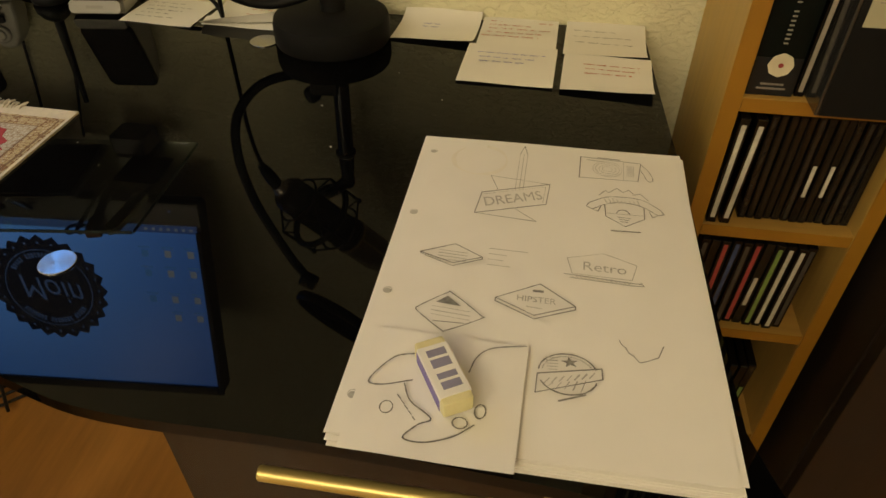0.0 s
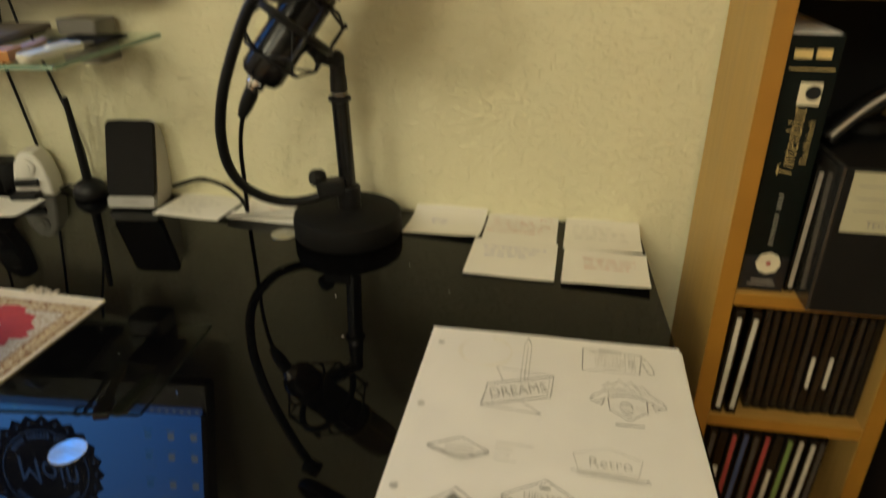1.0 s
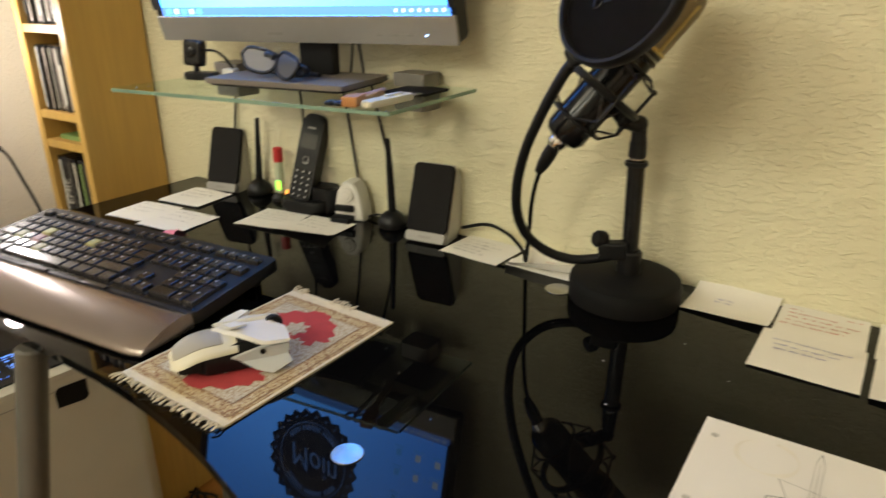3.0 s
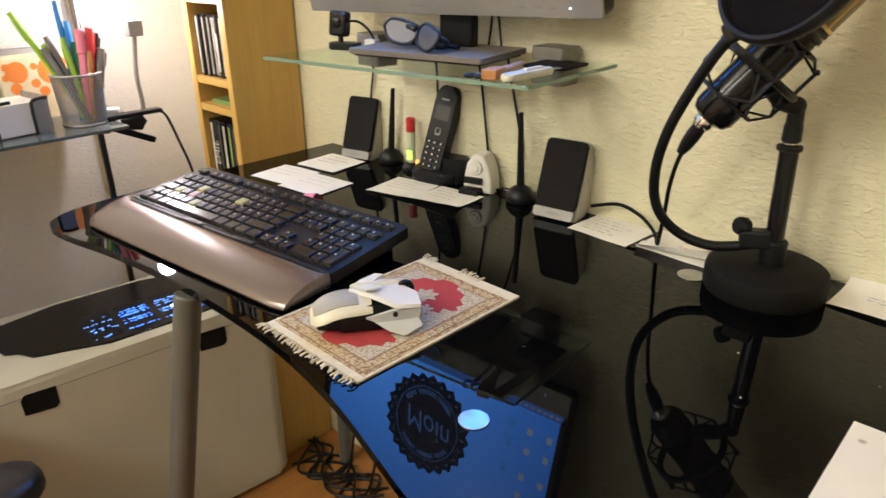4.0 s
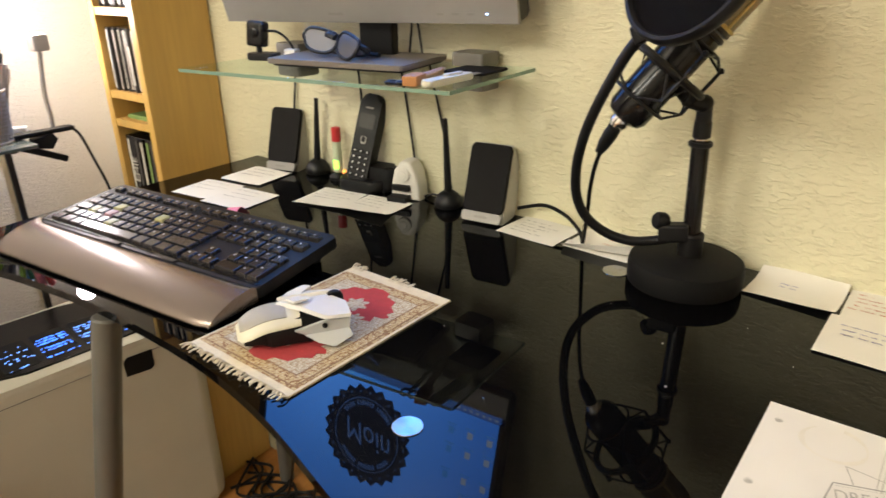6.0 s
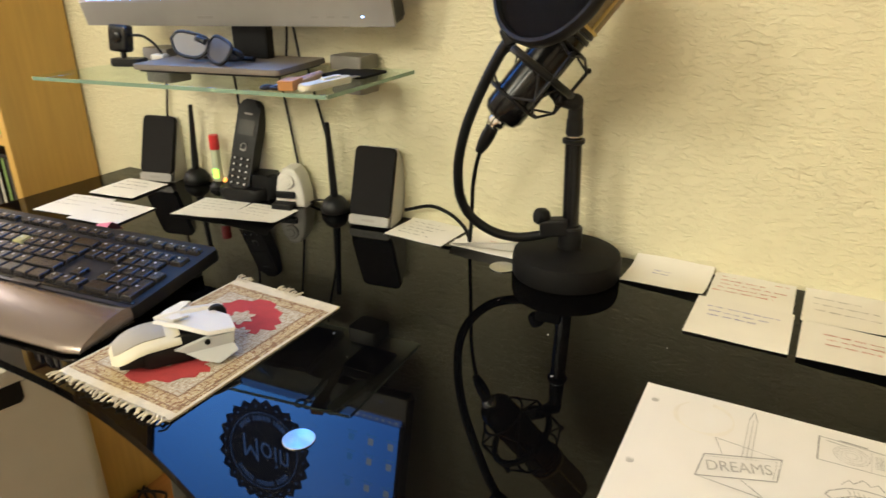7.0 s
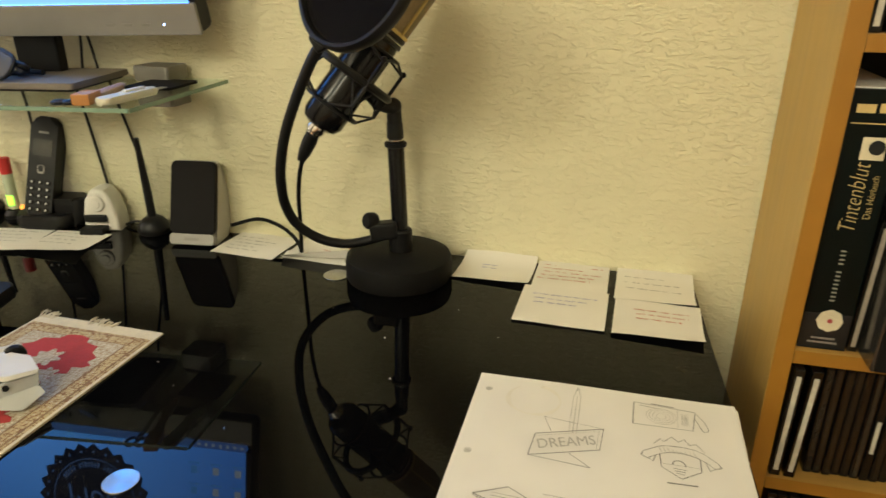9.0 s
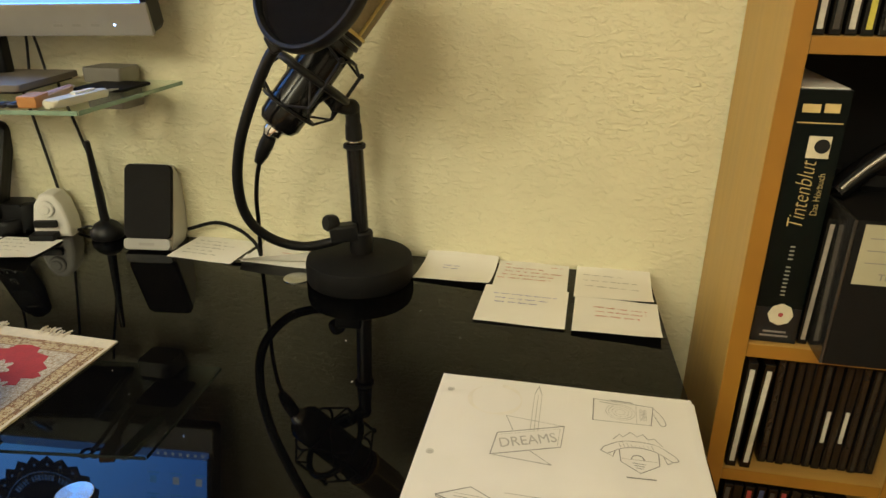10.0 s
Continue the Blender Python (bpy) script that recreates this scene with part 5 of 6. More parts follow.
def rug_material(name, base, second, third, scale):
    m = bpy.data.materials.new(name)
    m.use_nodes = True
    nt = m.node_tree
    b = nt.nodes["Principled BSDF"]
    b.inputs["Roughness"].default_value = 0.95
    co = nt.nodes.new("ShaderNodeTexCoord")
    vo = nt.nodes.new("ShaderNodeTexVoronoi")
    vo.inputs["Scale"].default_value = scale
    vo.inputs["Randomness"].default_value = 0.55
    nt.links.new(co.outputs["Object"], vo.inputs["Vector"])
    ramp = nt.nodes.new("ShaderNodeValToRGB")
    ramp.color_ramp.interpolation = "CONSTANT"
    els = ramp.color_ramp.elements
    els[0].color = (*second, 1)
    els[1].position, els[1].color = 0.26, (*base, 1)
    e = els.new(0.62)
    e.color = (*third, 1)
    nt.links.new(vo.outputs["Distance"], ramp.inputs["Fac"])
    wv = nt.nodes.new("ShaderNodeTexNoise")
    wv.inputs["Scale"].default_value, wv.inputs["Detail"].default_value = 900, 2
    nt.links.new(co.outputs["Object"], wv.inputs["Vector"])
    mx = nt.nodes.new("ShaderNodeMix")
    mx.data_type, mx.blend_type = "RGBA", "MULTIPLY"
    mx.inputs["Factor"].default_value = 0.7
    nt.links.new(ramp.outputs["Color"], mx.inputs["A"])
    mr = nt.nodes.new("ShaderNodeMapRange")
    mr.inputs["From Min"].default_value, mr.inputs["From Max"].default_value = 0.3, 0.6
    mr.inputs["To Min"].default_value, mr.inputs["To Max"].default_value = 0.6, 1.2
    nt.links.new(wv.outputs["Fac"], mr.inputs["Value"])
    nt.links.new(mr.outputs["Result"], mx.inputs["B"])
    nt.links.new(mx.outputs["Result"], b.inputs["Base Color"])
    bp = nt.nodes.new("ShaderNodeBump")
    bp.inputs["Strength"].default_value, bp.inputs["Distance"].default_value = 1.0, 0.0004
    nt.links.new(wv.outputs["Fac"], bp.inputs["Height"])
    nt.links.new(bp.outputs["Normal"], b.inputs["Normal"])
    return m


def rug():
    t = thing("mouse_rug", "small oriental rug with cream fringes and red medallion as mouse pad", "rug", pose(-0.3665, 0.2635, D, 0, 0, -1.5))
    w, h = 0.146, 0.202
    field = rug_material("rug_field", (0.50, 0.44, 0.33), (0.64, 0.60, 0.50), (0.36, 0.26, 0.17), 300)
    border = rug_material("rug_border", (0.50, 0.39, 0.22), (0.58, 0.52, 0.40), (0.26, 0.14, 0.07), 300)
    line = material("rug_dark_line", (0.26, 0.16, 0.09), 0.95, vary=0.3, grain=900)
    cream = material("rug_cream", (0.66, 0.59, 0.44), 0.95, vary=0.15, grain=700)
    red = material("rug_red", (0.42, 0.045, 0.05), 0.95, vary=0.2, grain=900, bump=0.0003, bump_scale=900)
    part("weave", box(w, h, 0.0024, (0, 0, 0.0012), 0.0005), cream, t, "cream woven ground")
    part("border", box(w - 0.006, h - 0.006, 0.0004, (0, 0, 0.0025), 0), border, t, "patterned ochre border", smooth=0)
    for k, (dx, dy) in enumerate(((0.012, 0.012), (0.036, 0.036))):
        part("border_line", box(w - dx, h - dy, 0.0003, (0, 0, 0.0028 + 0.0003 * k), 0), line, t, "brown line", smooth=0)
        part("field", box(w - dx - 0.003, h - dy - 0.003, 0.0003, (0, 0, 0.0030 + 0.0003 * k), 0), (border, field)[k], t, "patterned beige field", smooth=0)
    hx, hy = 0.052, 0.086
    q = [(0.50, 0.0), (0.56, 0.08), (0.44, 0.14), (0.60, 0.20), (0.56, 0.28), (0.74, 0.30), (0.70, 0.38), (0.66, 0.42), (0.86, 0.44), (0.94, 0.50), (0.80, 0.55), (0.86, 0.64), (0.66, 0.72), (0.60, 0.84), (0.30, 0.88), (0.24, 0.97), (0.0, 1.0)]
    ol = q + [(-x, y) for x, y in q[-2::-1]] + [(-x, -y) for x, y in q[1:]] + [(x, -y) for x, y in q[-2:0:-1]]
    part("medallion", prism([(hx * x, hy * y) for x, y in ol], 0.0032, 0.0038, 0), red, t, "deep red medallion", smooth=0)
    for sx, sy, r in ((0, 0.50, 0.0125), (0, -0.50, 0.0125), (-0.40, 0.22, 0.010), (0.40, 0.22, 0.010), (-0.40, -0.22, 0.010), (0.40, -0.22, 0.010)):
        ol2 = [(sx * hx + r * (1 + 0.22 * math.cos(7 * a)) * math.cos(a), sy * hy + r * (1 + 0.22 * math.cos(7 * a)) * math.sin(a)) for a in (2 * math.pi * k / 56 for k in range(56))]
        part("flower", prism(ol2, 0.0036, 0.0041, 0), field, t, "cream flower figure", smooth=0)
    for sy in (-1, 1):
        f = bmesh.new()
        band = 0.013 if sy > 0 else 0.007
        box(w, band, 0.0022, (0, sy * (h / 2 + band / 2 - 0.0005), 0.0014), 0.0006, bm=f)
        for k in range(58):
            x = -w / 2 + w * (k + 0.5 + random.uniform(-0.4, 0.4)) / 58
            if sy > 0 and not (k < 8 or 22 < k < 36):
                continue
            ln = random.uniform(0.009, 0.016) if sy > 0 else random.uniform(0.005, 0.012)
            dx, dz = random.uniform(-0.004, 0.004), random.uniform(0.0004, 0.004)
            tube([(x, sy * (h / 2 + 0.005), 0.0016), (x + dx * 0.4, sy * (h / 2 + 0.005 + ln * 0.5), 0.0014 + dz), (x + dx, sy * (h / 2 + 0.005 + ln), 0.0012 + dz * 0.6)], 0.0009, 5, 2, f)
        part("fringe", f, cream, t, "cream fringe")


rug()


def slab(points, thick):
    """A plane or folded plate through points, given thickness along its normal."""
    bm = bmesh.new()
    ps = [Vector(p) for p in points]
    n = (ps[1] - ps[0]).cross(ps[2] - ps[0]).normalized() * thick
    lo = [bm.verts.new(p) for p in ps]
    up = [bm.verts.new(p + n) for p in ps]
    bm.faces.new(lo[::-1])
    bm.faces.new(up)
    for k in range(len(ps)):
        j = (k + 1) % len(ps)
        bm.faces.new((lo[k], lo[j], up[j], up[k]))
    bmesh.ops.bevel(bm, geom=bm.edges[:], offset=min(0.0006, thick * 0.3), segments=2, affect="EDGES")
    return bm


def shell(u0, u1, y0, y1, lift, flat):
    """Palm shell: cross-sections swelling from the tail, between two widths and two lengths."""
    bm = bmesh.new()
    rows = []
    ny, nx = 18, 14
    for i in range(ny + 1):
        y = y0 + (y1 - y0) * i / ny
        q = min(1.0, max(0.0, (y + 0.056) / 0.020))
        half = 0.0258 * (1 - (1 - q) ** 2.4) ** 0.42 - 0.002 * max(0.0, (y + 0.018) / 0.02)
        top = 0.0330 - 0.0125 * (1 - min(1.0, (y + 0.056) / 0.036)) ** 2 + lift
        row = []
        for k in range(nx + 1):
            u = u0 + (u1 - u0) * k / nx
            row.append(bm.verts.new((half * u, y, top - 0.0085 * abs(u) ** flat)))
        rows.append(row)
    for r0, r1 in zip(rows, rows[1:]):
        for k in range(nx):
            bm.faces.new((r0[k], r0[k + 1], r1[k + 1], r1[k]))
    extra = bmesh.ops.extrude_face_region(bm, geom=bm.faces[:])
    for v in extra["geom"]:
        if isinstance(v, bmesh.types.BMVert):
            v.co.z -= 0.0022
    return bm


def mouse():
    t = thing("computer_mouse", "angular white and grey gaming mouse with black core on the rug", "mouse", pose(-0.372, 0.232, D + 0.0036, 0, 0, -33) @ pose(0.0075, -0.001, 0))
    # forward is +y
    part("palm_rest", shell(-1.0, 1.0, -0.0555, 0.003, 0.0, 2.4), M_IVORY, t, "ivory palm shell", 60)
    part("palm_cover", shell(-0.86, 0.66, -0.0525, -0.009, 0.0009, 2.4), M_MOUSE_GREY, t, "grey rubber palm cover", 60)
    part("tail", prism([(-0.010, -0.050), (0.012, -0.050), (0.017, -0.030), (-0.016, -0.030)], 0.004, 0.022, 0.002), M_BLACK, t, "black tail")
    part("core", prism([(-0.012, -0.034), (0.012, -0.034), (0.019, -0.026), (0.021, 0.020), (0.016, 0.049), (-0.016, 0.049), (-0.021, 0.020), (-0.019, -0.026)], 0.0012, 0.0290, 0.003), M_BLACK, t, "black core")
    part("button", slab([(-0.008, -0.015, 0.0355), (0.012, 0.004, 0.0365), (0.0265, 0.026, 0.0300), (0.0235, 0.050, 0.0265), (0.006, 0.049, 0.0315), (-0.006, 0.034, 0.0360)], -0.004), M_WHITE, t, "white angular button plate")
    part("button", slab([(-0.009, -0.015, 0.0350), (-0.007, 0.034, 0.0350), (-0.012, 0.048, 0.0310), (-0.024, 0.046, 0.0270), (-0.024, 0.010, 0.0310)], 0.004), M_WHITE, t, "white angular button plate")
    part("raised_edge", slab([(-0.010, -0.013, 0.0362), (0.000, 0.006, 0.0374), (-0.016, 0.010, 0.0374), (-0.028, 0.021, 0.0374), (-0.034, 0.014, 0.0366), (-0.026, -0.003, 0.0350)], -0.004), M_WHITE, t, "white raised edge")
    part("ridge", slab([(-0.004, -0.006, 0.0386), (0.004, 0.000, 0.0386), (0.002, 0.014, 0.0386), (-0.003, 0.014, 0.0386)], -0.0022), M_WHITE, t, "white ridge")
    part("wheel", lathe([(0, -0.003), (0.008, -0.003), (0.009, -0.0015), (0.009, 0.0015), (0.008, 0.003), (0, 0.003)], 24, pose(-0.0065, 0.040, 0.030, 0, 90, 0)), M_BLACK, t, "black scroll wheel")
    part("thumb_rest", slab([(0.0215, -0.004, 0.0180), (0.0225, 0.022, 0.0240), (0.0215, 0.049, 0.0235), (0.0215, 0.047, 0.0120), (0.0225, 0.010, 0.0110)], -0.0025), M_WING, t, "pale side panel with a black screw")
    part("screw", lathe([(0, 0), (0.0026, 0), (0.0026, 0.0012), (0, 0.0012)], 16, pose(0.0250, 0.024, 0.0195, 90, 0, 88)), M_BLACK, t)
    part("wing", slab([(0.0245, 0.004, 0.0130), (0.0245, 0.047, 0.0125), (0.0290, 0.050, 0.0060), (0.0395, 0.030, 0.0030), (0.0330, 0.016, 0.0065)], 0.0022), M_WING, t, "pale bluish wing")
    part("wing", slab([(-0.0225, 0.004, 0.0130), (-0.0300, 0.016, 0.0065), (-0.0365, 0.030, 0.0030), (-0.0280, 0.050, 0.0060), (-0.0225, 0.047, 0.0125)], 0.0022), M_WING, t, "pale bluish wing")
    part("adjuster", lathe([(0, -0.004), (0.007, -0.004), (0.0082, -0.002), (0.0082, 0.002), (0.007, 0.004), (0, 0.004)], 20, pose(0.000, -0.046, 0.0105, 70, 0, 20)), M_GREY, t, "dark adjuster wheel")
    part("rod", rod((0.010, -0.044, 0.013), (0.012, -0.012, 0.013), 0.0022, seg=10), M_STEEL, t)


M_MOUSE_GREY = material("grey_beige_rubber", (0.33, 0.31, 0.26), 0.5, vary=0.08)
M_WING = material("pale_blue_grey", (0.55, 0.57, 0.58), 0.38, vary=0.06)
mouse()

# ---- what stands in the CD towers ----
M_CASE = material("dark_jewel_case", (0.007, 0.0063, 0.0055), 0.16, ior=1.35, vary=0.3, grain=60, coat=0.1, per_object=0.5)
M_CASE_GREY = material("grey_jewel_case", (0.040, 0.037, 0.033), 0.14, vary=0.25, grain=60, coat=0.4, per_object=0.5)
M_SPINE_WHITE = material("white_spine", (0.52, 0.50, 0.43), 0.5, vary=0.25, grain=300)
M_SPINE_YELLOW = material("yellow_spine", (0.55, 0.48, 0.08), 0.5, vary=0.2, grain=300)
M_SPINE_BLUE = material("blue_spine", (0.05, 0.08, 0.20), 0.5, vary=0.2, grain=300)
M_SPINE_RED = material("red_spine", (0.35, 0.05, 0.05), 0.5, vary=0.2, grain=300)
M_SPINE_GREEN = material("green_spine", (0.18, 0.28, 0.08), 0.5, vary=0.2, grain=300)
M_SPINE_DUN = material("dun_spine", (0.34, 0.29, 0.24), 0.5, vary=0.25, grain=300, per_object=0.3)
M_SPINE_CLEAR = material("clear_spine", (0.016, 0.0145, 0.0125), 0.2, vary=0.4, grain=120, per_object=0.6)
M_SPINE_DARK = material("dark_spine", (0.05, 0.045, 0.04), 0.5, vary=0.2, grain=300)
M_BOOK = material("black_green_box", (0.002, 0.005, 0.0048), 0.35, ior=1.25, vary=0.3, grain=25)
M_GOLD = material("gold_print", (0.62, 0.47, 0.20), 0.45, vary=0.15)
M_DIM_PRINT = material("dim_print", (0.30, 0.30, 0.25), 0.5, vary=0.2)
M_LABEL = material("grey_green_label", (0.40, 0.38, 0.26), 0.6, vary=0.1)
M_CREAM_PRINT = material("cream_print", (0.66, 0.60, 0.44), 0.5, vary=0.2)
M_BLUE_PRINT = material("night_blue_print", (0.004, 0.008, 0.012), 0.3, vary=0.4, grain=60)


def jewel_case(x, y, z, th, spine, lean=0.0, h=0.124, d=0.140, label="", shell=None, group="CD cases in the tower", mark=1.0, wide=0.45):
    """A disc case seen by its spine; y is the spine's front."""
    t = thing("cd_case", label, "CD case", pose(x, y, z, 0, lean, 0), group=group)
    part("case", box(th, d, h, (0, d / 2, h / 2), min(0.0008, th / 5), seg=1), shell or M_CASE, t)
    part("spine_label", box(th * wide, 0.0006, h * mark, (0, -0.0002, h * (0.5 if mark > 0.6 else 0.42)), 0), spine, t, smooth=0)
    return t


def fill_right_tower():
    rnd = random.Random(4)
    L1 = "disc case with a pale printed spine standing in the tower"
    L2 = "clear dark disc case standing in the tower"
    # two loose cases by the side panel, then a tight row
    jewel_case(0.3115, 0.484, 0.604, 0.0100, M_SPINE_WHITE, 1.0, label="disc case with long white printed spine standing in the tower", mark=0.88)
    jewel_case(0.3250, 0.484, 0.604, 0.0100, M_SPINE_WHITE, 2.0, label="disc case with long white printed spine standing in the tower", mark=0.88)
    x, k = 0.3400, 0
    while x < 0.444:
        th = 0.0083
        marked = k in (6, 8)
        jewel_case(x + th / 2, 0.497 + rnd.uniform(-0.001, 0.002), 0.604, th - 0.0005, M_SPINE_WHITE if marked else M_SPINE_CLEAR, rnd.uniform(-0.3, 0.3), label=L1 if marked else L2,
                   shell=M_CASE, mark=0.30 if marked else 0.95)
        x += th + 0.0003
        k += 1
    x, k = 0.3065, 0
    for k in range(11):
        sp = (M_SPINE_DARK, M_SPINE_WHITE, M_SPINE_RED, M_SPINE_BLUE, M_SPINE_DARK, M_SPINE_RED, M_SPINE_WHITE, M_SPINE_GREEN, M_SPINE_WHITE, M_SPINE_WHITE, M_SPINE_DARK)[k]
        jewel_case(x + 0.005, 0.486 + rnd.uniform(0, 0.006), 0.453, 0.0098, sp, 2.0 + rnd.uniform(-0.5, 0.5), label=L1, mark=0.35 if k in (1, 6) else 0.92)
        x += 0.0112
    x = 0.312
    for k in range(9):
        sp = (M_SPINE_WHITE, M_SPINE_DARK, M_SPINE_WHITE, M_SPINE_GREEN, M_SPINE_DARK)[k % 5]
        jewel_case(x, 0.488 + rnd.uniform(0, 0.006), 0.255, 0.0098, sp, 4.0 + rnd.uniform(-1, 1), label=L1, mark=0.45)
        x += 0.0128
    x = 0.3085
    for k in range(9):
        jewel_case(x, 0.486, 0.060, 0.0098, (M_SPINE_DARK, M_SPINE_WHITE, M_SPINE_BLUE)[k % 3], 1.0, label=L1, mark=0.8)
        x += 0.0118
    x = 0.3095
    for k in range(11):
        sp = (M_SPINE_WHITE, M_SPINE_DARK, M_SPINE_WHITE, M_SPINE_YELLOW, M_SPINE_DARK, M_SPINE_YELLOW, M_SPINE_YELLOW, M_SPINE_WHITE, M_SPINE_DARK, M_SPINE_YELLOW, M_SPINE_WHITE)[k]
        jewel_case(x, 0.486 + rnd.uniform(0, 0.003), 1.030, 0.0100, sp, 0.5, label="disc case with yellow or white spine standing in the tower", mark=0.92)
        x += 0.0122
    for z in (1.19, 1.35):
        for k in range(10):
            jewel_case(0.3095 + 0.0122 * k, 0.487, z, 0.0100, (M_SPINE_DARK, M_SPINE_WHITE)[k % 2], 0.3, label=L1, mark=0.9)


def audio_book():
    t = thing("audiobook_box", "tall black-green audiobook box with gold lettering on its spine", "book", pose(0.3262, 0.488, 0.7505))
    w, h = 0.041, 0.237
    part("box", box(w, 0.140, h, (0, 0.070, h / 2), 0.0008), M_BOOK, t)
    part("top_edge", box(w - 0.004, 0.132, 0.0012, (0, 0.070, h + 0.0004), 0), M_WHITE_CARD, t, "pale top edge")
    face = lambda x, z, r=90: Matrix.Translation((x, -0.0004, z)) @ pose(0, 0, 0, 90, 0, 0) @ pose(0, 0, 0, 0, 0, r)
    part("night_print", box(w - 0.001, 0.0003, 0.036, (0, -0.0001, 0.0185), 0), M_BLUE_PRINT, t, "night-blue printed foot")
    part("title", lettering("Tintenblut", 0.0200, face(-0.002, 0.1455), 0.0001, None, 0.74, 0.25, offset=-0.00035), M_GOLD, t, "gold title lettering", smooth=0)
    part("subtitle", lettering("Das Hörbuch", 0.0082, face(0.0105, 0.1475), 0.0001, None, 0.86, offset=-0.00012), M_GOLD, t, smooth=0)
    bm = bmesh.new()
    for k in range(13):
        if k != 8:
            box(0.0040, 0.0003, 0.0014, (0.0, -0.0003, 0.050 + 0.0040 * k), 0, bm=bm)
    part("author_bars", bm, M_DIM_PRINT, t, "row of plain printed bars", smooth=0)
    bm = box(0.014, 0.0003, 0.007, (-0.009, -0.0003, 0.2215), 0)
    box(0.012, 0.0003, 0.0075, (0.007, -0.0003, 0.2220), 0, bm=bm)
    part("publisher_mark", bm, M_GOLD, t, "plain gold publisher mark", smooth=0)
    part("rule", box(0.036, 0.0003, 0.0009, (0, -0.0003, 0.2095), 0), M_GOLD, t, smooth=0)
    bm = box(0.018, 0.0003, 0.019, (0.003, -0.0003, 0.189), 0)
    part("picture_ground", bm, M_CREAM_PRINT, t, "small pale printed picture", smooth=0)
    bm = lathe([(0, 0), (0.0062, 0), (0.0062, 0.0002), (0, 0.0002)], 18, pose(0.0055, -0.0005, 0.190, 90, 0, 0))
    part("picture_shape", bm, M_BLUE_PRINT, t, smooth=0)
    bm = bmesh.new()
    for k in range(4):
        m = face(0.002, 0.030, 22.5 + 45 * k)
        box(0.021, 0.008, 0.0003, (0, 0, 0), 0, Matrix.Translation((0, -0.0002 * k, 0)) @ m, bm=bm)
    part("ornament", bm, M_CREAM_PRINT, t, "cream star-shaped ornament", smooth=0)
    part("ornament_core", lathe([(0, 0), (0.0022, 0), (0.0022, 0.0003), (0, 0.0003)], 12, pose(0.002, -0.0013, 0.030, 90, 0, 0)), M_SPINE_RED, t, smooth=0)
    for k in range(2):
        part("print_bar", box(0.020 + 0.005 * k, 0.0003, 0.0018, (0, -0.0003, 0.0115 - 0.0042 * k), 0), M_GREY, t, smooth=0)


def box_file():
    t = thing("box_file", "black box file with pale label and slanted grey side", "box file", pose(0.4018, 0.457, 0.7505))
    pts = [(0, 0), (0.165, 0), (0.165, 0.138), (0.0, 0.137)]
    m = pose(-0.043, 0, 0) @ Matrix((((0, 0, 1, 0)), ((1, 0, 0, 0)), ((0, 1, 0, 0)), ((0, 0, 0, 1))))
    part("case", prism(pts, 0.003, 0.086, 0.001, m), M_BLACK_MATT, t)
    part("side", prism(pts, 0.0, 0.003, 0.0006, m), M_CASE_GREY, t, "dark grey side")
    part("label", box(0.056, 0.0004, 0.054, (-0.006, -0.0004, 0.107), 0), M_LABEL, t, "pale paper label", smooth=0)
    bm = bmesh.new()
    for k in range(3):
        box(0.044, 0.0003, 0.0007, (-0.006, -0.0008, 0.122 - 0.011 * k), 0, bm=bm)
    part("label_bars", bm, M_GREY, t, smooth=0)
    part("label_text", lettering("TECH", 0.0085, pose(-0.004, -0.0008, 0.0875, 90, 0, 0), 0.0001), M_GREY, t, smooth=0)
    part("red_spine", box(0.014, 0.12, 0.110, (0.0355, 0.070, 0.056), 0.001), M_SPINE_RED, t, "red booklet inside")
    b = thing("slim_case", "slim white-spined disc case beside the box file", "CD case", pose(0.3530, 0.490, 0.7505, 0, 1.0, 0))
    part("case", box(0.0085, 0.13, 0.126, (0, 0.065, 0.063), 0.0006), M_CASE, b)
    part("spine_label", box(0.0038, 0.0006, 0.116, (0, -0.0002, 0.063), 0), M_SPINE_DUN, b, smooth=0)
    hp = thing("headphones", "black headphones with a glossy band and an added highlight strip lying on the box file", "headphones", pose(0.405, 0.53, 0.7505 + 0.138))
    pts = [(-0.046 + 0.09 * k / 8, -0.030 + 0.012 * math.sin(k / 8 * 3.1), 0.006 + 0.050 * math.sin(k / 8 * 1.7)) for k in range(9)]
    part("headband", tube([(x, y + 0.014, z - 0.001) for x, y, z in pts], 0.0105, 12, 6), M_BLACK_GLOSS, hp, "glossy black padded band")
    # the band's bright highlight, built as a thin steel tube
    part("highlight_strip", tube([(x, y + 0.002, z + 0.006) for x, y, z in pts], 0.0022, 10, 6), M_STEEL, hp, "thin steel strip standing in for the highlight on the band")
    part("ear_pad", lathe([(0, 0), (0.022, 0), (0.026, 0.006), (0.024, 0.016), (0, 0.016)], 24, pose(0.0, 0.034, 0.0, 0, 0, 0)), M_BLACK_MATT, hp)


fill_right_tower()
audio_book()
box_file()


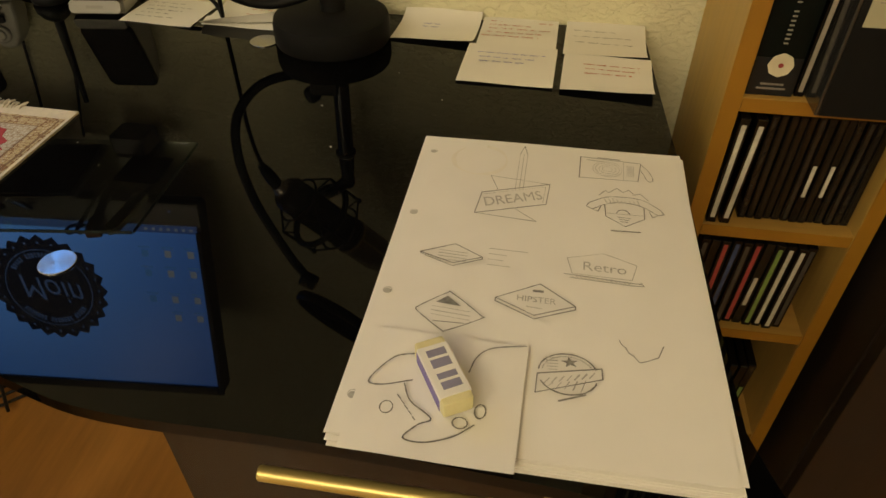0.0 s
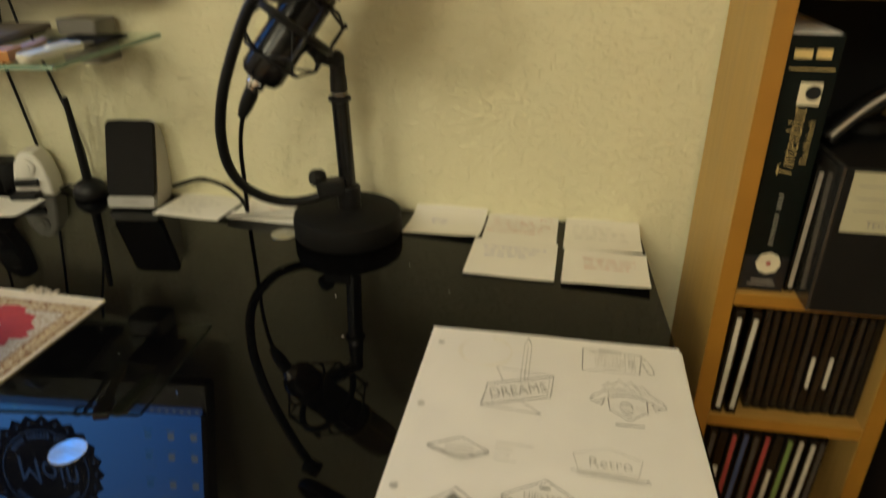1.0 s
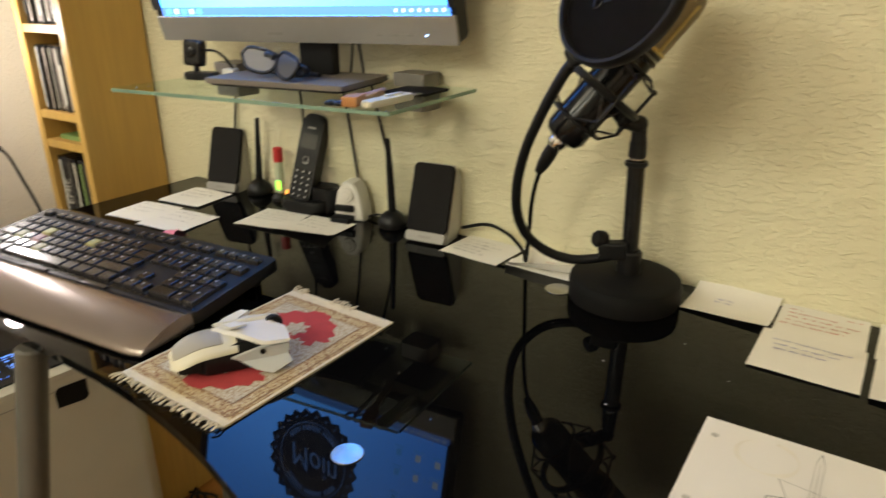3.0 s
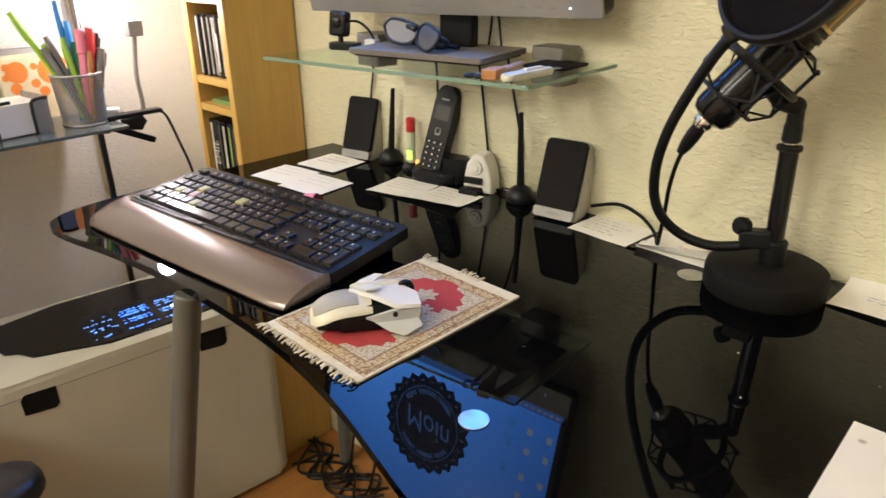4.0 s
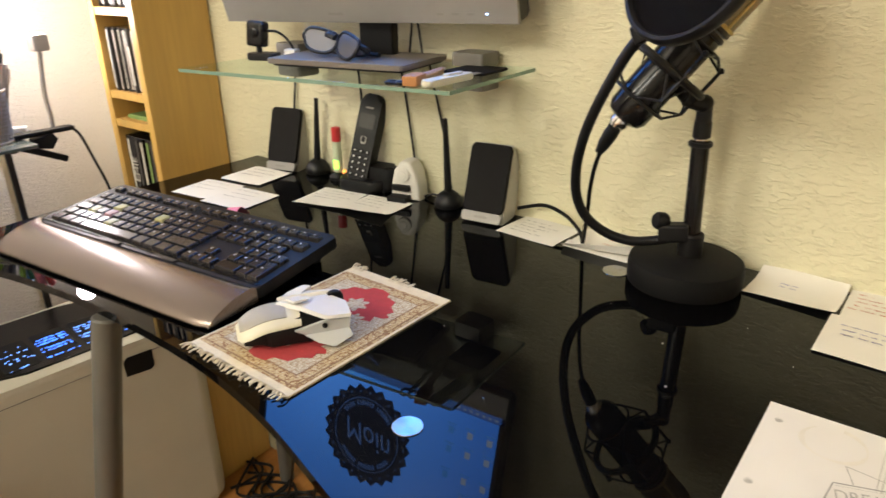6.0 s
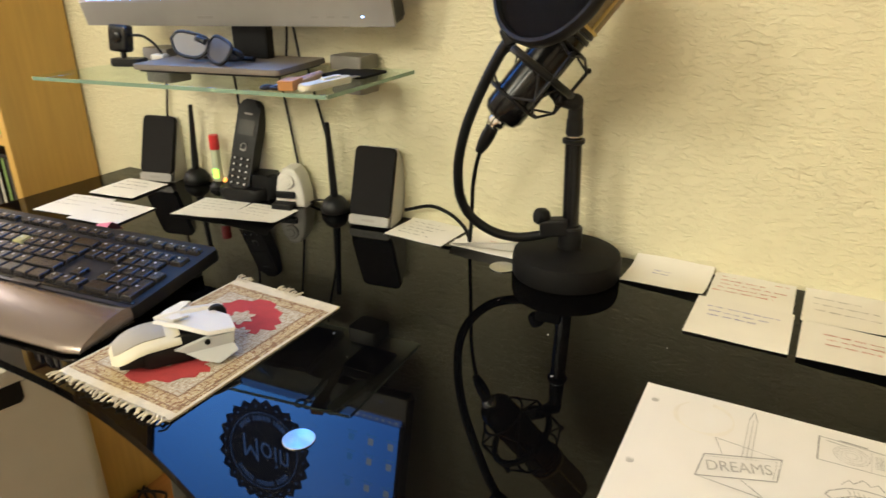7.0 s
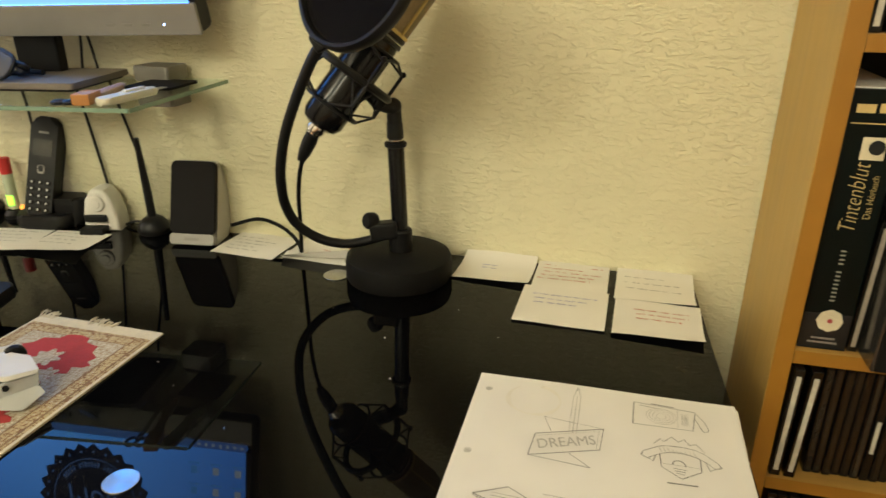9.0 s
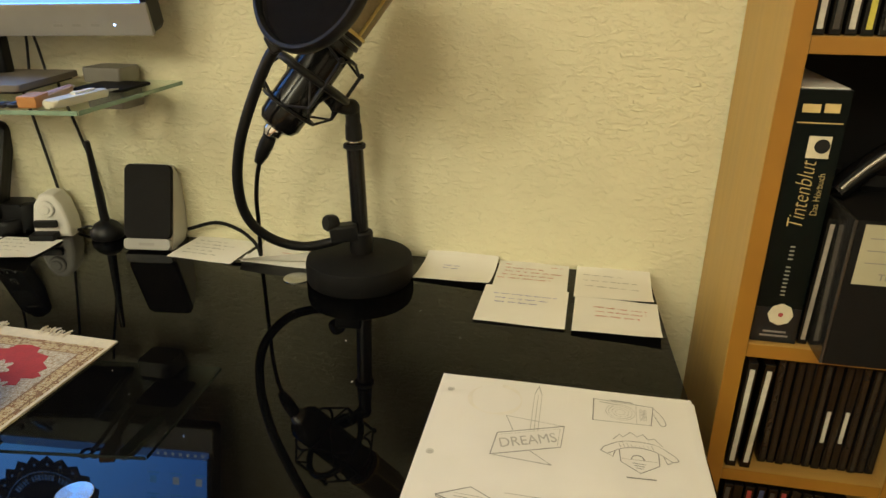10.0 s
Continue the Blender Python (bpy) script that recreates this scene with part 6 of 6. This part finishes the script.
def fill_left_tower():
    rnd = random.Random(9)
    for z, n, h in ((0.865, 17, 0.112), (1.012, 17, 0.124), (1.17, 17, 0.124), (0.42, 11, 0.13), (0.24, 11, 0.13)):
        for k in range(n):
            sp = (M_SPINE_WHITE, M_SPINE_DARK, M_SPINE_WHITE, M_SPINE_DUN, M_SPINE_DUN, M_SPINE_WHITE, M_SPINE_DUN, M_SPINE_DARK, M_SPINE_DUN)[(k + int(z * 10)) % 9]
            jewel_case(-1.168 + 0.0061 * k, 0.506 + rnd.uniform(0, 0.010), z, 0.0056, sp, rnd.uniform(-0.2, 0.6), h=h, label="disc case with mixed spine standing in the corner tower",
                       shell=M_CASE_GREY, group="CD cases in the corner tower", mark=0.92 if k % 4 else 0.6, wide=0.8)
    for k in range(2):
        b = thing("booklet", "thin green booklet lying in the corner tower", "booklet", pose(-1.112, 0.57, 0.812 + 0.004 * k, 0, 0, 3 * k))
        part("cover", box(0.088, 0.11, 0.004, (0, 0, 0.002), 0.0008), M_SPINE_GREEN, b)
    for k in range(6):
        t = jewel_case(-1.163 + 0.0170 * k, 0.504 + rnd.uniform(0, 0.004), 0.640, 0.0145, (M_SPINE_WHITE, M_SPINE_DARK, M_SPINE_DARK, M_SPINE_WHITE, M_SPINE_GREEN, M_SPINE_DARK)[k], 1.0, h=0.140,
                       label="film case standing in the corner tower", group="film cases in the corner tower", mark=0.9 if k != 1 else 0.3)
        if k == 1:
            part("spine_text", lettering("EMIE", 0.025, pose(0, -0.0012, 0.075, 90, 0, 0) @ pose(0, 0, 0, 0, 0, 90), 0.0001), M_SPINE_WHITE, t, "white lettering", smooth=0)


fill_left_tower()

# ---- dark cabinet behind the tower ----


def dark_cabinet():
    t = thing("dark_cabinet", "tall dark brown cabinet standing beside the CD tower", "cabinet", pose(0.80, 0.53, 0))
    part("body", box(0.63, 0.22, 2.0, (0, 0, 1.0), 0.003), M_DARK_WOOD, t)
    for sx in (-1, 1):
        part("door", box(0.310, 0.018, 1.96, (sx * 0.1575, -0.119, 1.0), 0.002), M_DARK_WOOD, t)


M_DARK_WOOD = material("dark_brown_wood", (0.012, 0.008, 0.006), 0.5, vary=0.3, grain=20, stretch=(6, 6, 0.5))
dark_cabinet()

# ---- computer on the floor ----


def computer():
    t = thing("computer_tower", "white computer tower with black top grille lit blue inside", "computer", pose(-0.991, 0.494, 0, 0, 0, -6.0))
    w, ln, h = 0.262, 0.60, 0.447
    ol = [(x - w / 2, y - ln / 2) for x, y in rounded(w, ln, 0.030, 6)]
    part("case", prism(ol, 0.012, h, 0.012, seg=3), M_PC, t, "off-white painted case")
    seam = [(x - w / 2, y - ln / 2) for x, y in rounded(w + 0.0012, ln + 0.0012, 0.0306, 6)]
    part("seam", prism(seam, h - 0.030, h - 0.0288), M_GREY, t)
    for x, y in ((-0.03, -0.06), (-w + 0.03, -0.06), (-0.03, -ln + 0.06), (-w + 0.03, -ln + 0.06)):
        part("foot", rod((x, y, 0), (x, y, 0.013), 0.014, seg=14), M_BLACK, t)
    left = [(-0.060, -0.030), (-0.030, -0.100), (-0.028, -0.200), (-0.028, -0.300), (-0.052, -0.370), (-0.066, -0.415), (-0.096, -0.432), (-0.106, -0.452), (-0.124, -0.456), (-0.126, -0.470), (-0.200, -0.476)]
    ol = left + [(-w + 0.040, -0.474), (-w + 0.036, -0.430), (-w + 0.014, -0.340), (-w + 0.014, -0.180), (-w + 0.040, -0.070), (-w + 0.075, -0.030)]
    ol = ol[::-1]
    g = part("top_grille", prism(ol, h - 0.001, h + 0.0035, 0.001), M_BLACK_GLOSS, t, "black see-through top panel")
    rnd = random.Random(3)
    for k in range(4):
        part("lit_vent", prism([(x - w / 2 + 0.030, y - 0.100 - 0.066 * k) for x, y in rounded(0.110, 0.056, 0.006)], h + 0.0033, h + 0.0040), M_BLACK, g)
        bm = bmesh.new()
        for q in range(120 if k != 3 else 30):
            col = rnd.choice((-0.028, -0.018, -0.008, 0.012, 0.022, 0.050))
            x, y = -w / 2 + 0.030 + col + rnd.uniform(-0.002, 0.002), -0.100 - 0.066 * k + rnd.uniform(-0.026, 0.026)
            box(rnd.uniform(0.0012, 0.004), rnd.uniform(0.0015, 0.005), 0.0003, (x, y, h + 0.0043), 0, bm=bm)
        tagged(part("blue_light", bm, (M_BLUE_LED, M_BLUE_LED2)[k % 2], g, "blue light shining through the vent", smooth=0), kind="stuff")
    part("bright_light", lathe([(0, 0), (0.006, 0), (0.004, 0.001), (0, 0.001)], 10, Matrix.Translation((-w / 2 + 0.042, -0.165, h + 0.0045))), M_WHITE_LED, g)
    for y in (-0.131, -0.429):
        q = [(-0.026, -0.017), (0.020, -0.021), (0.027, -0.014), (0.027, 0.019), (-0.020, 0.021), (-0.027, 0.012)]
        part("grip_hole", prism(q, 0.0, 0.0012, 0.0004, pose(0.0002, y, h - 0.046, 90, 0, 90)), M_BLACK_MATT, t, "black grip opening")
    part("front_light", lathe([(0, 0), (0.005, 0), (0.004, 0.001), (0, 0.001)], 12, pose(-w + 0.020, -0.452, h)), M_WHITE_LED, t)


M_PC = material("offwhite_paint", (0.54, 0.52, 0.44), 0.42, vary=0.07, grain=8)
M_BLUE_LED = material("blue_led", (0.02, 0.05, 0.2), 0.4, glow=(0.06, 0.22, 1.0, 3.0))
M_BLUE_LED2 = material("pale_blue_led", (0.02, 0.05, 0.2), 0.4, glow=(0.15, 0.36, 1.0, 2.0))
M_WHITE_LED = material("white_blue_led", (0.2, 0.3, 0.4), 0.4, glow=(0.5, 0.75, 1.0, 5.0))
computer()

# ---- glass shelf on the far wall ----
LZ = 0.800


def side_shelf():
    t = thing("side_shelf", "grey glass shelf on a dark metal upright at the far wall", "shelf", pose(-1.28, 0.0, LZ))
    part("pane", prism([(x, y - 0.02) for x, y in rounded(0.285, 0.72, 0.004, 2)], -0.0055, 0.0, 0.0008), M_FROST, t, "grey frosted glass pane")
    part("upright", box(0.010, 0.012, 2.3, (-0.135, 0.385, 1.15 - LZ), 0.003), M_DARK_METAL, t, "dark metal upright")
    part("bracket", box(0.20, 0.012, 0.018, (-0.04, 0.33, -0.018), 0.002), M_DARK_METAL, t)


M_FROST = material("grey_frosted_glass", (0.085, 0.10, 0.09), 0.18, vary=0.08)
side_shelf()


def mesh_cup():
    t = thing("pen_cup", "round silver wire-mesh pen cup full of pens", "pen holder", pose(-1.217, 0.295, LZ))
    r0, r1, h = 0.036, 0.041, 0.088
    bm = bmesh.new()
    for k in range(44):
        a = 2 * math.pi * k / 44
        for s in (0.9, -0.9):
            pts = [((r0 + (r1 - r0) * v) * math.cos(a + s * v), (r0 + (r1 - r0) * v) * math.sin(a + s * v), h * v) for v in (0.0, 0.25, 0.5, 0.75, 1.0)]
            tube(pts, 0.0007, 4, 1, bm, smooth=False)
    tagged(part("mesh", bm, M_MESH, t, "fine silver wire mesh"), kind="stuff")
    for z, r in ((0.002, r0), (h, r1)):
        part("rim", tube([(r * math.cos(2 * math.pi * k / 32), r * math.sin(2 * math.pi * k / 32), z) for k in range(33)], 0.0022, 8, 1, smooth=False), M_MESH, t)
    part("floor", lathe([(0, 0), (r0, 0), (r0, 0.0015), (0, 0.0015)], 28), M_MESH, t)


def pen(dx, dy, ty, tz, tx, r, mat, label, cap=None):
    """A pen standing in the cup: foot offset in the cup, then where its upper end leans to."""
    p0, p1 = Vector((-1.217 + dx, 0.295 + dy, LZ + 0.003)), Vector((-1.225 + tx, ty, tz))
    length = (p1 - p0).length
    t = thing("pen", label, "pen", along(p0, p1), group="pens in the mesh cup")
    part("barrel", rod((0, 0, 0), (0, 0, length * 0.8), r, r, 12), mat, t)
    c = part("cap", rod((0, 0, length * 0.74), (0, 0, length), r * 1.15, r * 0.85, 12), cap or mat, t)
    part("clip", box(r * 0.7, 0.0012, length * 0.18, (0, -r * 1.25, length * 0.86), 0.0004), cap or mat, c)


M_MESH = material("silver_wire", (0.42, 0.41, 0.40), 0.38, metal=0.7, vary=0.1)
M_MESH_SHEET = material("silver_mesh_sheet", (0.45, 0.44, 0.42), 0.4, metal=0.6, vary=0.1)
_nt = M_MESH_SHEET.node_tree
_ck = _nt.nodes.new("ShaderNodeTexChecker")
_ck.inputs["Scale"].default_value = 700
_ck.inputs["Color1"].default_value, _ck.inputs["Color2"].default_value = (0.9, 0.9, 0.9, 1), (0.25, 0.25, 0.25, 1)
_co = _nt.nodes.new("ShaderNodeTexCoord")
_nt.links.new(_co.outputs["Object"], _ck.inputs["Vector"])
_nt.links.new(_ck.outputs["Color"], _nt.nodes["Principled BSDF"].inputs["Alpha"])
M_LIME = material("lime_plastic", (0.35, 0.60, 0.05), 0.35)
M_BLUE = material("blue_plastic", (0.04, 0.22, 0.60), 0.35)
M_GREEN = material("green_plastic", (0.02, 0.25, 0.12), 0.35)
M_ORANGE = material("orange_card", (0.75, 0.22, 0.03), 0.6, vary=0.1)
M_WOOD_PEN = material("pencil_wood", (0.50, 0.25, 0.07), 0.5)
M_GREY_PEN = material("grey_brown_plastic", (0.22, 0.19, 0.17), 0.4)
mesh_cup()
for args in ((-0.010, 0.010, 0.219, 0.994, -0.008, 0.0048, M_LIME, "bright lime-green pen leaning out of the cup"),
             (-0.004, 0.004, 0.258, 0.940, -0.006, 0.0050, M_LIME, "lime-green pen in the cup"),
             (0.006, 0.010, 0.262, 0.953, 0.004, 0.0055, M_GREY_PEN, "grey-brown pen leaning in the cup"),
             (0.014, 0.006, 0.252, 0.935, 0.008, 0.0050, M_GREY, "grey pen leaning on the rim of the cup"),
             (0.010, 0.004, 0.285, 0.950, 0.010, 0.0045, M_LIME, "pale lime pencil in the cup"),
             (-0.012, 0.000, 0.293, 1.008, -0.012, 0.0045, M_BLUE, "blue ball pen standing high in the cup"),
             (-0.008, 0.002, 0.303, 0.975, -0.006, 0.0055, M_BLUE, "blue pen in the cup"),
             (0.004, 0.004, 0.305, 0.941, 0.004, 0.0070, M_GREEN, "dark green marker in the cup"),
             (0.010, 0.006, 0.316, 0.962, 0.010, 0.0080, M_PINK, "pink marker in the cup"),
             (0.006, 0.010, 0.332, 0.963, 0.012, 0.0075, M_RED, "thick red marker in the cup"),
             (0.016, 0.008, 0.322, 0.925, 0.018, 0.0042, M_WOOD_PEN, "wooden pencil in the cup"),
             (0.002, 0.014, 0.344, 0.953, 0.004, 0.0065, M_BLACK, "black marker in the cup"),
             (0.014, 0.016, 0.345, 0.927, 0.014, 0.0075, M_GREY_PEN, "dark grey marker in the cup"),
             (-0.010, 0.008, 0.308, 1.030, -0.014, 0.0048, M_WHITE, "long white pen standing high in the cup"),
             (-0.006, 0.012, 0.324, 1.035, -0.010, 0.0048, M_GREY_PEN, "long grey-brown pen standing high in the cup")):
    pen(*args)


def note_holder():
    t = thing("note_holder", "silver mesh desk tray holding a white note block", "note holder", pose(-1.232, 0.180, LZ, 0, 0, 8))
    part("block", box(0.078, 0.078, 0.052, (0, 0, 0.028), 0.0008), M_NOTE, t, "stack of white note paper")
    for x in (-0.046, 0.046):
        part("side", box(0.0010, 0.026, 0.062, (x, 0.0345 if x > 0 else 0.0, 0.031), 0.0003), M_MESH_SHEET, t, "silver mesh side")
    part("side", box(0.092, 0.0015, 0.062, (0, 0.047, 0.031), 0.0005), M_MESH_SHEET, t, "silver mesh side")
    part("side", box(0.092, 0.0015, 0.062, (0, -0.047, 0.031), 0.0005), M_MESH_SHEET, t, "silver mesh side")
    for y in (-0.030, 0.030):
        part("wire_clip", tube([(0.049, y - 0.012, 0.001), (0.050, y - 0.012, 0.05), (0.050, y - 0.006, 0.058), (0.050, y + 0.006, 0.060), (0.049, y + 0.016, 0.060)], 0.0028, 8, 5), M_DARK_METAL, t, "bent dark wire")
    b = thing("pattern_box", "white box with orange dots on the far shelf", "box", pose(-1.340, 0.258, LZ, 0, 0, 4))
    part("carton", box(0.060, 0.120, 0.112, (0, 0, 0.056), 0.001), M_CREAM_CARD, b)
    rnd = random.Random(5)
    for y, z, r in ((-0.032, 0.088, 0.019), (0.028, 0.086, 0.025), (-0.004, 0.066, 0.008), (0.038, 0.052, 0.014), (-0.038, 0.060, 0.010), (0.008, 0.050, 0.009), (-0.016, 0.044, 0.007), (-0.052, 0.080, 0.006), (-0.002, 0.096, 0.006), (0.048, 0.098, 0.008), (-0.048, 0.098, 0.007), (0.052, 0.074, 0.006)):
        part("dot", lathe([(0, 0), (r, 0), (r, 0.0005), (0, 0.0005)], 20, pose(0.0300, y, z, 0, 90, 0)), M_ORANGE, b, "orange dot")
    c = thing("blue_box", "blue and red printed carton on the far shelf", "box", pose(-1.335, 0.150, LZ, 0, 0, 6))
    part("carton", box(0.050, 0.075, 0.080, (0, 0, 0.040), 0.001), M_BLUE, c)
    part("band", box(0.0006, 0.020, 0.060, (0.0252, 0.012, 0.034), 0), M_SPINE_RED, c, "red band", smooth=0)
    part("lid_edge", box(0.051, 0.076, 0.012, (0, 0, 0.0765), 0.001), M_WHITE_CARD, c, "white lid")
    s = thing("letter_tray", "silver mesh letter tray standing at the wall", "tray", pose(-1.400, 0.16, LZ))
    part("back", box(0.002, 0.27, 0.120, (0, 0, 0.060), 0.0005), M_MESH_SHEET, s)
    part("rim", rod((0, -0.135, 0.121), (0, 0.135, 0.121), 0.003, seg=10), M_MESH, s)
    part("foot", box(0.030, 0.27, 0.002, (0.014, 0, 0.001), 0.0005), M_MESH, s)


M_CREAM_CARD = material("cream_card", (0.70, 0.58, 0.36), 0.6, vary=0.1)
note_holder()


def clip_lamp():
    t = thing("clip_lamp", "small grey gooseneck lamp clipped to the glass shelf", "lamp", pose(-1.205, 0.345, LZ))
    part("clip_jaw", prism([(-0.012, -0.020), (0.012, -0.020), (0.010, 0.085), (-0.010, 0.085)], 0.001, 0.009, 0.002), M_BLACK, t, "black clip jaw")
    part("clip_jaw", prism([(-0.012, -0.018), (0.012, -0.018), (0.009, 0.075), (-0.009, 0.075)], -0.020, -0.008, 0.002, pose(0, 0, -0.004, -26, 0, 0)), M_BLACK, t, "black clip jaw")
    part("clip_cheek", prism([(0.010, -0.004), (0.045, 0.002), (0.052, -0.010), (0.040, -0.026), (0.012, -0.020)], -0.011, 0.011, 0.002, pose(0, 0, 0, 90, 0, 90)), M_BLACK, t, "black clip cheek")
    part("clip_spring", rod((-0.010, 0.035, -0.008), (0.010, 0.035, -0.008), 0.007, seg=14), M_STEEL, t)
    part("neck", tube([(0, 0.052, 0.008), (0.0, 0.053, 0.03), (-0.002, 0.052, 0.07), (-0.001, 0.056, 0.11), (0.0, 0.060, 0.142)], 0.0042, 10, 10, ribs=0.08), M_GREY_LIGHT, t, "grey gooseneck")
    part("socket", box(0.024, 0.026, 0.028, (0.0, 0.061, 0.157), 0.003), M_GREY_LIGHT, t, "grey socket block")
    part("lens", lathe([(0, 0), (0.0085, 0), (0.0085, 0.002), (0, 0.003)], 20, pose(0.0, 0.061, 0.1712)), M_LAMP_GLOW, t, "bright lamp lens")
    part("cable", tube([(0.0, 0.083, 0.004), (0.002, 0.095, -0.012), (0.002, 0.110, -0.06), (0.003, 0.128, -0.13), (0.006, 0.140, -0.24), (-0.05, 0.13, -0.50), (-0.12, 0.12, LZ * -1 + 0.005)], 0.0027, 8, 8), M_BLACK, t, "black cable")
    n = thing("stapler", "small white device lying at the end of the shelf", "stapler", pose(-1.252, 0.340, LZ, 0, 0, 60))
    part("body", box(0.060, 0.024, 0.014, (0.0, 0, 0.007), 0.003), M_WHITE, n)
    part("base", box(0.066, 0.026, 0.004, (0.0, 0, 0.002), 0.001), M_BLACK, n)


M_LAMP_GLOW = material("lamp_glow", (0.8, 0.8, 0.75), 0.4, glow=(1.0, 0.92, 0.82, 12.0))
M_GREY_LIGHT = material("light_grey_plastic", (0.36, 0.34, 0.31), 0.45, vary=0.08)
clip_lamp()

# ---- chair and cables ----


def chair():
    t = thing("office_chair", "black padded armrest of an office chair in front of the desk", "chair", pose(-0.635, -0.14, -0.015))
    arm = bmesh.new()
    bmesh.ops.create_uvsphere(arm, u_segments=24, v_segments=14, radius=1.0)
    for v in arm.verts:
        x, y, z = v.co
        v.co = (0.046 * math.copysign(abs(x) ** 0.7, x), 0.115 * math.copysign(abs(y) ** 0.75, y), 0.572 + 0.022 * math.copysign(abs(z) ** 0.7, z))
    part("armrest", arm, M_LEATHER, t, "black padded armrest", 60)
    part("post", rod((0, -0.03, 0.30), (0, -0.02, 0.555), 0.018, seg=16), M_BLACK, t)
    part("seat", box(0.46, 0.44, 0.08, (-0.26, -0.12, 0.40), 0.03, seg=3), M_LEATHER, t)
    part("arm_bracket", box(0.12, 0.05, 0.02, (-0.045, -0.05, 0.345), 0.004), M_BLACK, t)
    part("column", rod((-0.26, -0.12, 0.06), (-0.26, -0.12, 0.37), 0.025, seg=16), M_DARK_METAL, t)
    for k in range(5):
        a = radians(72 * k + 20)
        part("base_leg", rod((-0.26, -0.12, 0.08), (-0.26 + 0.26 * math.cos(a), -0.12 + 0.26 * math.sin(a), 0.045), 0.018, 0.012, 10), M_BLACK, t)
        part("castor", lathe([(0, -0.012), (0.024, -0.012), (0.025, 0), (0.024, 0.012), (0, 0.012)], 16, pose(-0.26 + 0.26 * math.cos(a), -0.12 + 0.26 * math.sin(a), 0.025, 90, 0, 72 * k)), M_BLACK, t)


M_LEATHER = material("black_leatherette", (0.012, 0.011, 0.011), 0.38, vary=0.25, bump=0.0002, bump_scale=260)
chair()
_rnd = random.Random(12)
for k in range(7):
    c = thing("floor_cable", "black cable lying in loops on the floor behind the desk", "cable", pose(-0.99, 0.57, 0), group="cables on the floor")
    pts = [(_rnd.uniform(-0.05, 0.0) + 0.045 * q, 0.045 * math.sin(q * 1.6 + k * 1.3) - 0.02 + _rnd.uniform(-0.02, 0.02), 0.004 + 0.004 * (k % 3) + 0.002 * (q % 2)) for q in range(6)]
    part("cord", tube(pts, 0.0032, 8, 6), M_BLACK, c)
for k in range(2):
    c = thing("hanging_cable", "black cable hanging from the desk down to the floor", "cable", pose(-0.80 + 0.07 * k, 0.50, 0), group="cables under the desk")
    part("cord", tube([(0.0, 0.06, 0.725), (0.0, 0.05, 0.66), (0.03, 0.02, 0.40), (-0.02, 0.04, 0.15), (-0.08, 0.05, 0.006), (-0.16, 0.06, 0.005)], 0.003, 8, 7), M_BLACK, c)

# ---- dust on the desk ----
_bm = bmesh.new()
for _x, _y, _r in ((-0.077, 0.424, 0.0009), (-0.049, 0.357, 0.0009), (0.031, 0.452, 0.0006), (-0.150, 0.470, 0.0005), (-0.265, 0.330, 0.0006), (-0.228, 0.300, 0.0005), (-0.020, 0.500, 0.0005)):
    lathe([(0, 0), (_r, 0.0001), (_r * 0.7, _r * 0.5), (0, _r * 0.6)], 6, Matrix.Translation((_x, _y, D + 0.0001)), _bm)
tagged(part("dust", _bm, M_PAPER), "scattered white dust specks on the black glass", "dust", kind="stuff")
